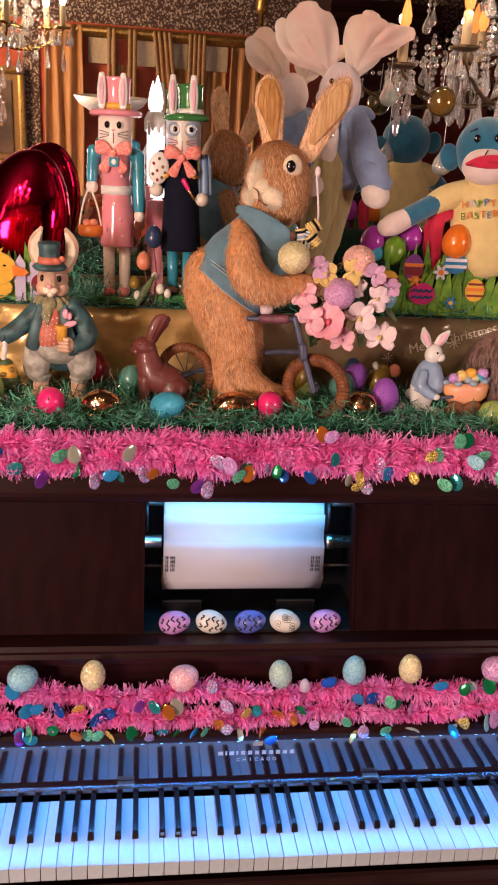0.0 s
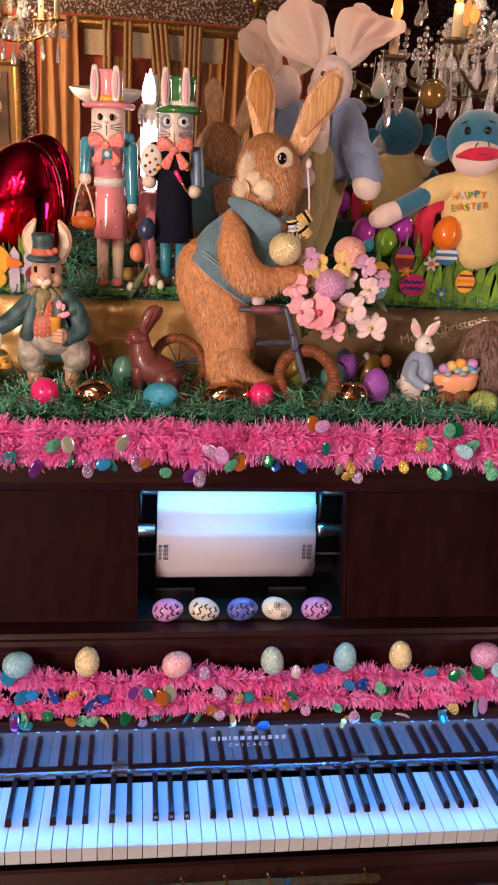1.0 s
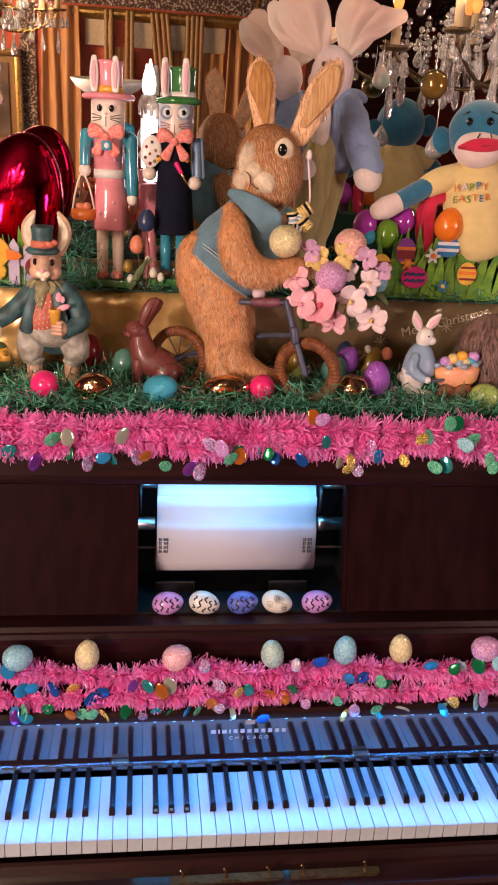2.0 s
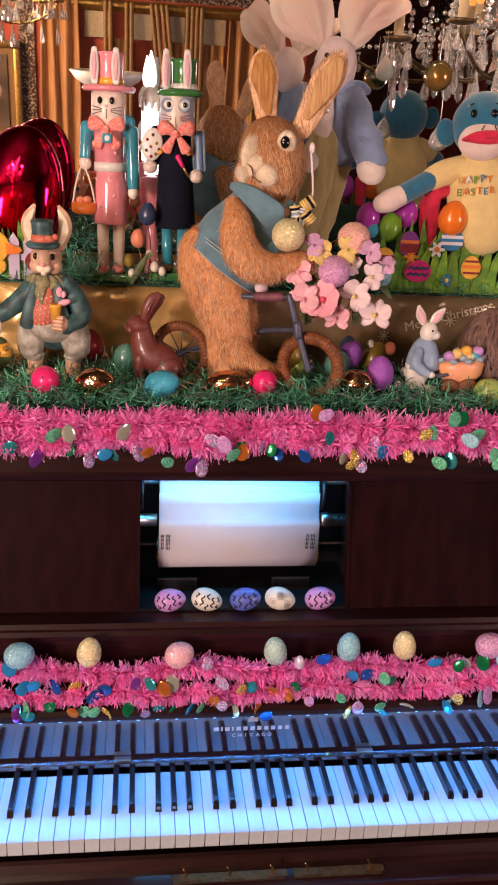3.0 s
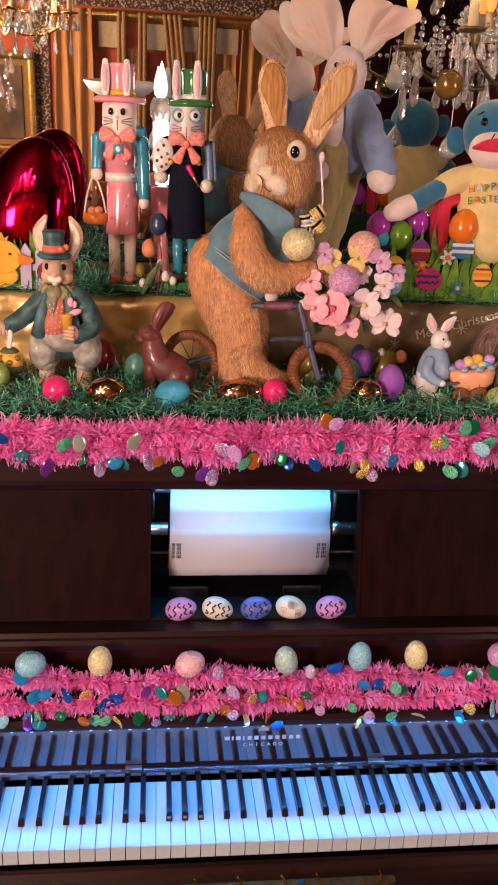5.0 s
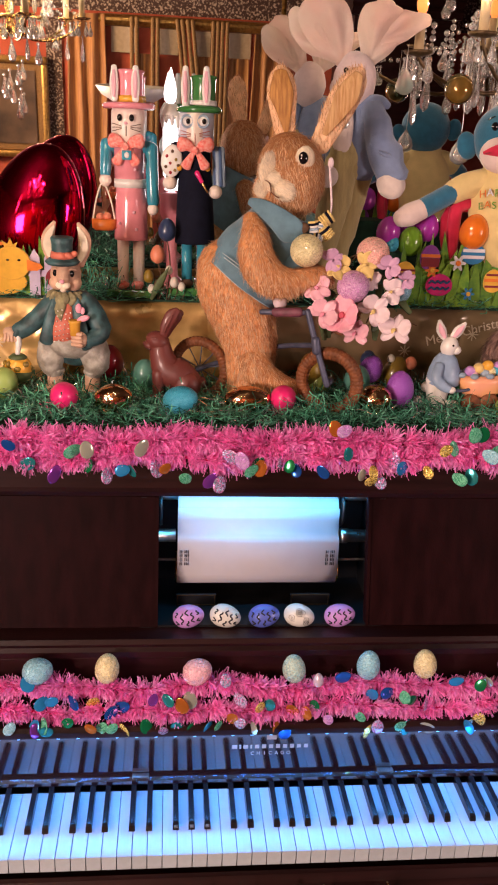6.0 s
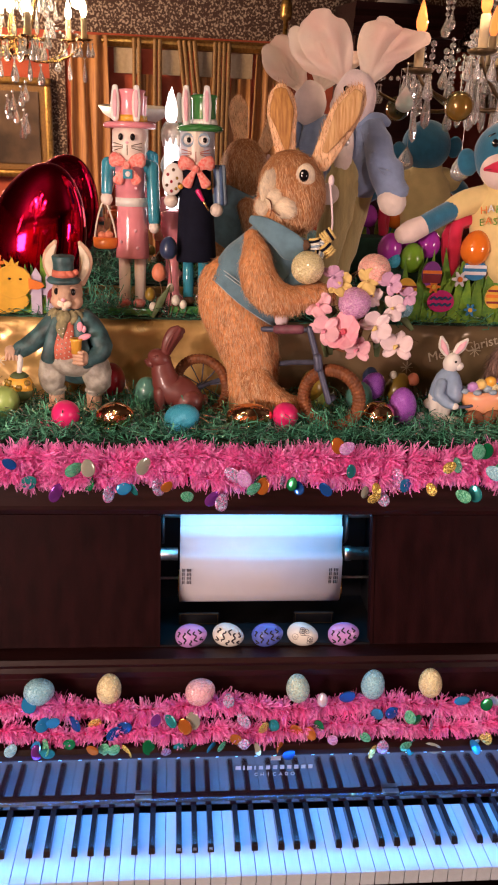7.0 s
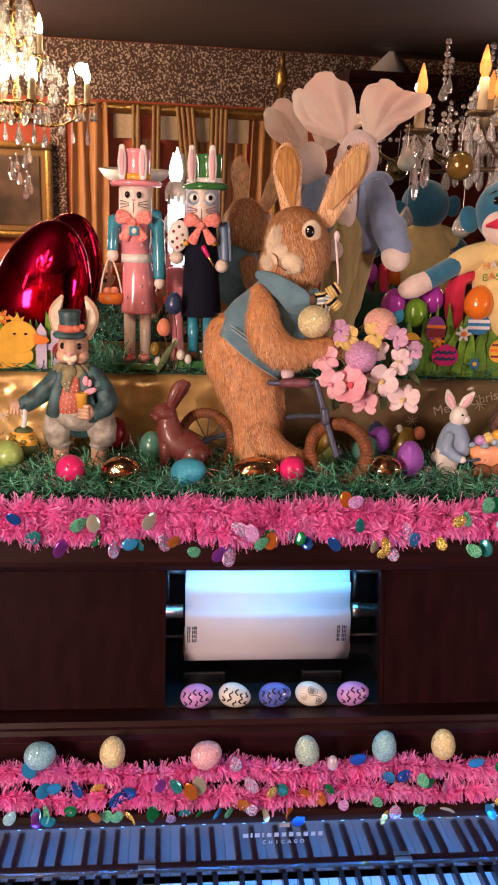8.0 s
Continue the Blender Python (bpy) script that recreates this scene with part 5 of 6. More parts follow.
# ---------------------------------------------------------------- eggs in the grass
for x, y, z, r, h, mt, tilt, lab, wob in (
        (-0.287, 0.050, 1.388, 0.0235, 0.0245, e_hot, (75, 0, 10), "hot pink egg lying in paper grass", 0),
        (0.077, 0.055, 1.389, 0.0225, 0.0235, e_hot, (70, 0, -10), "hot pink egg lying in paper grass", 0),
        (-0.207, 0.050, 1.386, 0.0235, 0.034, gold_foil, (75, 20, 70), "copper gold foil wrapped egg", 0.05),
        (0.016, 0.060, 1.385, 0.0225, 0.040, gold_foil, (80, 0, 84), "copper gold foil wrapped egg", 0.05),
        (0.237, 0.060, 1.388, 0.0260, 0.029, gold_foil, (70, 0, 60), "copper gold foil wrapped egg", 0.05),
        (-0.096, 0.045, 1.386, 0.0235, 0.0325, e_blue, (70, 0, 60), "bright blue sugared egg", 0),
        (0.284, 0.080, 1.403, 0.0240, 0.032, e_purple, (10, -4, 0), "purple sugared egg standing upright", 0),
        (0.254, 0.180, 1.412, 0.0220, 0.027, e_purple, (20, 15, 0), "purple sugared egg behind the wheel", 0),
        (-0.223, 0.200, 1.412, 0.0260, 0.031, e_red, (10, 0, 0), "dark red egg behind a figurine", 0),
        (-0.159, 0.200, 1.390, 0.0230, 0.028, e_teal, (10, 0, 0), "muted teal egg in paper grass", 0),
        (-0.398, 0.110, 1.392, 0.0280, 0.032, e_lime, (60, 0, 40), "lime green egg in paper grass", 0),
        (0.478, 0.060, 1.377, 0.0260, 0.030, e_lime, (60, 0, 40), "pale lime egg beside a cart", 0),
        (0.225, 0.160, 1.397, 0.0240, 0.030, e_teal, (30, 0, 0), "dull green egg behind the wheel", 0),
        (0.252, 0.200, 1.425, 0.0150, 0.018, e_navy, (10, 0, 0), "small navy egg on a wire", 0),
        (0.306, 0.205, 1.402, 0.0230, 0.030, e_olive, (0, 20, 0), "amber brown egg in shade", 0),
        (0.333, 0.200, 1.420, 0.0115, 0.0125, e_salmon, (0, 0, 0), "small salmon pink bead egg", 0),
        (0.295, 0.200, 1.428, 0.0075, 0.0078, e_white, (0, 0, 0), "small white bead in paper grass", 0),
        (0.322, 0.095, 1.378, 0.0080, 0.0080, e_white, (0, 0, 0), "small white bead in paper grass", 0),
        (0.145, 0.195, 1.405, 0.0250, 0.032, e_olive, (0, 0, 0), "amber egg seen through the bicycle wheel", 0),
        (0.160, 0.190, 1.380, 0.0220, 0.024, e_lime, (0, 0, 0), "green egg seen through the bicycle wheel", 0),
        (-0.165, 0.165, 1.372, 0.0060, 0.007, g_green, (0, 0, 0), "tiny green glitter bead", 0)):
    egg(spot(x, y, z), r, h, mt, lab, tilt, wob=wob, group="eggs in the grass")
# stems that carry the small raised eggs
for x, z in ((0.252, 1.418), (0.333, 1.414), (0.295, 1.424)):
    thing("stem", B().use(twig).tube([(x, 0.205, 1.352), (x + 0.004, 0.206, 1.39), (x, 0.205, z)], 0.0014, 6), None, "thin brown wire stem of a bead egg", "stem", "wire stems")

# ---------------------------------------------------------------- eggs of the roll box ledge
def painted_egg(x, base, line_kind, lab):
    b = B().use(base).ball((0, 0, 0), (0.0205, 0.0205, 0.0275), (0, 90, 0), 28, 18, 0.10)
    b.use(ink)
    rng = random.Random(int(x * 1000) + 77)
    for k in range(10 if line_kind < 3 else 6):
        a, u = -0.2 - 0.70 * (k // 5) - 0.25 * (k % 2), -0.018 + 0.0090 * (k % 5)
        pts = []
        if line_kind < 3:
            for i in range(7):
                uu = u + 0.0022 * math.sin(i * 0.95 + k)
                aa = a - 0.075 * i
                rr = 0.0208 * math.sqrt(max(0.05, 1 - (uu / 0.0275) ** 2)) * (1 - 0.10 * (uu / 0.0275 + 0.15))
                pts.append((uu, rr * -math.cos(aa + 1.2), rr * math.sin(aa + 1.2)))
        else:
            cu, ca = (-0.014, 0.012, 0.013, -0.004, -0.004, 0.003)[k], (0.15, 0.2, -0.1, 0.7, 0.85, 0.75)[k]
            for i in range(14):
                q = 0.0080 * i / 14
                uu, aa = cu + q * math.cos(i * 0.9), ca + q * math.sin(i * 0.9) / 0.0205
                rr = 0.0208 * math.sqrt(max(0.05, 1 - (uu / 0.0275) ** 2)) * (1 - 0.10 * (uu / 0.0275 + 0.15))
                pts.append((uu, -rr * math.cos(aa), rr * math.sin(aa)))
        b.tube(pts, [0.0012 if line_kind < 3 else 0.0004] * len(pts), 6)
    thing("painted_egg", b, pose(x, -0.016, 1.0135, 0, -12 + 24 * (line_kind % 2), -5), lab, "egg", "painted eggs on the ledge")


painted_egg(-0.077, e_lav, 0, "lavender egg painted with dark squiggles")
painted_egg(-0.013, e_cream, 1, "white egg painted with dark squiggles")
painted_egg(0.055, e_ind, 2, "indigo egg painted with dark squiggles")
painted_egg(0.117, e_cream, 3, "cream egg painted with fine spirals")
painted_egg(0.189, e_lav, 0, "lavender egg painted with dark squiggles")

# ---------------------------------------------------------------- nutcrackers
def bow(b, x, y, z, w):
    b.use(coral_bow)
    for s in (-1, 1):
        b.tube([(x + s * 3, y, z), (x + s * w * 0.55, y - 3, z + 8), (x + s * w, y, z + 10)], [5, 10, 13], 12, 0.45)
        b.tube([(x + s * 3, y, z - 2), (x + s * w * 0.7, y - 2, z - 26)], [4, 10], 10, 0.35)
    b.ball((x, y - 5, z), (6, 5, 7))


def whiskers(b, x, y, z, mt):
    b.use(mt)
    for s in (-1, 1):
        for dz in (-5, 0, 5):
            b.tube([(x + s * 8, y + 1, z + dz * 0.4), (x + s * 25, y + 8, z + dz * 1.3)], 0.7, 5)
    b.tube([(x, y, z + 2), (x, y, z - 14)], 0.8, 5)


def nut_pink():
    b = B(0.00100)
    b.use(green_paint).box((-44, -30, -14), (40, 30, 0), 3)
    b.use(coral_bow).ball((-16, -8, 7), (12, 18, 8)).ball((12, -8, 7), (12, 18, 8))
    b.use(skin_tone).lathe([(10, 4), (11, 90)], (-16, 0, 0), 16).lathe([(10, 4), (11, 90)], (13, 0, 0), 16)
    b.use(pink_paint).lathe([(31, 90), (31, 96), (28, 160), (27, 184)], (-1, 0, 0), 28)
    b.lathe([(27, 196), (27, 250), (24, 258)], (-4, 0, 0), 28)
    b.use(white_paint).lathe([(29, 182), (29, 197)], (-2, 0, 0), 28)
    b.use(skin_tone).lathe([(22, 254), (30, 264), (30, 312), (26, 316)], (-5, 0, 0), 28)
    b.use(pink_paint).lathe([(44, 315), (47, 318), (47, 322), (43, 325), (26, 326)], (-4, 0, 0), 32)
    b.lathe([(25, 326), (23, 336), (24, 372), (27, 378), (20, 380)], (-2, 0, 0), 28)
    b.use(yellow_paint).lathe([(25.6, 326), (24.6, 337)], (-2, 0, 0), 28)
    for x in (-26, 11):
        b.use(white_paint).tube([(x, -24, 330), (x, -24, 356), (x, -22, 382)], [6, 8, 5], 12, 0.5)
        b.use(petal_pale).tube([(x, -28, 334), (x, -28.4, 356), (x, -25, 376)], [2.5, 4, 2.5], 8, 0.3)
    b.use(teal_paint).tube([(-44, -2, 256), (-46, -6, 206)], [11, 10], 16)
    b.tube([(36, -2, 250), (40, -6, 158)], [12, 11], 16)
    b.ball((-36, 0, 254), (12, 13, 12)).ball((28, 0, 252), (12, 13, 12))
    b.use(skin_tone).ball((-46, -8, 194), (11, 11, 12)).ball((40, -8, 146), (10, 10, 11))
    b.use(gloss_black).ball((-16, -31, 300), (4.5, 3, 6)).ball((5, -31, 300), (4.5, 3, 6))
    b.use(petal_pink).ball((-5, -31, 291), (3, 2, 2.4))
    whiskers(b, -5, -30.5, 284, dark_brass)
    bow(b, -5, -30, 252, 24)
    b.use(teal_paint).box((-12, -38, 230), (5, -33, 246), 1.5)
    b.use(white_paint).ball((-3, -38.5, 238), (4.5, 1.5, 5))
    for x, z in ((10, 214), (-18, 120), (8, 140), (12, 110)):
        b.use(petal_pale).ball((x, -28 - 0.03 * z * 0, z), (3, 2, 3), seg=8, rings=5)
    # basket with a cord
    b.use(orange_paint).lathe([(16, 106), (22, 110), (23, 126), (20, 126)], (-48, -16, 0), 18, 0.7)
    b.use(rope).tube([(-68, -16, 124), (-62, -14, 160), (-50, -12, 190), (-36, -14, 160), (-28, -16, 124)], 1.8, 6)
    b.use(e_salmon).ball((-54, -18, 130), (8, 7, 7)).ball((-42, -18, 131), (8, 7, 7))
    return b


def nut_green():
    b = B(0.00101)
    b.use(green_paint).box((-36, -30, -14), (66, 30, 0), 3)
    b.use(twig).ball((-2, -8, 7), (12, 18, 8)).ball((26, -8, 7), (12, 18, 8))
    b.use(teal_paint).lathe([(10, 4), (10, 90)], (-3, 0, 0), 16).lathe([(10, 4), (10, 90)], (25, 0, 0), 16)
    b.use(navy_cloth).lathe([(36, 80), (37, 84), (33, 150), (29, 215), (27, 245), (22, 252)], (12, 0, 0), 28)
    b.use(teal_paint).tube([(14, -20, 222), (15, -18, 252)], [12, 9], 12, 0.6)
    b.use(mat_lav).lathe([(22, 248), (31, 258), (31, 306), (28, 308)], (15, 0, 0), 28)
    b.use(skin_tone).tube([(14, -14, 262), (14, -15, 300)], [20, 20], 18, 0.95)
    b.use(green_paint).lathe([(36, 304), (41, 307), (41, 312), (30, 317)], (20, 0, 0), 32)
    b.lathe([(24, 316), (21, 322), (22, 358), (25, 364), (18, 366)], (27, 0, 0), 28)
    b.use(white_paint).lathe([(24.6, 316), (22.6, 325)], (27, 0, 0), 28)
    for x in (-3, 33):
        b.use(white_paint).tube([(x, -22, 318), (x, -24, 348), (x, -22, 376)], [6, 8, 5], 12, 0.5)
        b.use(petal_pale).tube([(x, -27, 322), (x, -28.4, 348), (x, -25, 370)], [2.5, 4, 2.5], 8, 0.3)
    for x in (0, 28):
        b.use(blue_grey).tube([(x + 10 * math.cos(k * 0.524), -31, 290 + 10 * math.sin(k * 0.524)) for k in range(13)], 2.2, 8, caps=False)
        b.use(white_paint).ball((x, -29, 290), (8.5, 4, 8.5))
        b.use(gloss_black).ball((x + 2, -33, 290), (3.8, 2, 4.6))
    whiskers(b, 14, -33, 268, red_line)
    bow(b, 15, -32, 242, 24)
    b.use(yellow_paint).ball((-14, -25, 212), (5, 3, 5)).ball((36, -24, 212), (5, 3, 5))
    b.use(e_hot).tube([(18, -32, 204), (26, -33, 190)], [5, 3.5], 8)
    b.use(brass).tube([(27, -33, 188), (36, -33, 172)], [2.4, 1.8], 8)
    # shirt sleeves in blue stripes
    for i in range(10):
        a = 2 * math.pi * i / 10
        b.use(blue_grey if i % 2 else mat_sleeve).tube([(54 + 7 * math.cos(a), -2 + 7 * math.sin(a), 246), (57 + 8 * math.cos(a), -8 + 8 * math.sin(a), 184)], [4, 4.5], 8)
    b.use(navy_cloth).tube([(-22, 0, 244), (-30, -4, 190)], [13, 11], 14)
    b.use(skin_tone).ball((50, -18, 172), (12, 12, 12)).ball((-32, -14, 186), (13, 12, 12))
    b.use(white_paint).ball((-28, -22, 224), (19, 5, 28), (0, 6, 0))
    for i, (x, z) in enumerate(((-36, 232), (-26, 240), (-20, 226), (-30, 220), (-38, 214), (-22, 208), (-30, 204), (-16, 216))):
        b.use((e_red, twig, e_olive)[i % 3]).ball((x, -26.5, z), (2.8, 1.4, 3), seg=8, rings=5)
    return b


mat_lav = mat("pale_lavender_paint", (0.60, 0.60, 0.70), 0.35, grain=0.1, scale=40)
mat_sleeve = mat("navy_stripe", (0.06, 0.12, 0.26), 0.6, grain=0.2, scale=60)
thing("nutcracker", nut_pink(), spot(-0.187, 0.310, 1.528, 0.2), "pink painted rabbit nutcracker with top hat and basket", "nutcracker", "nutcrackers")
thing("nutcracker", nut_green(), spot(-0.081, 0.310, 1.534, 1.1), "navy aproned rabbit nutcracker with green hat and spectacles", "nutcracker", "nutcrackers")

# ---------------------------------------------------------------- plush rabbit
def plush_rabbit():
    b = B(0.00107)
    b.use(khaki)
    w0 = len(b.v)
    for x, y in ((0, -6), (26, 10)):
        b.tube([(x - 36, y, -42), (x - 32, y, 20), (x - 20, y, 80), (x - 4, y, 140), (x + 4, y, 195)], [20, 23, 27, 30, 28], 22, 0.9)
    b.ball((12, 2, 172), (34, 28, 34), (0, 0, 0), 24, 16)
    for i in range(w0, len(b.v)):          # folds of loose cloth
        x, y, z = b.v[i]
        b.v[i] = (x + 0.006 * noise.noise(Vector((x * 30, y * 20, z * 24))), y + 0.008 * noise.noise(Vector((x * 70 + z * 20, 2.0, z * 26))), z)
    b.use(plush_w).tube([(0, -26, 206), (4, -27, 236), (8, -20, 268)], [15, 15, 10], 14, 0.5)
    k0 = len(b.v)
    b.use(blue_knit).tube([(30, 4, 176), (34, 4, 222), (36, 2, 268)], [36, 36, 24], 22, 0.8)
    b.tube([(-14, -4, 180), (-12, -6, 230), (-2, -4, 262)], [12, 14, 10], 14, 0.8)
    b.tube([(50, -6, 262), (60, -14, 226), (72, -24, 192), (84, -30, 162)], [22, 26, 28, 26], 24, 0.95)
    for i in range(k0, len(b.v)):
        x, y, z = b.v[i]
        g = noise.noise(Vector((x * 28 + z * 14, 5.0, z * 40))) + 0.5 * noise.noise(Vector((x * 70, y * 60, z * 85)))
        b.v[i] = (x + 0.004 * g, y - 0.007 * g, z + 0.002 * g)
    for k, (x, y, z) in enumerate(((56, -30, 246), (62, -39, 216), (72, -48, 190), (58, -38, 202))):
        b.tube([(x - 12, y + 2, z + 6), (x, y, z), (x + 14, y + 4, z - 2)], [2.5, 5, 2.5], 8)
    b.tube([(22, -16, 268), (44, -18, 276), (64, -14, 276), (78, -6, 268)], [6, 9, 9, 6], 10, 0.45)
    b.use(plush_pink).tube([(26, -14, 274), (46, -16, 281), (68, -12, 280)], [3, 4, 3], 8, 0.6)
    b.use(plush_w).ball((83, -36, 143), (25, 21, 23), (0, 30, 0), wob=0.06).ball((-24, -36, 158), (18, 16, 18))
    b.use(silver).ball((3, -33, 240), (8, 3, 8))
    b.use(plush_grey).ball((22, 0, 308), (36, 37, 46), (0, 8, 0), 26, 18, wob=0.05)
    b.ball((2, -30, 296), (24, 20, 20), (0, 0, 0))
    b.use(gloss_black).ball((4, -36, 322), 4.5)
    # big floppy ears, curled at the rim
    e0 = len(b.v)
    b.use(plush_pink)
    def floppy(pts, radii, flat, flutes, ph):
        """An ear of soft cloth, fluted in folds that fan out from its foot."""
        v0 = len(b.v)
        b.tube(pts, radii, 48, flat)
        fx, fz = pts[0][0] * b.u, pts[0][2] * b.u
        for i in range(v0, len(b.v)):
            x, y, z = b.v[i]
            r, a = math.hypot(x - fx, z - fz), math.atan2(x - fx, z - fz)
            fold = math.sin(a * flutes + ph + 2.0 * noise.noise(Vector((x * 12, ph, z * 12))))
            g = min(1.0, r / 0.05)
            k = 1 + 0.055 * g * fold
            b.v[i] = (fx + (x - fx) * k, y + 0.011 * g * fold - 0.010 * g * g * math.cos(2.2 * a) + 0.006 * noise.noise(Vector((x * 40, 3.0, z * 40))), fz + (z - fz) * k)
    floppy([(2, 0, 340), (-10, 0, 366), (-24, -2, 394), (-35, -4, 420), (-37, -4, 440)], [14, 32, 40, 34, 18], 0.26, 7.0, 0.6)
    floppy([(-14, 8, 352), (-44, 10, 378), (-66, 10, 400), (-76, 10, 412)], [14, 28, 26, 12], 0.35, 8.0, 1.9)
    floppy([(46, 2, 340), (56, 2, 366), (65, 0, 392), (69, -2, 414), (70, -2, 424)], [14, 33, 38, 32, 16], 0.28, 7.0, 2.4)
    floppy([(70, 4, 372), (100, 2, 390), (124, 0, 396), (138, 0, 398)], [18, 24, 15, 10], 0.5, 6.0, 0.2)
    return b


thing("plush_rabbit", plush_rabbit(), spot(0.203, 0.300, 1.577, 3.4), "cream plush rabbit in a blue knit jacket and straw trousers", "plush toy")

# ---------------------------------------------------------------- sock monkey
def monkey():
    b = B(0.00105)
    b.use(monk_blue).ball((0, 0, 2), (56, 50, 56), (0, 0, 0), 28, 20)
    b.ball((-66, 6, -6), (18, 10, 24), (0, -10, 0)).ball((66, 6, -6), (18, 10, 24), (0, 10, 0))
    b.use(monk_white).ball((-10, -34, -24), (44, 28, 33), (0, 0, 0), 24, 16)
    b.use(monk_red).tube([(-50, -50, -19), (-30, -59, -17), (-8, -62, -18), (12, -60, -19), (32, -52, -21)], [3, 10, 12, 10, 3], 14, 0.5, side=(0, 1, 0))
    b.use(felt_maroon).tube([(-48, -54, -20), (-8, -68, -19), (28, -56, -22)], 1.2, 6)
    b.use(gloss_black).ball((-30, -42, 22), (6, 4, 7)).ball((4, -48, 20), (6, 4, 7))
    b.tube([(-40, -36, 34), (-30, -40, 38)], 1.2, 5).tube([(8, -44, 36), (18, -42, 32)], 1.2, 5)
    b.tube([(-16, -58, 1), (-20, -58, -5)], 1.2, 5).tube([(2, -60, 0), (4, -60, -6)], 1.2, 5)
    b.use(monk_yellow).tube([(0, 0, -52), (-2, 0, -80), (-2, 0, -120), (0, 0, -172)], [40, 58, 62, 60], 26, 0.75)
    b.tube([(-40, -4, -70), (-72, -10, -74), (-94, -14, -82)], [24, 23, 21], 16, 0.9)
    b.tube([(42, -4, -74), (70, -12, -84)], [26, 24], 16, 0.9)
    b.use(monk_blue).tube([(-92, -14, -81), (-124, -22, -94), (-152, -28, -106)], [18, 18, 18], 16)
    b.tube([(70, -12, -84), (100, -30, -110)], [20, 20], 16)
    b.use(monk_white).tube([(-152, -28, -106), (-176, -34, -114), (-190, -38, -118)], [18, 20, 16], 16)
    b.use(monk_red).tube([(-56, -4, -104), (-84, -10, -108), (-92, -12, -130), (-96, -12, -170), (-102, -12, -206)], [8, 12, 12, 12, 12], 12, 0.6)
    b.tube([(-48, 8, -110), (-98, 4, -118), (-106, 0, -160), (-100, 0, -200)], [8, 10, 10, 10], 12, 0.6)
    return b


mk = thing("sock_monkey", monkey(), spot(0.497, 0.300, 1.822, 6.5), "blue sock monkey toy in a yellow lettered shirt", "plush toy")
rowa = (("H", felt_orange), ("A", felt_white), ("P", felt_green), ("P", felt_blue), ("Y", felt_orange))
rowb = (("E", felt_green), ("A", felt_orange), ("S", felt_green), ("T", felt_orange), ("E", felt_blue), ("R", felt_orange))
for row, z, x0, dx, size in ((rowa, -0.098, -0.052, 0.0125, 0.019), (rowb, -0.119, -0.056, 0.0118, 0.018)):
    for i, (ch, mt) in enumerate(row):
        words("printed_letter", ch, size, mt, mk, pose(x0 + i * dx, -0.0515 + 0.25 * (x0 + i * dx) ** 2 * 9, z + 0.002 * (i % 2), 90, 0, 0), 0.0008)

# ---------------------------------------------------------------- red foil egg, candle, bear
b = B().use(foil_red).ball((0, 0, 0), (0.094, 0.058, 0.136), (0, 14, 0), 48, 32, 0.13)
thing("foil_egg", b, spot(-0.368, 0.356, 1.648, -1.4), "large shiny red foil egg standing in paper grass", "egg")
cnd = thing("candle_lamp", None, spot(-0.112, 0.385, 1.513, 0.9), "lit white plastic candle ornament with dripping collar", "lamp")
part("base", B().use(pink_paint).lathe([(0.004, 0), (0.030, 0), (0.030, 0.012), (0.012, 0.03), (0.010, 0.11), (0.016, 0.13), (0.024, 0.15), (0.022, 0.185), (0.004, 0.19)]), cnd, "rose pink base")
part("column", B().use(lit_plastic).lathe([(0.004, 0.19), (0.0128, 0.192), (0.0128, 0.324), (0.011, 0.328), (0.004, 0.328)], seg=20), cnd)
dr = B().use(white_paint).lathe([(0.0135, 0.318), (0.018, 0.321), (0.019, 0.330), (0.014, 0.340), (0.010, 0.346), (0.004, 0.346)])
for k in range(9):
    a = k * 0.7
    dr.tube([(0.015 * math.cos(a), 0.015 * math.sin(a), 0.322), (0.016 * math.cos(a), 0.016 * math.sin(a), 0.314 - 0.004 * (k % 3))], [0.005, 0.003], 8)
part("collar", dr, cnd, "white dripping wax collar")
part("flame", B().use(lit_plastic).lathe([(0.004, 0.346), (0.0085, 0.351), (0.0105, 0.364), (0.0080, 0.382), (0.003, 0.400), (0.001, 0.408)], seg=16, sy=0.6), cnd, "glowing white flame tip")
# sprig of small painted eggs between the nutcrackers
for x, z, r, mt, lab in ((-0.139, 1.596, 0.0135, e_salmon, "small salmon egg on a wire sprig"), (-0.122, 1.640, 0.0165, e_navy, "small black egg on a wire sprig"), (-0.118, 1.568, 0.007, e_white, "small white bead on a sprig"), (-0.108, 1.546, 0.008, e_white, "small white bead on a sprig"), (-0.136, 1.541, 0.009, twig, "small brown bead on a sprig"), (-0.094, 1.538, 0.007, e_white, "small white bead on a sprig"), (-0.150, 1.533, 0.007, e_white, "small white bead on a sprig"), (-0.155, 1.556, 0.010, e_olive, "small tan bead on a sprig")):
    egg(spot(x, 0.275, z), r, r * 1.25, mt, lab, group="sprig of bead eggs")
    thing("stem", B().use(twig).tube([(x, 0.28, 1.513), (x + 0.006, 0.28, (1.513 + z) / 2), (x, 0.277, z - r)], 0.0012, 6), None, "thin brown wire stem of a bead egg", "stem", "wire stems")
thing("leaf_spray", B().use(leaf_green).tube([(-0.150, 0.268, 1.515), (-0.135, 0.262, 1.545), (-0.118, 0.26, 1.575)], [0.003, 0.007, 0.001], 8, 0.2), None, "olive leaf spray beside the nutcrackers", "leaf")

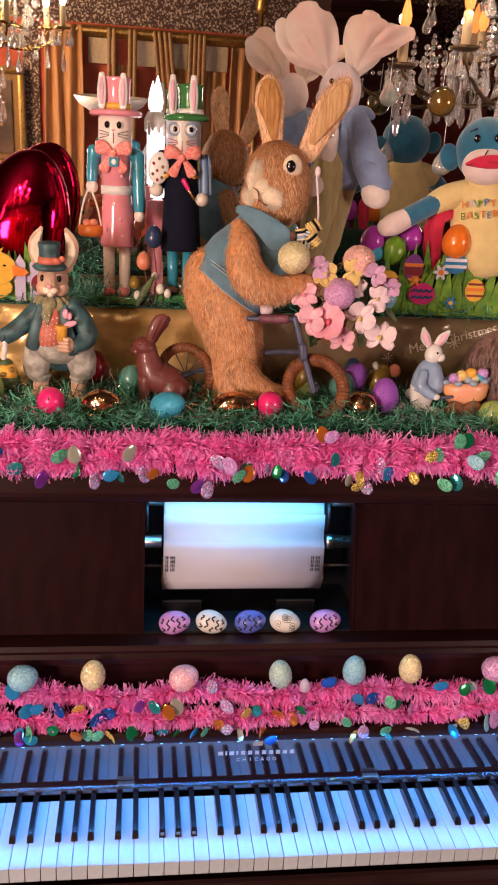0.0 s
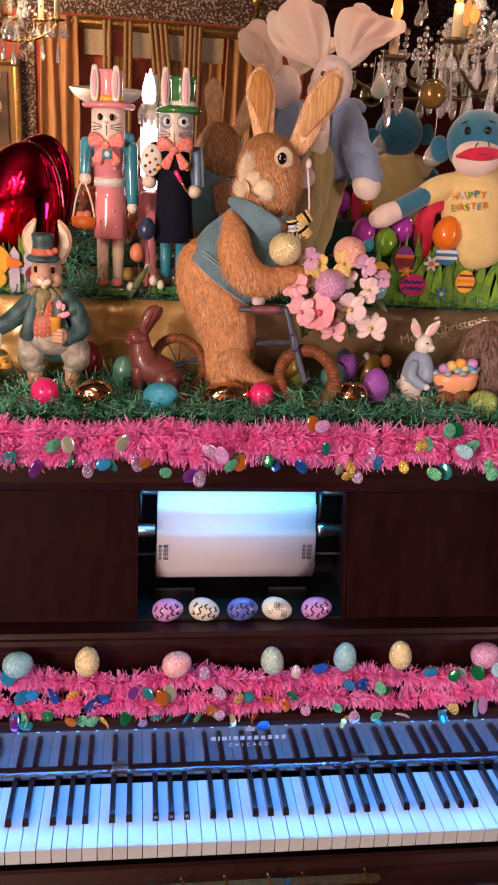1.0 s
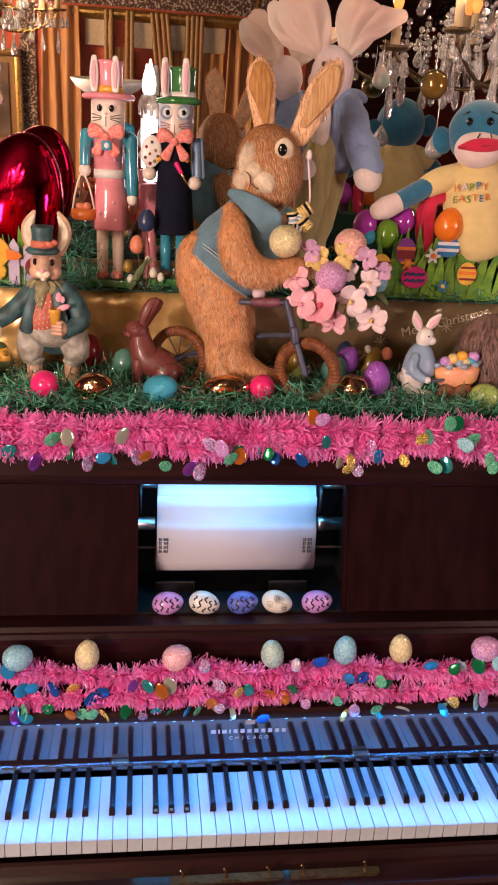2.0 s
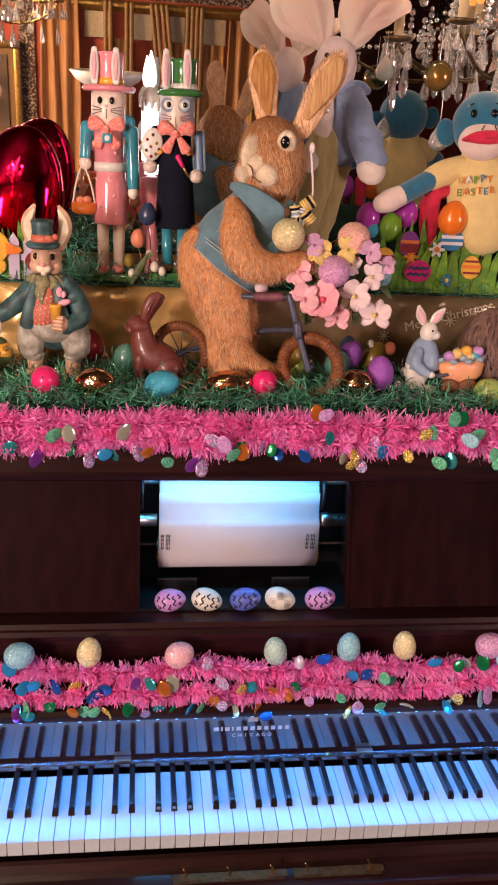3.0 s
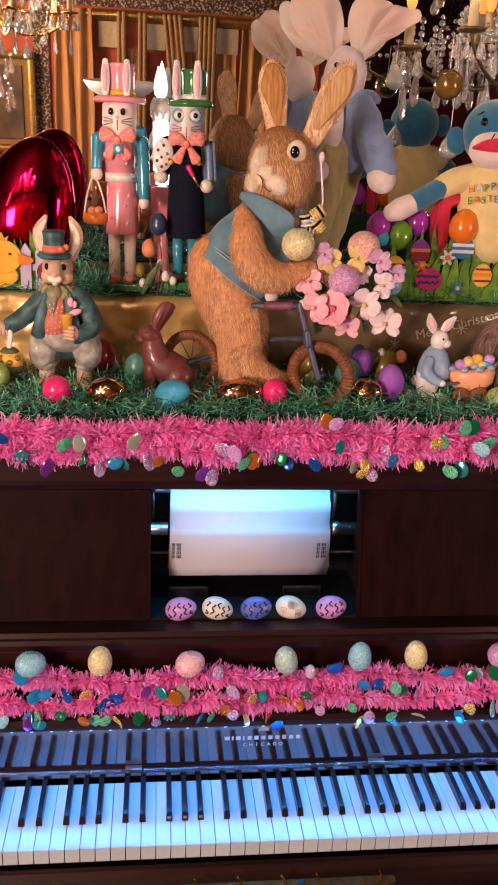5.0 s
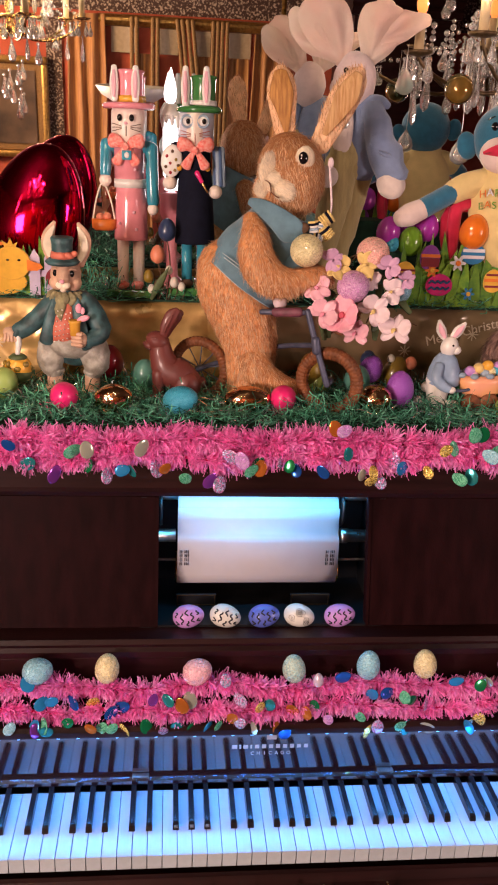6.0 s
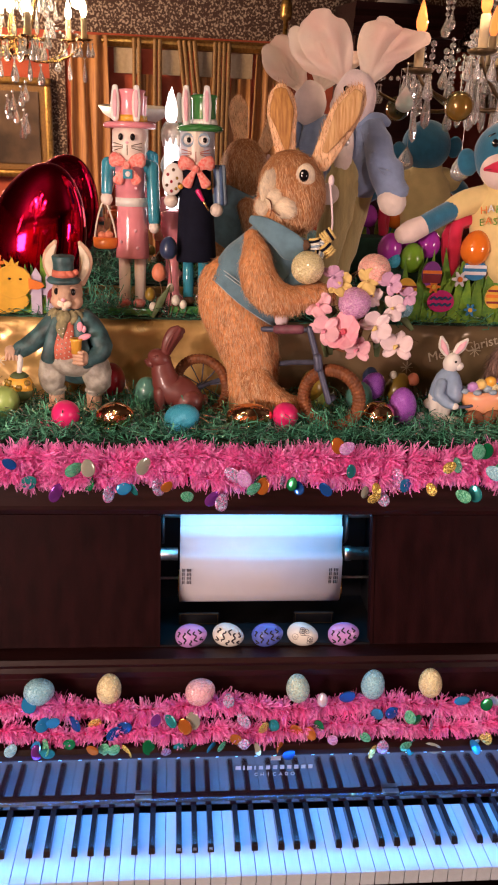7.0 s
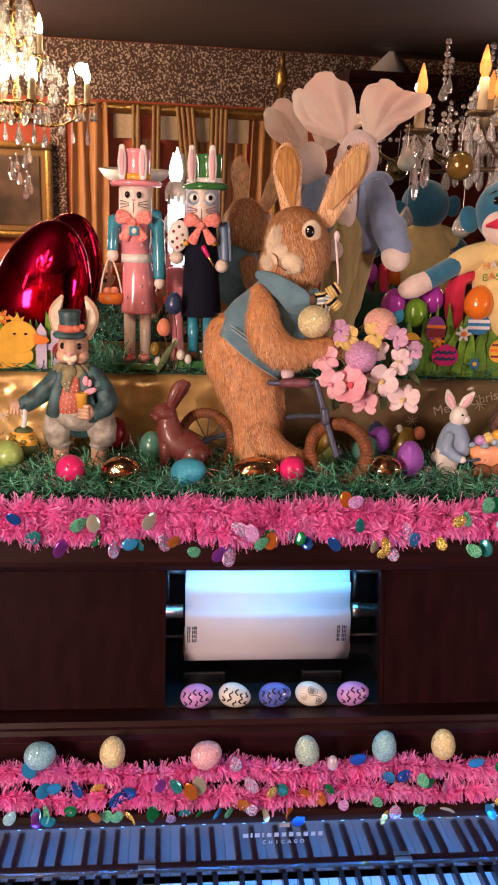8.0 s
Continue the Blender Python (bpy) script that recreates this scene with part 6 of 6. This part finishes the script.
# ---------------------------------------------------------------- felt gardens
def blade(parent, x, z0, h, lean, w, y, mt=felt_green):
    pts = [(x - w, z0), (x + w, z0), (x + w * 0.75 + lean * 0.5, z0 + h * 0.55), (x + lean, z0 + h), (x - w * 0.8 + lean * 0.4, z0 + h * 0.5)]
    part("felt_blade", B().use(mt).slab(pts, y, y + 0.003), parent)


def disc(parent, name, x, y, z, rx, rz, mt, label="", th=0.004):
    pts = [(x + rx * math.cos(a) * (1 - 0.08 * math.sin(a)), z + rz * math.sin(a)) for a in [2 * math.pi * k / 22 for k in range(22)]]
    return part(name, B().use(mt).slab(pts, y - th, y, 0.001), parent, label)


def felt_flower(parent, x, y, z, R, mt, hm):
    pts = [(x + R * (0.72 + 0.28 * math.cos(6 * a)) * math.cos(a), z + R * (0.72 + 0.28 * math.cos(6 * a)) * math.sin(a)) for a in [2 * math.pi * k / 36 for k in range(36)]]
    f = part("felt_flower", B().use(mt).slab(pts, y - 0.003, y), parent)
    disc(f, "flower_centre", x, y - 0.0035, z, R * 0.32, R * 0.32, hm, "", 0.002)


g = thing("felt_garden", None, None, "green felt grass border with flowers and decorated eggs", "felt decoration", "felt gardens")
part("felt_strip", bx(felt_green, (0.315, 0.282, 1.513), (0.60, 0.288, 1.545), 0.001), g)
rng = random.Random(31)
for k in range(34):
    x = 0.318 + 0.0082 * k
    blade(g, x, 1.515, rng.uniform(0.070, 0.140), rng.uniform(-0.012, 0.034), rng.uniform(0.010, 0.016), 0.276 + 0.0042 * (k % 3), felt_green)
e1 = disc(g, "felt_egg", 0.392, 0.272, 1.556, 0.026, 0.021, felt_magenta, "magenta egg with navy zigzags")
for k, z in enumerate((1.548, 1.560)):
    part("zigzag", B().use(felt_navy).tube([(0.372 + 0.0055 * i, 0.2665, z + 0.004 * (i % 2)) for i in range(8)], 0.0022, 6, 0.5), e1)
def striped(x, z, rx, rz, mt, bands, label):
    e = disc(g, "felt_egg", x, 0.273, z, rx, rz, mt, label)
    for bm_, dz, hh in bands:
        w = rx * math.sqrt(max(0.05, 1 - (dz / rz) ** 2)) * 0.96
        part("felt_band", B().use(bm_).box((x - w, 0.2665, z + dz - hh), (x + w, 0.2688, z + dz + hh), 0), e)
striped(0.497, 1.566, 0.019, 0.022, felt_yellow, ((felt_maroon, -0.010, 0.002), (felt_orange, 0.002, 0.003), (felt_maroon, 0.012, 0.002)), "yellow striped egg")
striped(0.370, 1.606, 0.019, 0.024, felt_purple, ((felt_maroon, -0.008, 0.008), (felt_orange, 0.004, 0.003)), "purple egg with orange beading")
striped(0.324, 1.578, 0.020, 0.020, felt_yellow, ((felt_maroon, -0.010, 0.006), (felt_maroon, 0.004, 0.002)), "yellow and maroon egg")
striped(0.452, 1.616, 0.023, 0.020, felt_blue, ((felt_white, -0.006, 0.003), (felt_white, 0.006, 0.003)), "blue egg with white scallops")
for x, z, R, mt, hm in ((0.424, 1.598, 0.016, felt_white, felt_orange), (0.375, 1.583, 0.014, felt_orange, felt_yellow), (0.450, 1.541, 0.013, felt_blue, felt_yellow), (0.527, 1.610, 0.013, petal_lilac, felt_yellow)):
    felt_flower(g, x, 0.270, z, R, mt, hm)
for x, y, z, r, mt, lab in ((0.293, 0.30, 1.650, 0.023, e_violet, "glossy violet plastic egg behind the felt grass"), (0.333, 0.325, 1.660, 0.020, e_violet, "glossy violet plastic egg behind the felt grass"), (0.370, 0.31, 1.658, 0.0225, e_violet, "glossy violet plastic egg behind the felt grass"), (0.450, 0.275, 1.656, 0.0275, e_orange, "glossy orange plastic egg before the monkey"), (0.337, 0.30, 1.632, 0.024, e_green, "glossy green plastic egg in felt grass"), (0.536, 0.30, 1.634, 0.022, e_green, "glossy green plastic egg in felt grass"), (0.300, 0.29, 1.628, 0.013, e_blue, "small blue egg in felt grass")):
    egg(spot(x, y, z), r, r * 1.2, mt, lab, (8, 6, 0), group="plastic eggs in the felt grass")
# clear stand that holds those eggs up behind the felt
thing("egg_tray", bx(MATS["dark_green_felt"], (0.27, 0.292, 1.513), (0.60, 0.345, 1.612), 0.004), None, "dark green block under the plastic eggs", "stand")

g = thing("felt_garden", None, None, "green felt grass with a yellow duckling and picket fence", "felt decoration", "felt gardens")
part("felt_strip", bx(felt_green, (-0.60, 0.288, 1.513), (-0.30, 0.294, 1.535), 0.001), g)
for k in range(30):
    blade(g, -0.58 + 0.0095 * k, 1.515, rng.uniform(0.06, 0.12), rng.uniform(-0.026, 0.024), rng.uniform(0.009, 0.014), 0.284 + 0.004 * (k % 3))
dk = part("duckling", B().use(felt_yellow).slab([(-0.402 + 0.034 * math.cos(a), 1.572 + 0.030 * math.sin(a)) for a in [2 * math.pi * k / 24 for k in range(24)]], 0.272, 0.278, 0.001), g, "yellow felt duckling")
part("duck_body", B().use(felt_yellow).slab([(-0.425 + 0.05 * math.cos(a), 1.538 + 0.024 * math.sin(a)) for a in [2 * math.pi * k / 24 for k in range(24)]], 0.273, 0.277, 0.001), dk)
part("beak", B().use(felt_orange).slab([(-0.374, 1.580), (-0.350, 1.572), (-0.346, 1.566), (-0.356, 1.560), (-0.374, 1.560)], 0.2695, 0.275), dk)
part("tuft", B().use(felt_yellow).slab([(-0.412, 1.598), (-0.418, 1.612), (-0.408, 1.606), (-0.402, 1.616), (-0.398, 1.605), (-0.390, 1.610), (-0.394, 1.598)], 0.273, 0.277), dk)
for x in (-0.408, -0.388):
    part("eye", B().use(gloss_black).ball((x, 0.271, 1.578), (0.003, 0.0015, 0.002), seg=8, rings=5), dk)
for x in (-0.362, -0.335):
    part("picket", B().use(felt_lilac).slab([(x - 0.0095, 1.514), (x + 0.0095, 1.514), (x + 0.0095, 1.582), (x, 1.598), (x - 0.0095, 1.582)], 0.279, 0.283), g)
part("fence_rail", B().use(felt_lilac).box((-0.375, 0.2835, 1.548), (-0.31, 0.286, 1.560), 0), g)
felt_flower(g, -0.430, 0.278, 1.606, 0.016, felt_orange, felt_yellow)
disc(g, "felt_egg", -0.328, 0.277, 1.548, 0.014, 0.016, felt_maroon, "maroon felt egg")

# ---------------------------------------------------------------- garlands
def garland(name, path, R, count, seed, label, charms, clip=0.0):
    """Tinsel: short bright strips bristling round a cord, with flat glitter egg charms hanging from it."""
    rng = random.Random(seed)
    gl = thing(name, None, None, label, "garland", "tinsel garlands")
    P = [Vector(p) for p in path]
    def at(u):
        f = u * (len(P) - 1)
        i = min(int(f), len(P) - 2)
        return P[i].lerp(P[i + 1], f - i)
    b = B().use(pink_tinsel)
    vs, fs = [], []
    tufts = [(rng.uniform(0.72, 1.12), rng.gauss(0, 0.35), rng.gauss(0, 0.5)) for _ in range(int(90 * (P[-1] - P[0]).length))]
    for _ in range(count):
        u = rng.random()
        c = at(u)
        size, slant, swirl = tufts[min(int(u * len(tufts)), len(tufts) - 1)]
        ang = rng.choice((1.57, -1.57, 3.14)) + swirl + rng.gauss(0, 0.62)
        d = Vector((slant + rng.gauss(0, 0.25), math.cos(ang), math.sin(ang)))
        if d.y > 0.5:
            d.y = -d.y * 0.5
        d.normalize()
        ln = R * rng.uniform(0.70, 1.08) * size
        w = rng.uniform(0.0006, 0.0014)
        s = d.cross(Vector((rng.gauss(0, 1), rng.gauss(0, 1), rng.gauss(0, 1)))).normalized() * w
        bend = Vector((rng.gauss(0, 0.35), rng.gauss(0, 0.2), rng.gauss(0, 0.25) - 0.20)) * ln * 0.5
        o = len(vs)
        for t in (0.05, 0.45, 0.78, 1.0):
            q = c + d * ln * t + bend * t * t
            vs += [q - s, q + s]
        fs += [(o + 2 * i, o + 2 * i + 1, o + 2 * i + 3, o + 2 * i + 2) for i in range(3)]
    b.add(vs, fs, False)
    part("tinsel", b, gl, "shiny pink tinsel strips", kind="stuff")
    part("cord", B().use(felt_magenta).tube([tuple(p) for p in P], 0.0035, 6), gl)
    for k in range(charms):
        u = (k + rng.uniform(0.15, 0.85)) / charms
        c = at(u)
        mt = rng.choice(CHARMS)
        r = rng.uniform(0.0085, 0.0128)
        dz = rng.choice((-1, -1, -1, -0.7, -0.3, 0.8)) * R * rng.uniform(0.7, 1.3)
        e = B().use(mt).ball((0, 0, 0), (r, 0.0016, r * 1.28), (0, 0, 0), 16, 10, 0.12)
        o = part("egg_charm", e, gl, "flat glittered egg charm", m=pose(c.x, c.y - R * rng.uniform(0.75, 1.05), c.z + dz, rng.uniform(-25, 25), rng.uniform(-60, 60), rng.uniform(-45, 45)))
        if rng.random() < 0.45:      # a second charm on the same thread
            e = B().use(rng.choice(CHARMS)).ball((0, 0, 0), (r * 0.95, 0.0016, r * 1.2), (0, 0, 0), 16, 10, 0.12)
            part("egg_charm", e, gl, "flat glittered egg charm", m=pose(c.x + rng.choice((-1, 1)) * r * rng.uniform(1.1, 1.9), c.y - R * 1.08 - 0.004, c.z + dz + rng.uniform(-0.008, 0.010), rng.uniform(-25, 25), rng.uniform(-70, 70), rng.uniform(-45, 45)))
    return gl


def wavy(x0, x1, y, z, a, n, ph, dz=0.0):
    return [(x0 + (x1 - x0) * i / n, y + 0.004 * math.sin(i * 1.3 + ph), z + dz * i / n + a * math.sin(i * 0.9 + ph)) for i in range(n + 1)]


garland("tinsel_garland", wavy(-0.62, 0.78, -0.022, 1.334, 0.004, 40, 0.4, 0.006), 0.0310, 24000, 5, "thick pink tinsel garland along the lid edge", 10)
garland("tinsel_garland", wavy(-0.62, 0.78, -0.036, 1.312, 0.006, 40, 2.0, 0.006), 0.0235, 16000, 8, "pink tinsel strand hung with egg charms below the lid", 40)
garland("tinsel_garland", wavy(-0.62, 0.78, -0.082, 0.921, 0.007, 34, 1.4, -0.010), 0.0235, 16000, 6, "pink tinsel garland pinned to the piano front", 34)
garland("tinsel_garland", wavy(-0.62, -0.22, -0.094, 0.882, 0.008, 12, 2.2) + wavy(-0.20, -0.05, -0.094, 0.876, 0.004, 6, 0.2) + wavy(-0.03, 0.78, -0.094, 0.882, 0.008, 20, 2.9, -0.006), 0.0215, 14000, 7, "pink tinsel garland lying on the piano shelf", 36)
for x, z, r, h, mt, tilt, lab in ((-0.325, 0.957, 0.0225, 0.0255, g_blue, (0, 70, 0), "pale blue sugared egg set in the garland"), (-0.212, 0.961, 0.0205, 0.0265, g_yellow, (0, 4, 0), "cream yellow sugared egg set in the garland"), (-0.062, 0.952, 0.0225, 0.0255, g_pink, (0, 60, 0), "pink sugared egg set in the garland"),
                                (0.101, 0.956, 0.0200, 0.0255, g_aqua, (0, -8, 0), "pale aqua sugared egg set in the garland"), (0.229, 0.961, 0.0200, 0.0265, g_blue, (0, 4, 0), "sky blue sugared egg set in the garland"), (0.328, 0.962, 0.0200, 0.0265, g_yellow, (0, -4, 0), "pale yellow sugared egg set in the garland"), (0.484, 0.958, 0.0230, 0.0260, g_orchid, (0, 60, 0), "lilac sugared egg set in the garland")):
    egg(spot(x, -0.092, z), r, h, mt, lab, tilt, wob=0.015, group="sugared eggs of the garland")
egg(spot(0.142, -0.104, 0.940), 0.009, 0.013, mat("pearl_egg", (0.72, 0.62, 0.78), 0.08, 0.4), "small pearly egg in the garland")

# ---------------------------------------------------------------- crystal lights
def drop(b, x, y, z, r, h, mt=crystal, beads=0):
    """A cut drop with its bead, and a string of further beads above it, turned in one piece."""
    prof = []
    for j in range(beads, 0, -1):
        q, c = (0.0075, 0.0052)[j % 2], r * 0.9 + 0.013 * j - 0.006
        prof += [(q * 0.15, c + q), (q * 0.8, c + q * 0.6), (q, c), (q * 0.8, c - q * 0.6), (q * 0.15, c - q * 0.95)]
    prof += [(r * 0.08, r * 0.9), (r * 0.42, r * 0.62), (r * 0.42, r * 0.30), (r * 0.12, 0), (r * 0.3, -h * 0.2), (r * 0.75, -h * 0.5), (r, -h * 0.72), (r * 0.75, -h * 0.92), (r * 0.12, -h)]
    b.use(mt).lathe(prof, (x, y, z), 8, 0.6, smooth=False)


def bead_chain(b, p, q, n, r, sag=0.0):
    P, Q = Vector(p), Vector(q)
    for i in range(n + 1):
        t = i / n
        c = P.lerp(Q, t)
        c.z -= sag * 4 * t * (1 - t)
        b.use(crystal).ball(tuple(c), r, seg=8, rings=5)


def light_fixture(name, m, tips, label, category, bulb, metal, R0, top):
    """Stem with a ring of arms; tips are (x, y, z) of the drip pans."""
    f = thing(name, None, m, label, category)
    part("stem", B().use(metal).lathe([(0.006, -0.02), (0.018, 0.0), (0.010, 0.03), (0.015, 0.06), (0.007, 0.10), (0.014, 0.15), (0.006, 0.19), (0.006, top - 0.06), (0.012, top - 0.04), (0.004, top)], seg=14), f)
    part("ring", B().use(metal).tube([(R0 * math.cos(a), R0 * math.sin(a), 0.03) for a in [2 * math.pi * k / 24 for k in range(25)]], 0.006, 8, caps=False), f)
    for k, (x, y, z) in enumerate(tips):
        arm = part("arm", B().use(metal).tube([(x * t, y * t, z * t * t + dz) for t, dz in ((0.08, 0.0), (0.35, -0.035), (0.65, -0.04), (0.92, -0.02), (1.0, 0.0))], [0.0045, 0.0045, 0.004, 0.0035, 0.0035], 8), f)
        part("drip_pan", B().use(metal).lathe([(0.004, -0.002), (0.024, 0.002), (0.028, 0.008), (0.023, 0.008), (0.004, 0.003)], (x, y, z), 18), arm)
        part("candle", B().use(candle_m).lathe([(0.0090, 0.004), (0.0090, 0.066), (0.007, 0.068)], (x, y, z), 14), arm, "ivory candle sleeve")
        part("bulb", B().use(bulb).lathe([(0.005, 0.068), (0.0095, 0.078), (0.0105, 0.088), (0.006, 0.108), (0.001, 0.124)], (x, y, z), 14), arm, "glowing flame bulb")
        for j in range(6):
            q = 2 * math.pi * j / 6
            d = B()
            drop(d, x + 0.025 * math.cos(q), y + 0.025 * math.sin(q), z - 0.010, 0.0075, 0.036)
            part("crystal_drop", d, arm)
        d = B()
        drop(d, x, y, z - 0.05, 0.0075, 0.070)
        part("crystal_drop", d, arm)
        d = B()
        bead_chain(d, (x * 0.06, y * 0.06, top - 0.08), (x * 0.95, y * 0.95, z + 0.012), 16, 0.005, 0.05)
        part("bead_chain", d, arm, "chain of crystal beads", kind="stuff")
        a = math.atan2(y, x)
        for j in range(3):
            q = a + (j - 1) * 0.4
            d = B()
            drop(d, R0 * math.cos(q), R0 * math.sin(q), 0.018, 0.009, 0.05)
            part("crystal_drop", d, f)
            d = B()
            drop(d, R0 * 0.6 * math.cos(q), R0 * 0.6 * math.sin(q), top - 0.12, 0.010, 0.06)
            part("crystal_drop", d, f)
    d = B()
    drop(d, 0, 0, -0.03, 0.014, 0.07)
    part("crystal_drop", d, f, "large crystal drop")
    return f


ch = light_fixture("chandelier", pose(-0.571, -0.62, 2.0), [(0.225 * math.cos(a), 0.225 * math.sin(a), 0.03) for a in (0.2, 1.25, 2.3, 3.34, 4.39, 5.5)] + [(0.12 * math.cos(a), 0.12 * math.sin(a), 0.16) for a in (0.8, 2.9, 5.0)], "gilt chandelier hung with cut crystal and lit bulbs", "chandelier", white_glow, brass, 0.095, 0.42)
d = B()
rng = random.Random(23)
for k in range(70):
    a, r = rng.uniform(0, 6.283), rng.uniform(0.03, 0.15)
    drop(d, r * math.cos(a), r * math.sin(a), 0.36 - r * 2.1 + rng.uniform(-0.10, 0.10), rng.uniform(0.008, 0.013), rng.uniform(0.035, 0.06))
for k in range(9):
    drop(d, 0.03 * math.cos(k * 0.9), 0.03 * math.sin(k * 0.9), -0.10 - 0.014 * k, 0.012, 0.055)
part("crystal_fringe", d, ch, "dense fringe of crystal drops", kind="stuff")
for k in range(5):
    a = k * 1.257 + 0.3
    part("scroll", B().use(brass).tube([(0.02 * math.cos(a), 0.02 * math.sin(a), 0.20), (0.07 * math.cos(a), 0.07 * math.sin(a), 0.27), (0.05 * math.cos(a), 0.05 * math.sin(a), 0.35), (0.09 * math.cos(a), 0.09 * math.sin(a), 0.40), (0.115 * math.cos(a), 0.115 * math.sin(a), 0.36)], 0.006, 8), ch, "gilt scroll arm")
    part("bulb", B().use(white_glow).lathe([(0.004, 0.0), (0.011, 0.02), (0.006, 0.045), (0.001, 0.06)], (0.065 * math.cos(a), 0.065 * math.sin(a), 0.10), 12), ch, "glowing flame bulb")
part("rod", B().use(brass).tube([(0, 0, 0.40), (0, 0, CEIL - 2.0)], 0.006, 8), ch)
cd = light_fixture("chandelier", pose(0.600, 0.430, 1.94), [(-0.268, -0.075, 0.02), (-0.156, -0.090, 0.055), (0.0, -0.11, 0.06), (0.16, 0.02, 0.03), (-0.06, 0.09, 0.05)], "dark bronze chandelier dripping with cut crystal pendants", "chandelier", flame_glow, dark_brass, 0.05, 0.26)
part("rod", B().use(dark_brass).tube([(0, 0, 0.24), (0, 0, CEIL - 1.94)], 0.004, 8), cd)
# curtain of pendant strings round the column
rng = random.Random(17)
for k in range(24):
    a, r = math.pi + rng.uniform(-0.3, math.pi + 0.3), rng.uniform(0.06, 0.175)
    x, y, z = r * math.cos(a), r * math.sin(a) * 0.75, rng.uniform(-0.02, 0.20)
    d = B()
    n_beads = rng.randint(2, 6)
    drop(d, x, y, z - 0.004, rng.uniform(0.009, 0.014), rng.uniform(0.035, 0.095), crystal, n_beads)
    part("crystal_pendant", d, cd)
# loose hanging ornaments
def hung(x, y, z, r, h, mt, top, label, name="glass_drop", round_=False):
    b = B().use(mt)
    if round_:
        b.ball((0, 0, 0), r, seg=28, rings=18)
    else:
        b.lathe([(r * 0.1, h), (r * 0.35, h * 0.78), (r * 0.8, h * 0.4), (r, 0.0), (r * 0.85, -h * 0.28), (r * 0.4, -h * 0.45), (r * 0.05, -h * 0.5)], seg=24)
    o = thing(name, b, pose(x, y, z), label, "ornament", "hanging glass ornaments")
    part("wire", B().use(silver).tube([(0, 0, h * 0.9), (0.001, 0, top - z)], 0.0006, 5), o)
hung(0.306, 0.33, 1.905, 0.0175, 0.030, opal_glass, 1.975, "milky opal glass drop hanging on a wire")
hung(0.408, 0.33, 1.905, 0.0270, 0.027, amber_glass, 1.99, "amber and green glass ball hanging on a wire", "glass_ball", True)
hung(0.432, 0.36, 1.790, 0.0190, 0.034, crystal, 1.99, "clear glass teardrop hanging before the mirror")
# white bowl lamp of the room, seen by its reflection
tl = thing("floor_lamp", None, pose(-0.198, -1.75, 0), "tall floor lamp with a white glass bowl", "floor lamp")
part("pole", B().use(brass).lathe([(0.14, 0), (0.14, 0.02), (0.02, 0.04), (0.012, 0.1), (0.012, 1.716)], seg=16), tl)
part("bowl", B().use(white_paint).lathe([(0.02, 1.721), (0.08, 1.731), (0.14, 1.766), (0.165, 1.799), (0.160, 1.803), (0.13, 1.771), (0.02, 1.736)], seg=32), tl, "white glass bowl")
# joint k lies at x = k * WK; the E/F and B/C joints have no black key
for k in range(-26, 30):
    part("white_key", wm, pi, m=pose(k * WK + WK / 2, 0, 0))
BLACKS = {1: -0.002, 2: 0.002, 4: -0.002, 5: 0.0, 6: 0.002}
for k in range(-25, 30):
    d = (k + 1) % 7      # scale degree on the left of the joint
    if d in BLACKS:
        part("black_key", bmw if -5 < k < -1 else bmh, pi, "worn black key" if -5 < k < -1 else "", m=pose(k * WK + BLACKS[d], 0, 0))
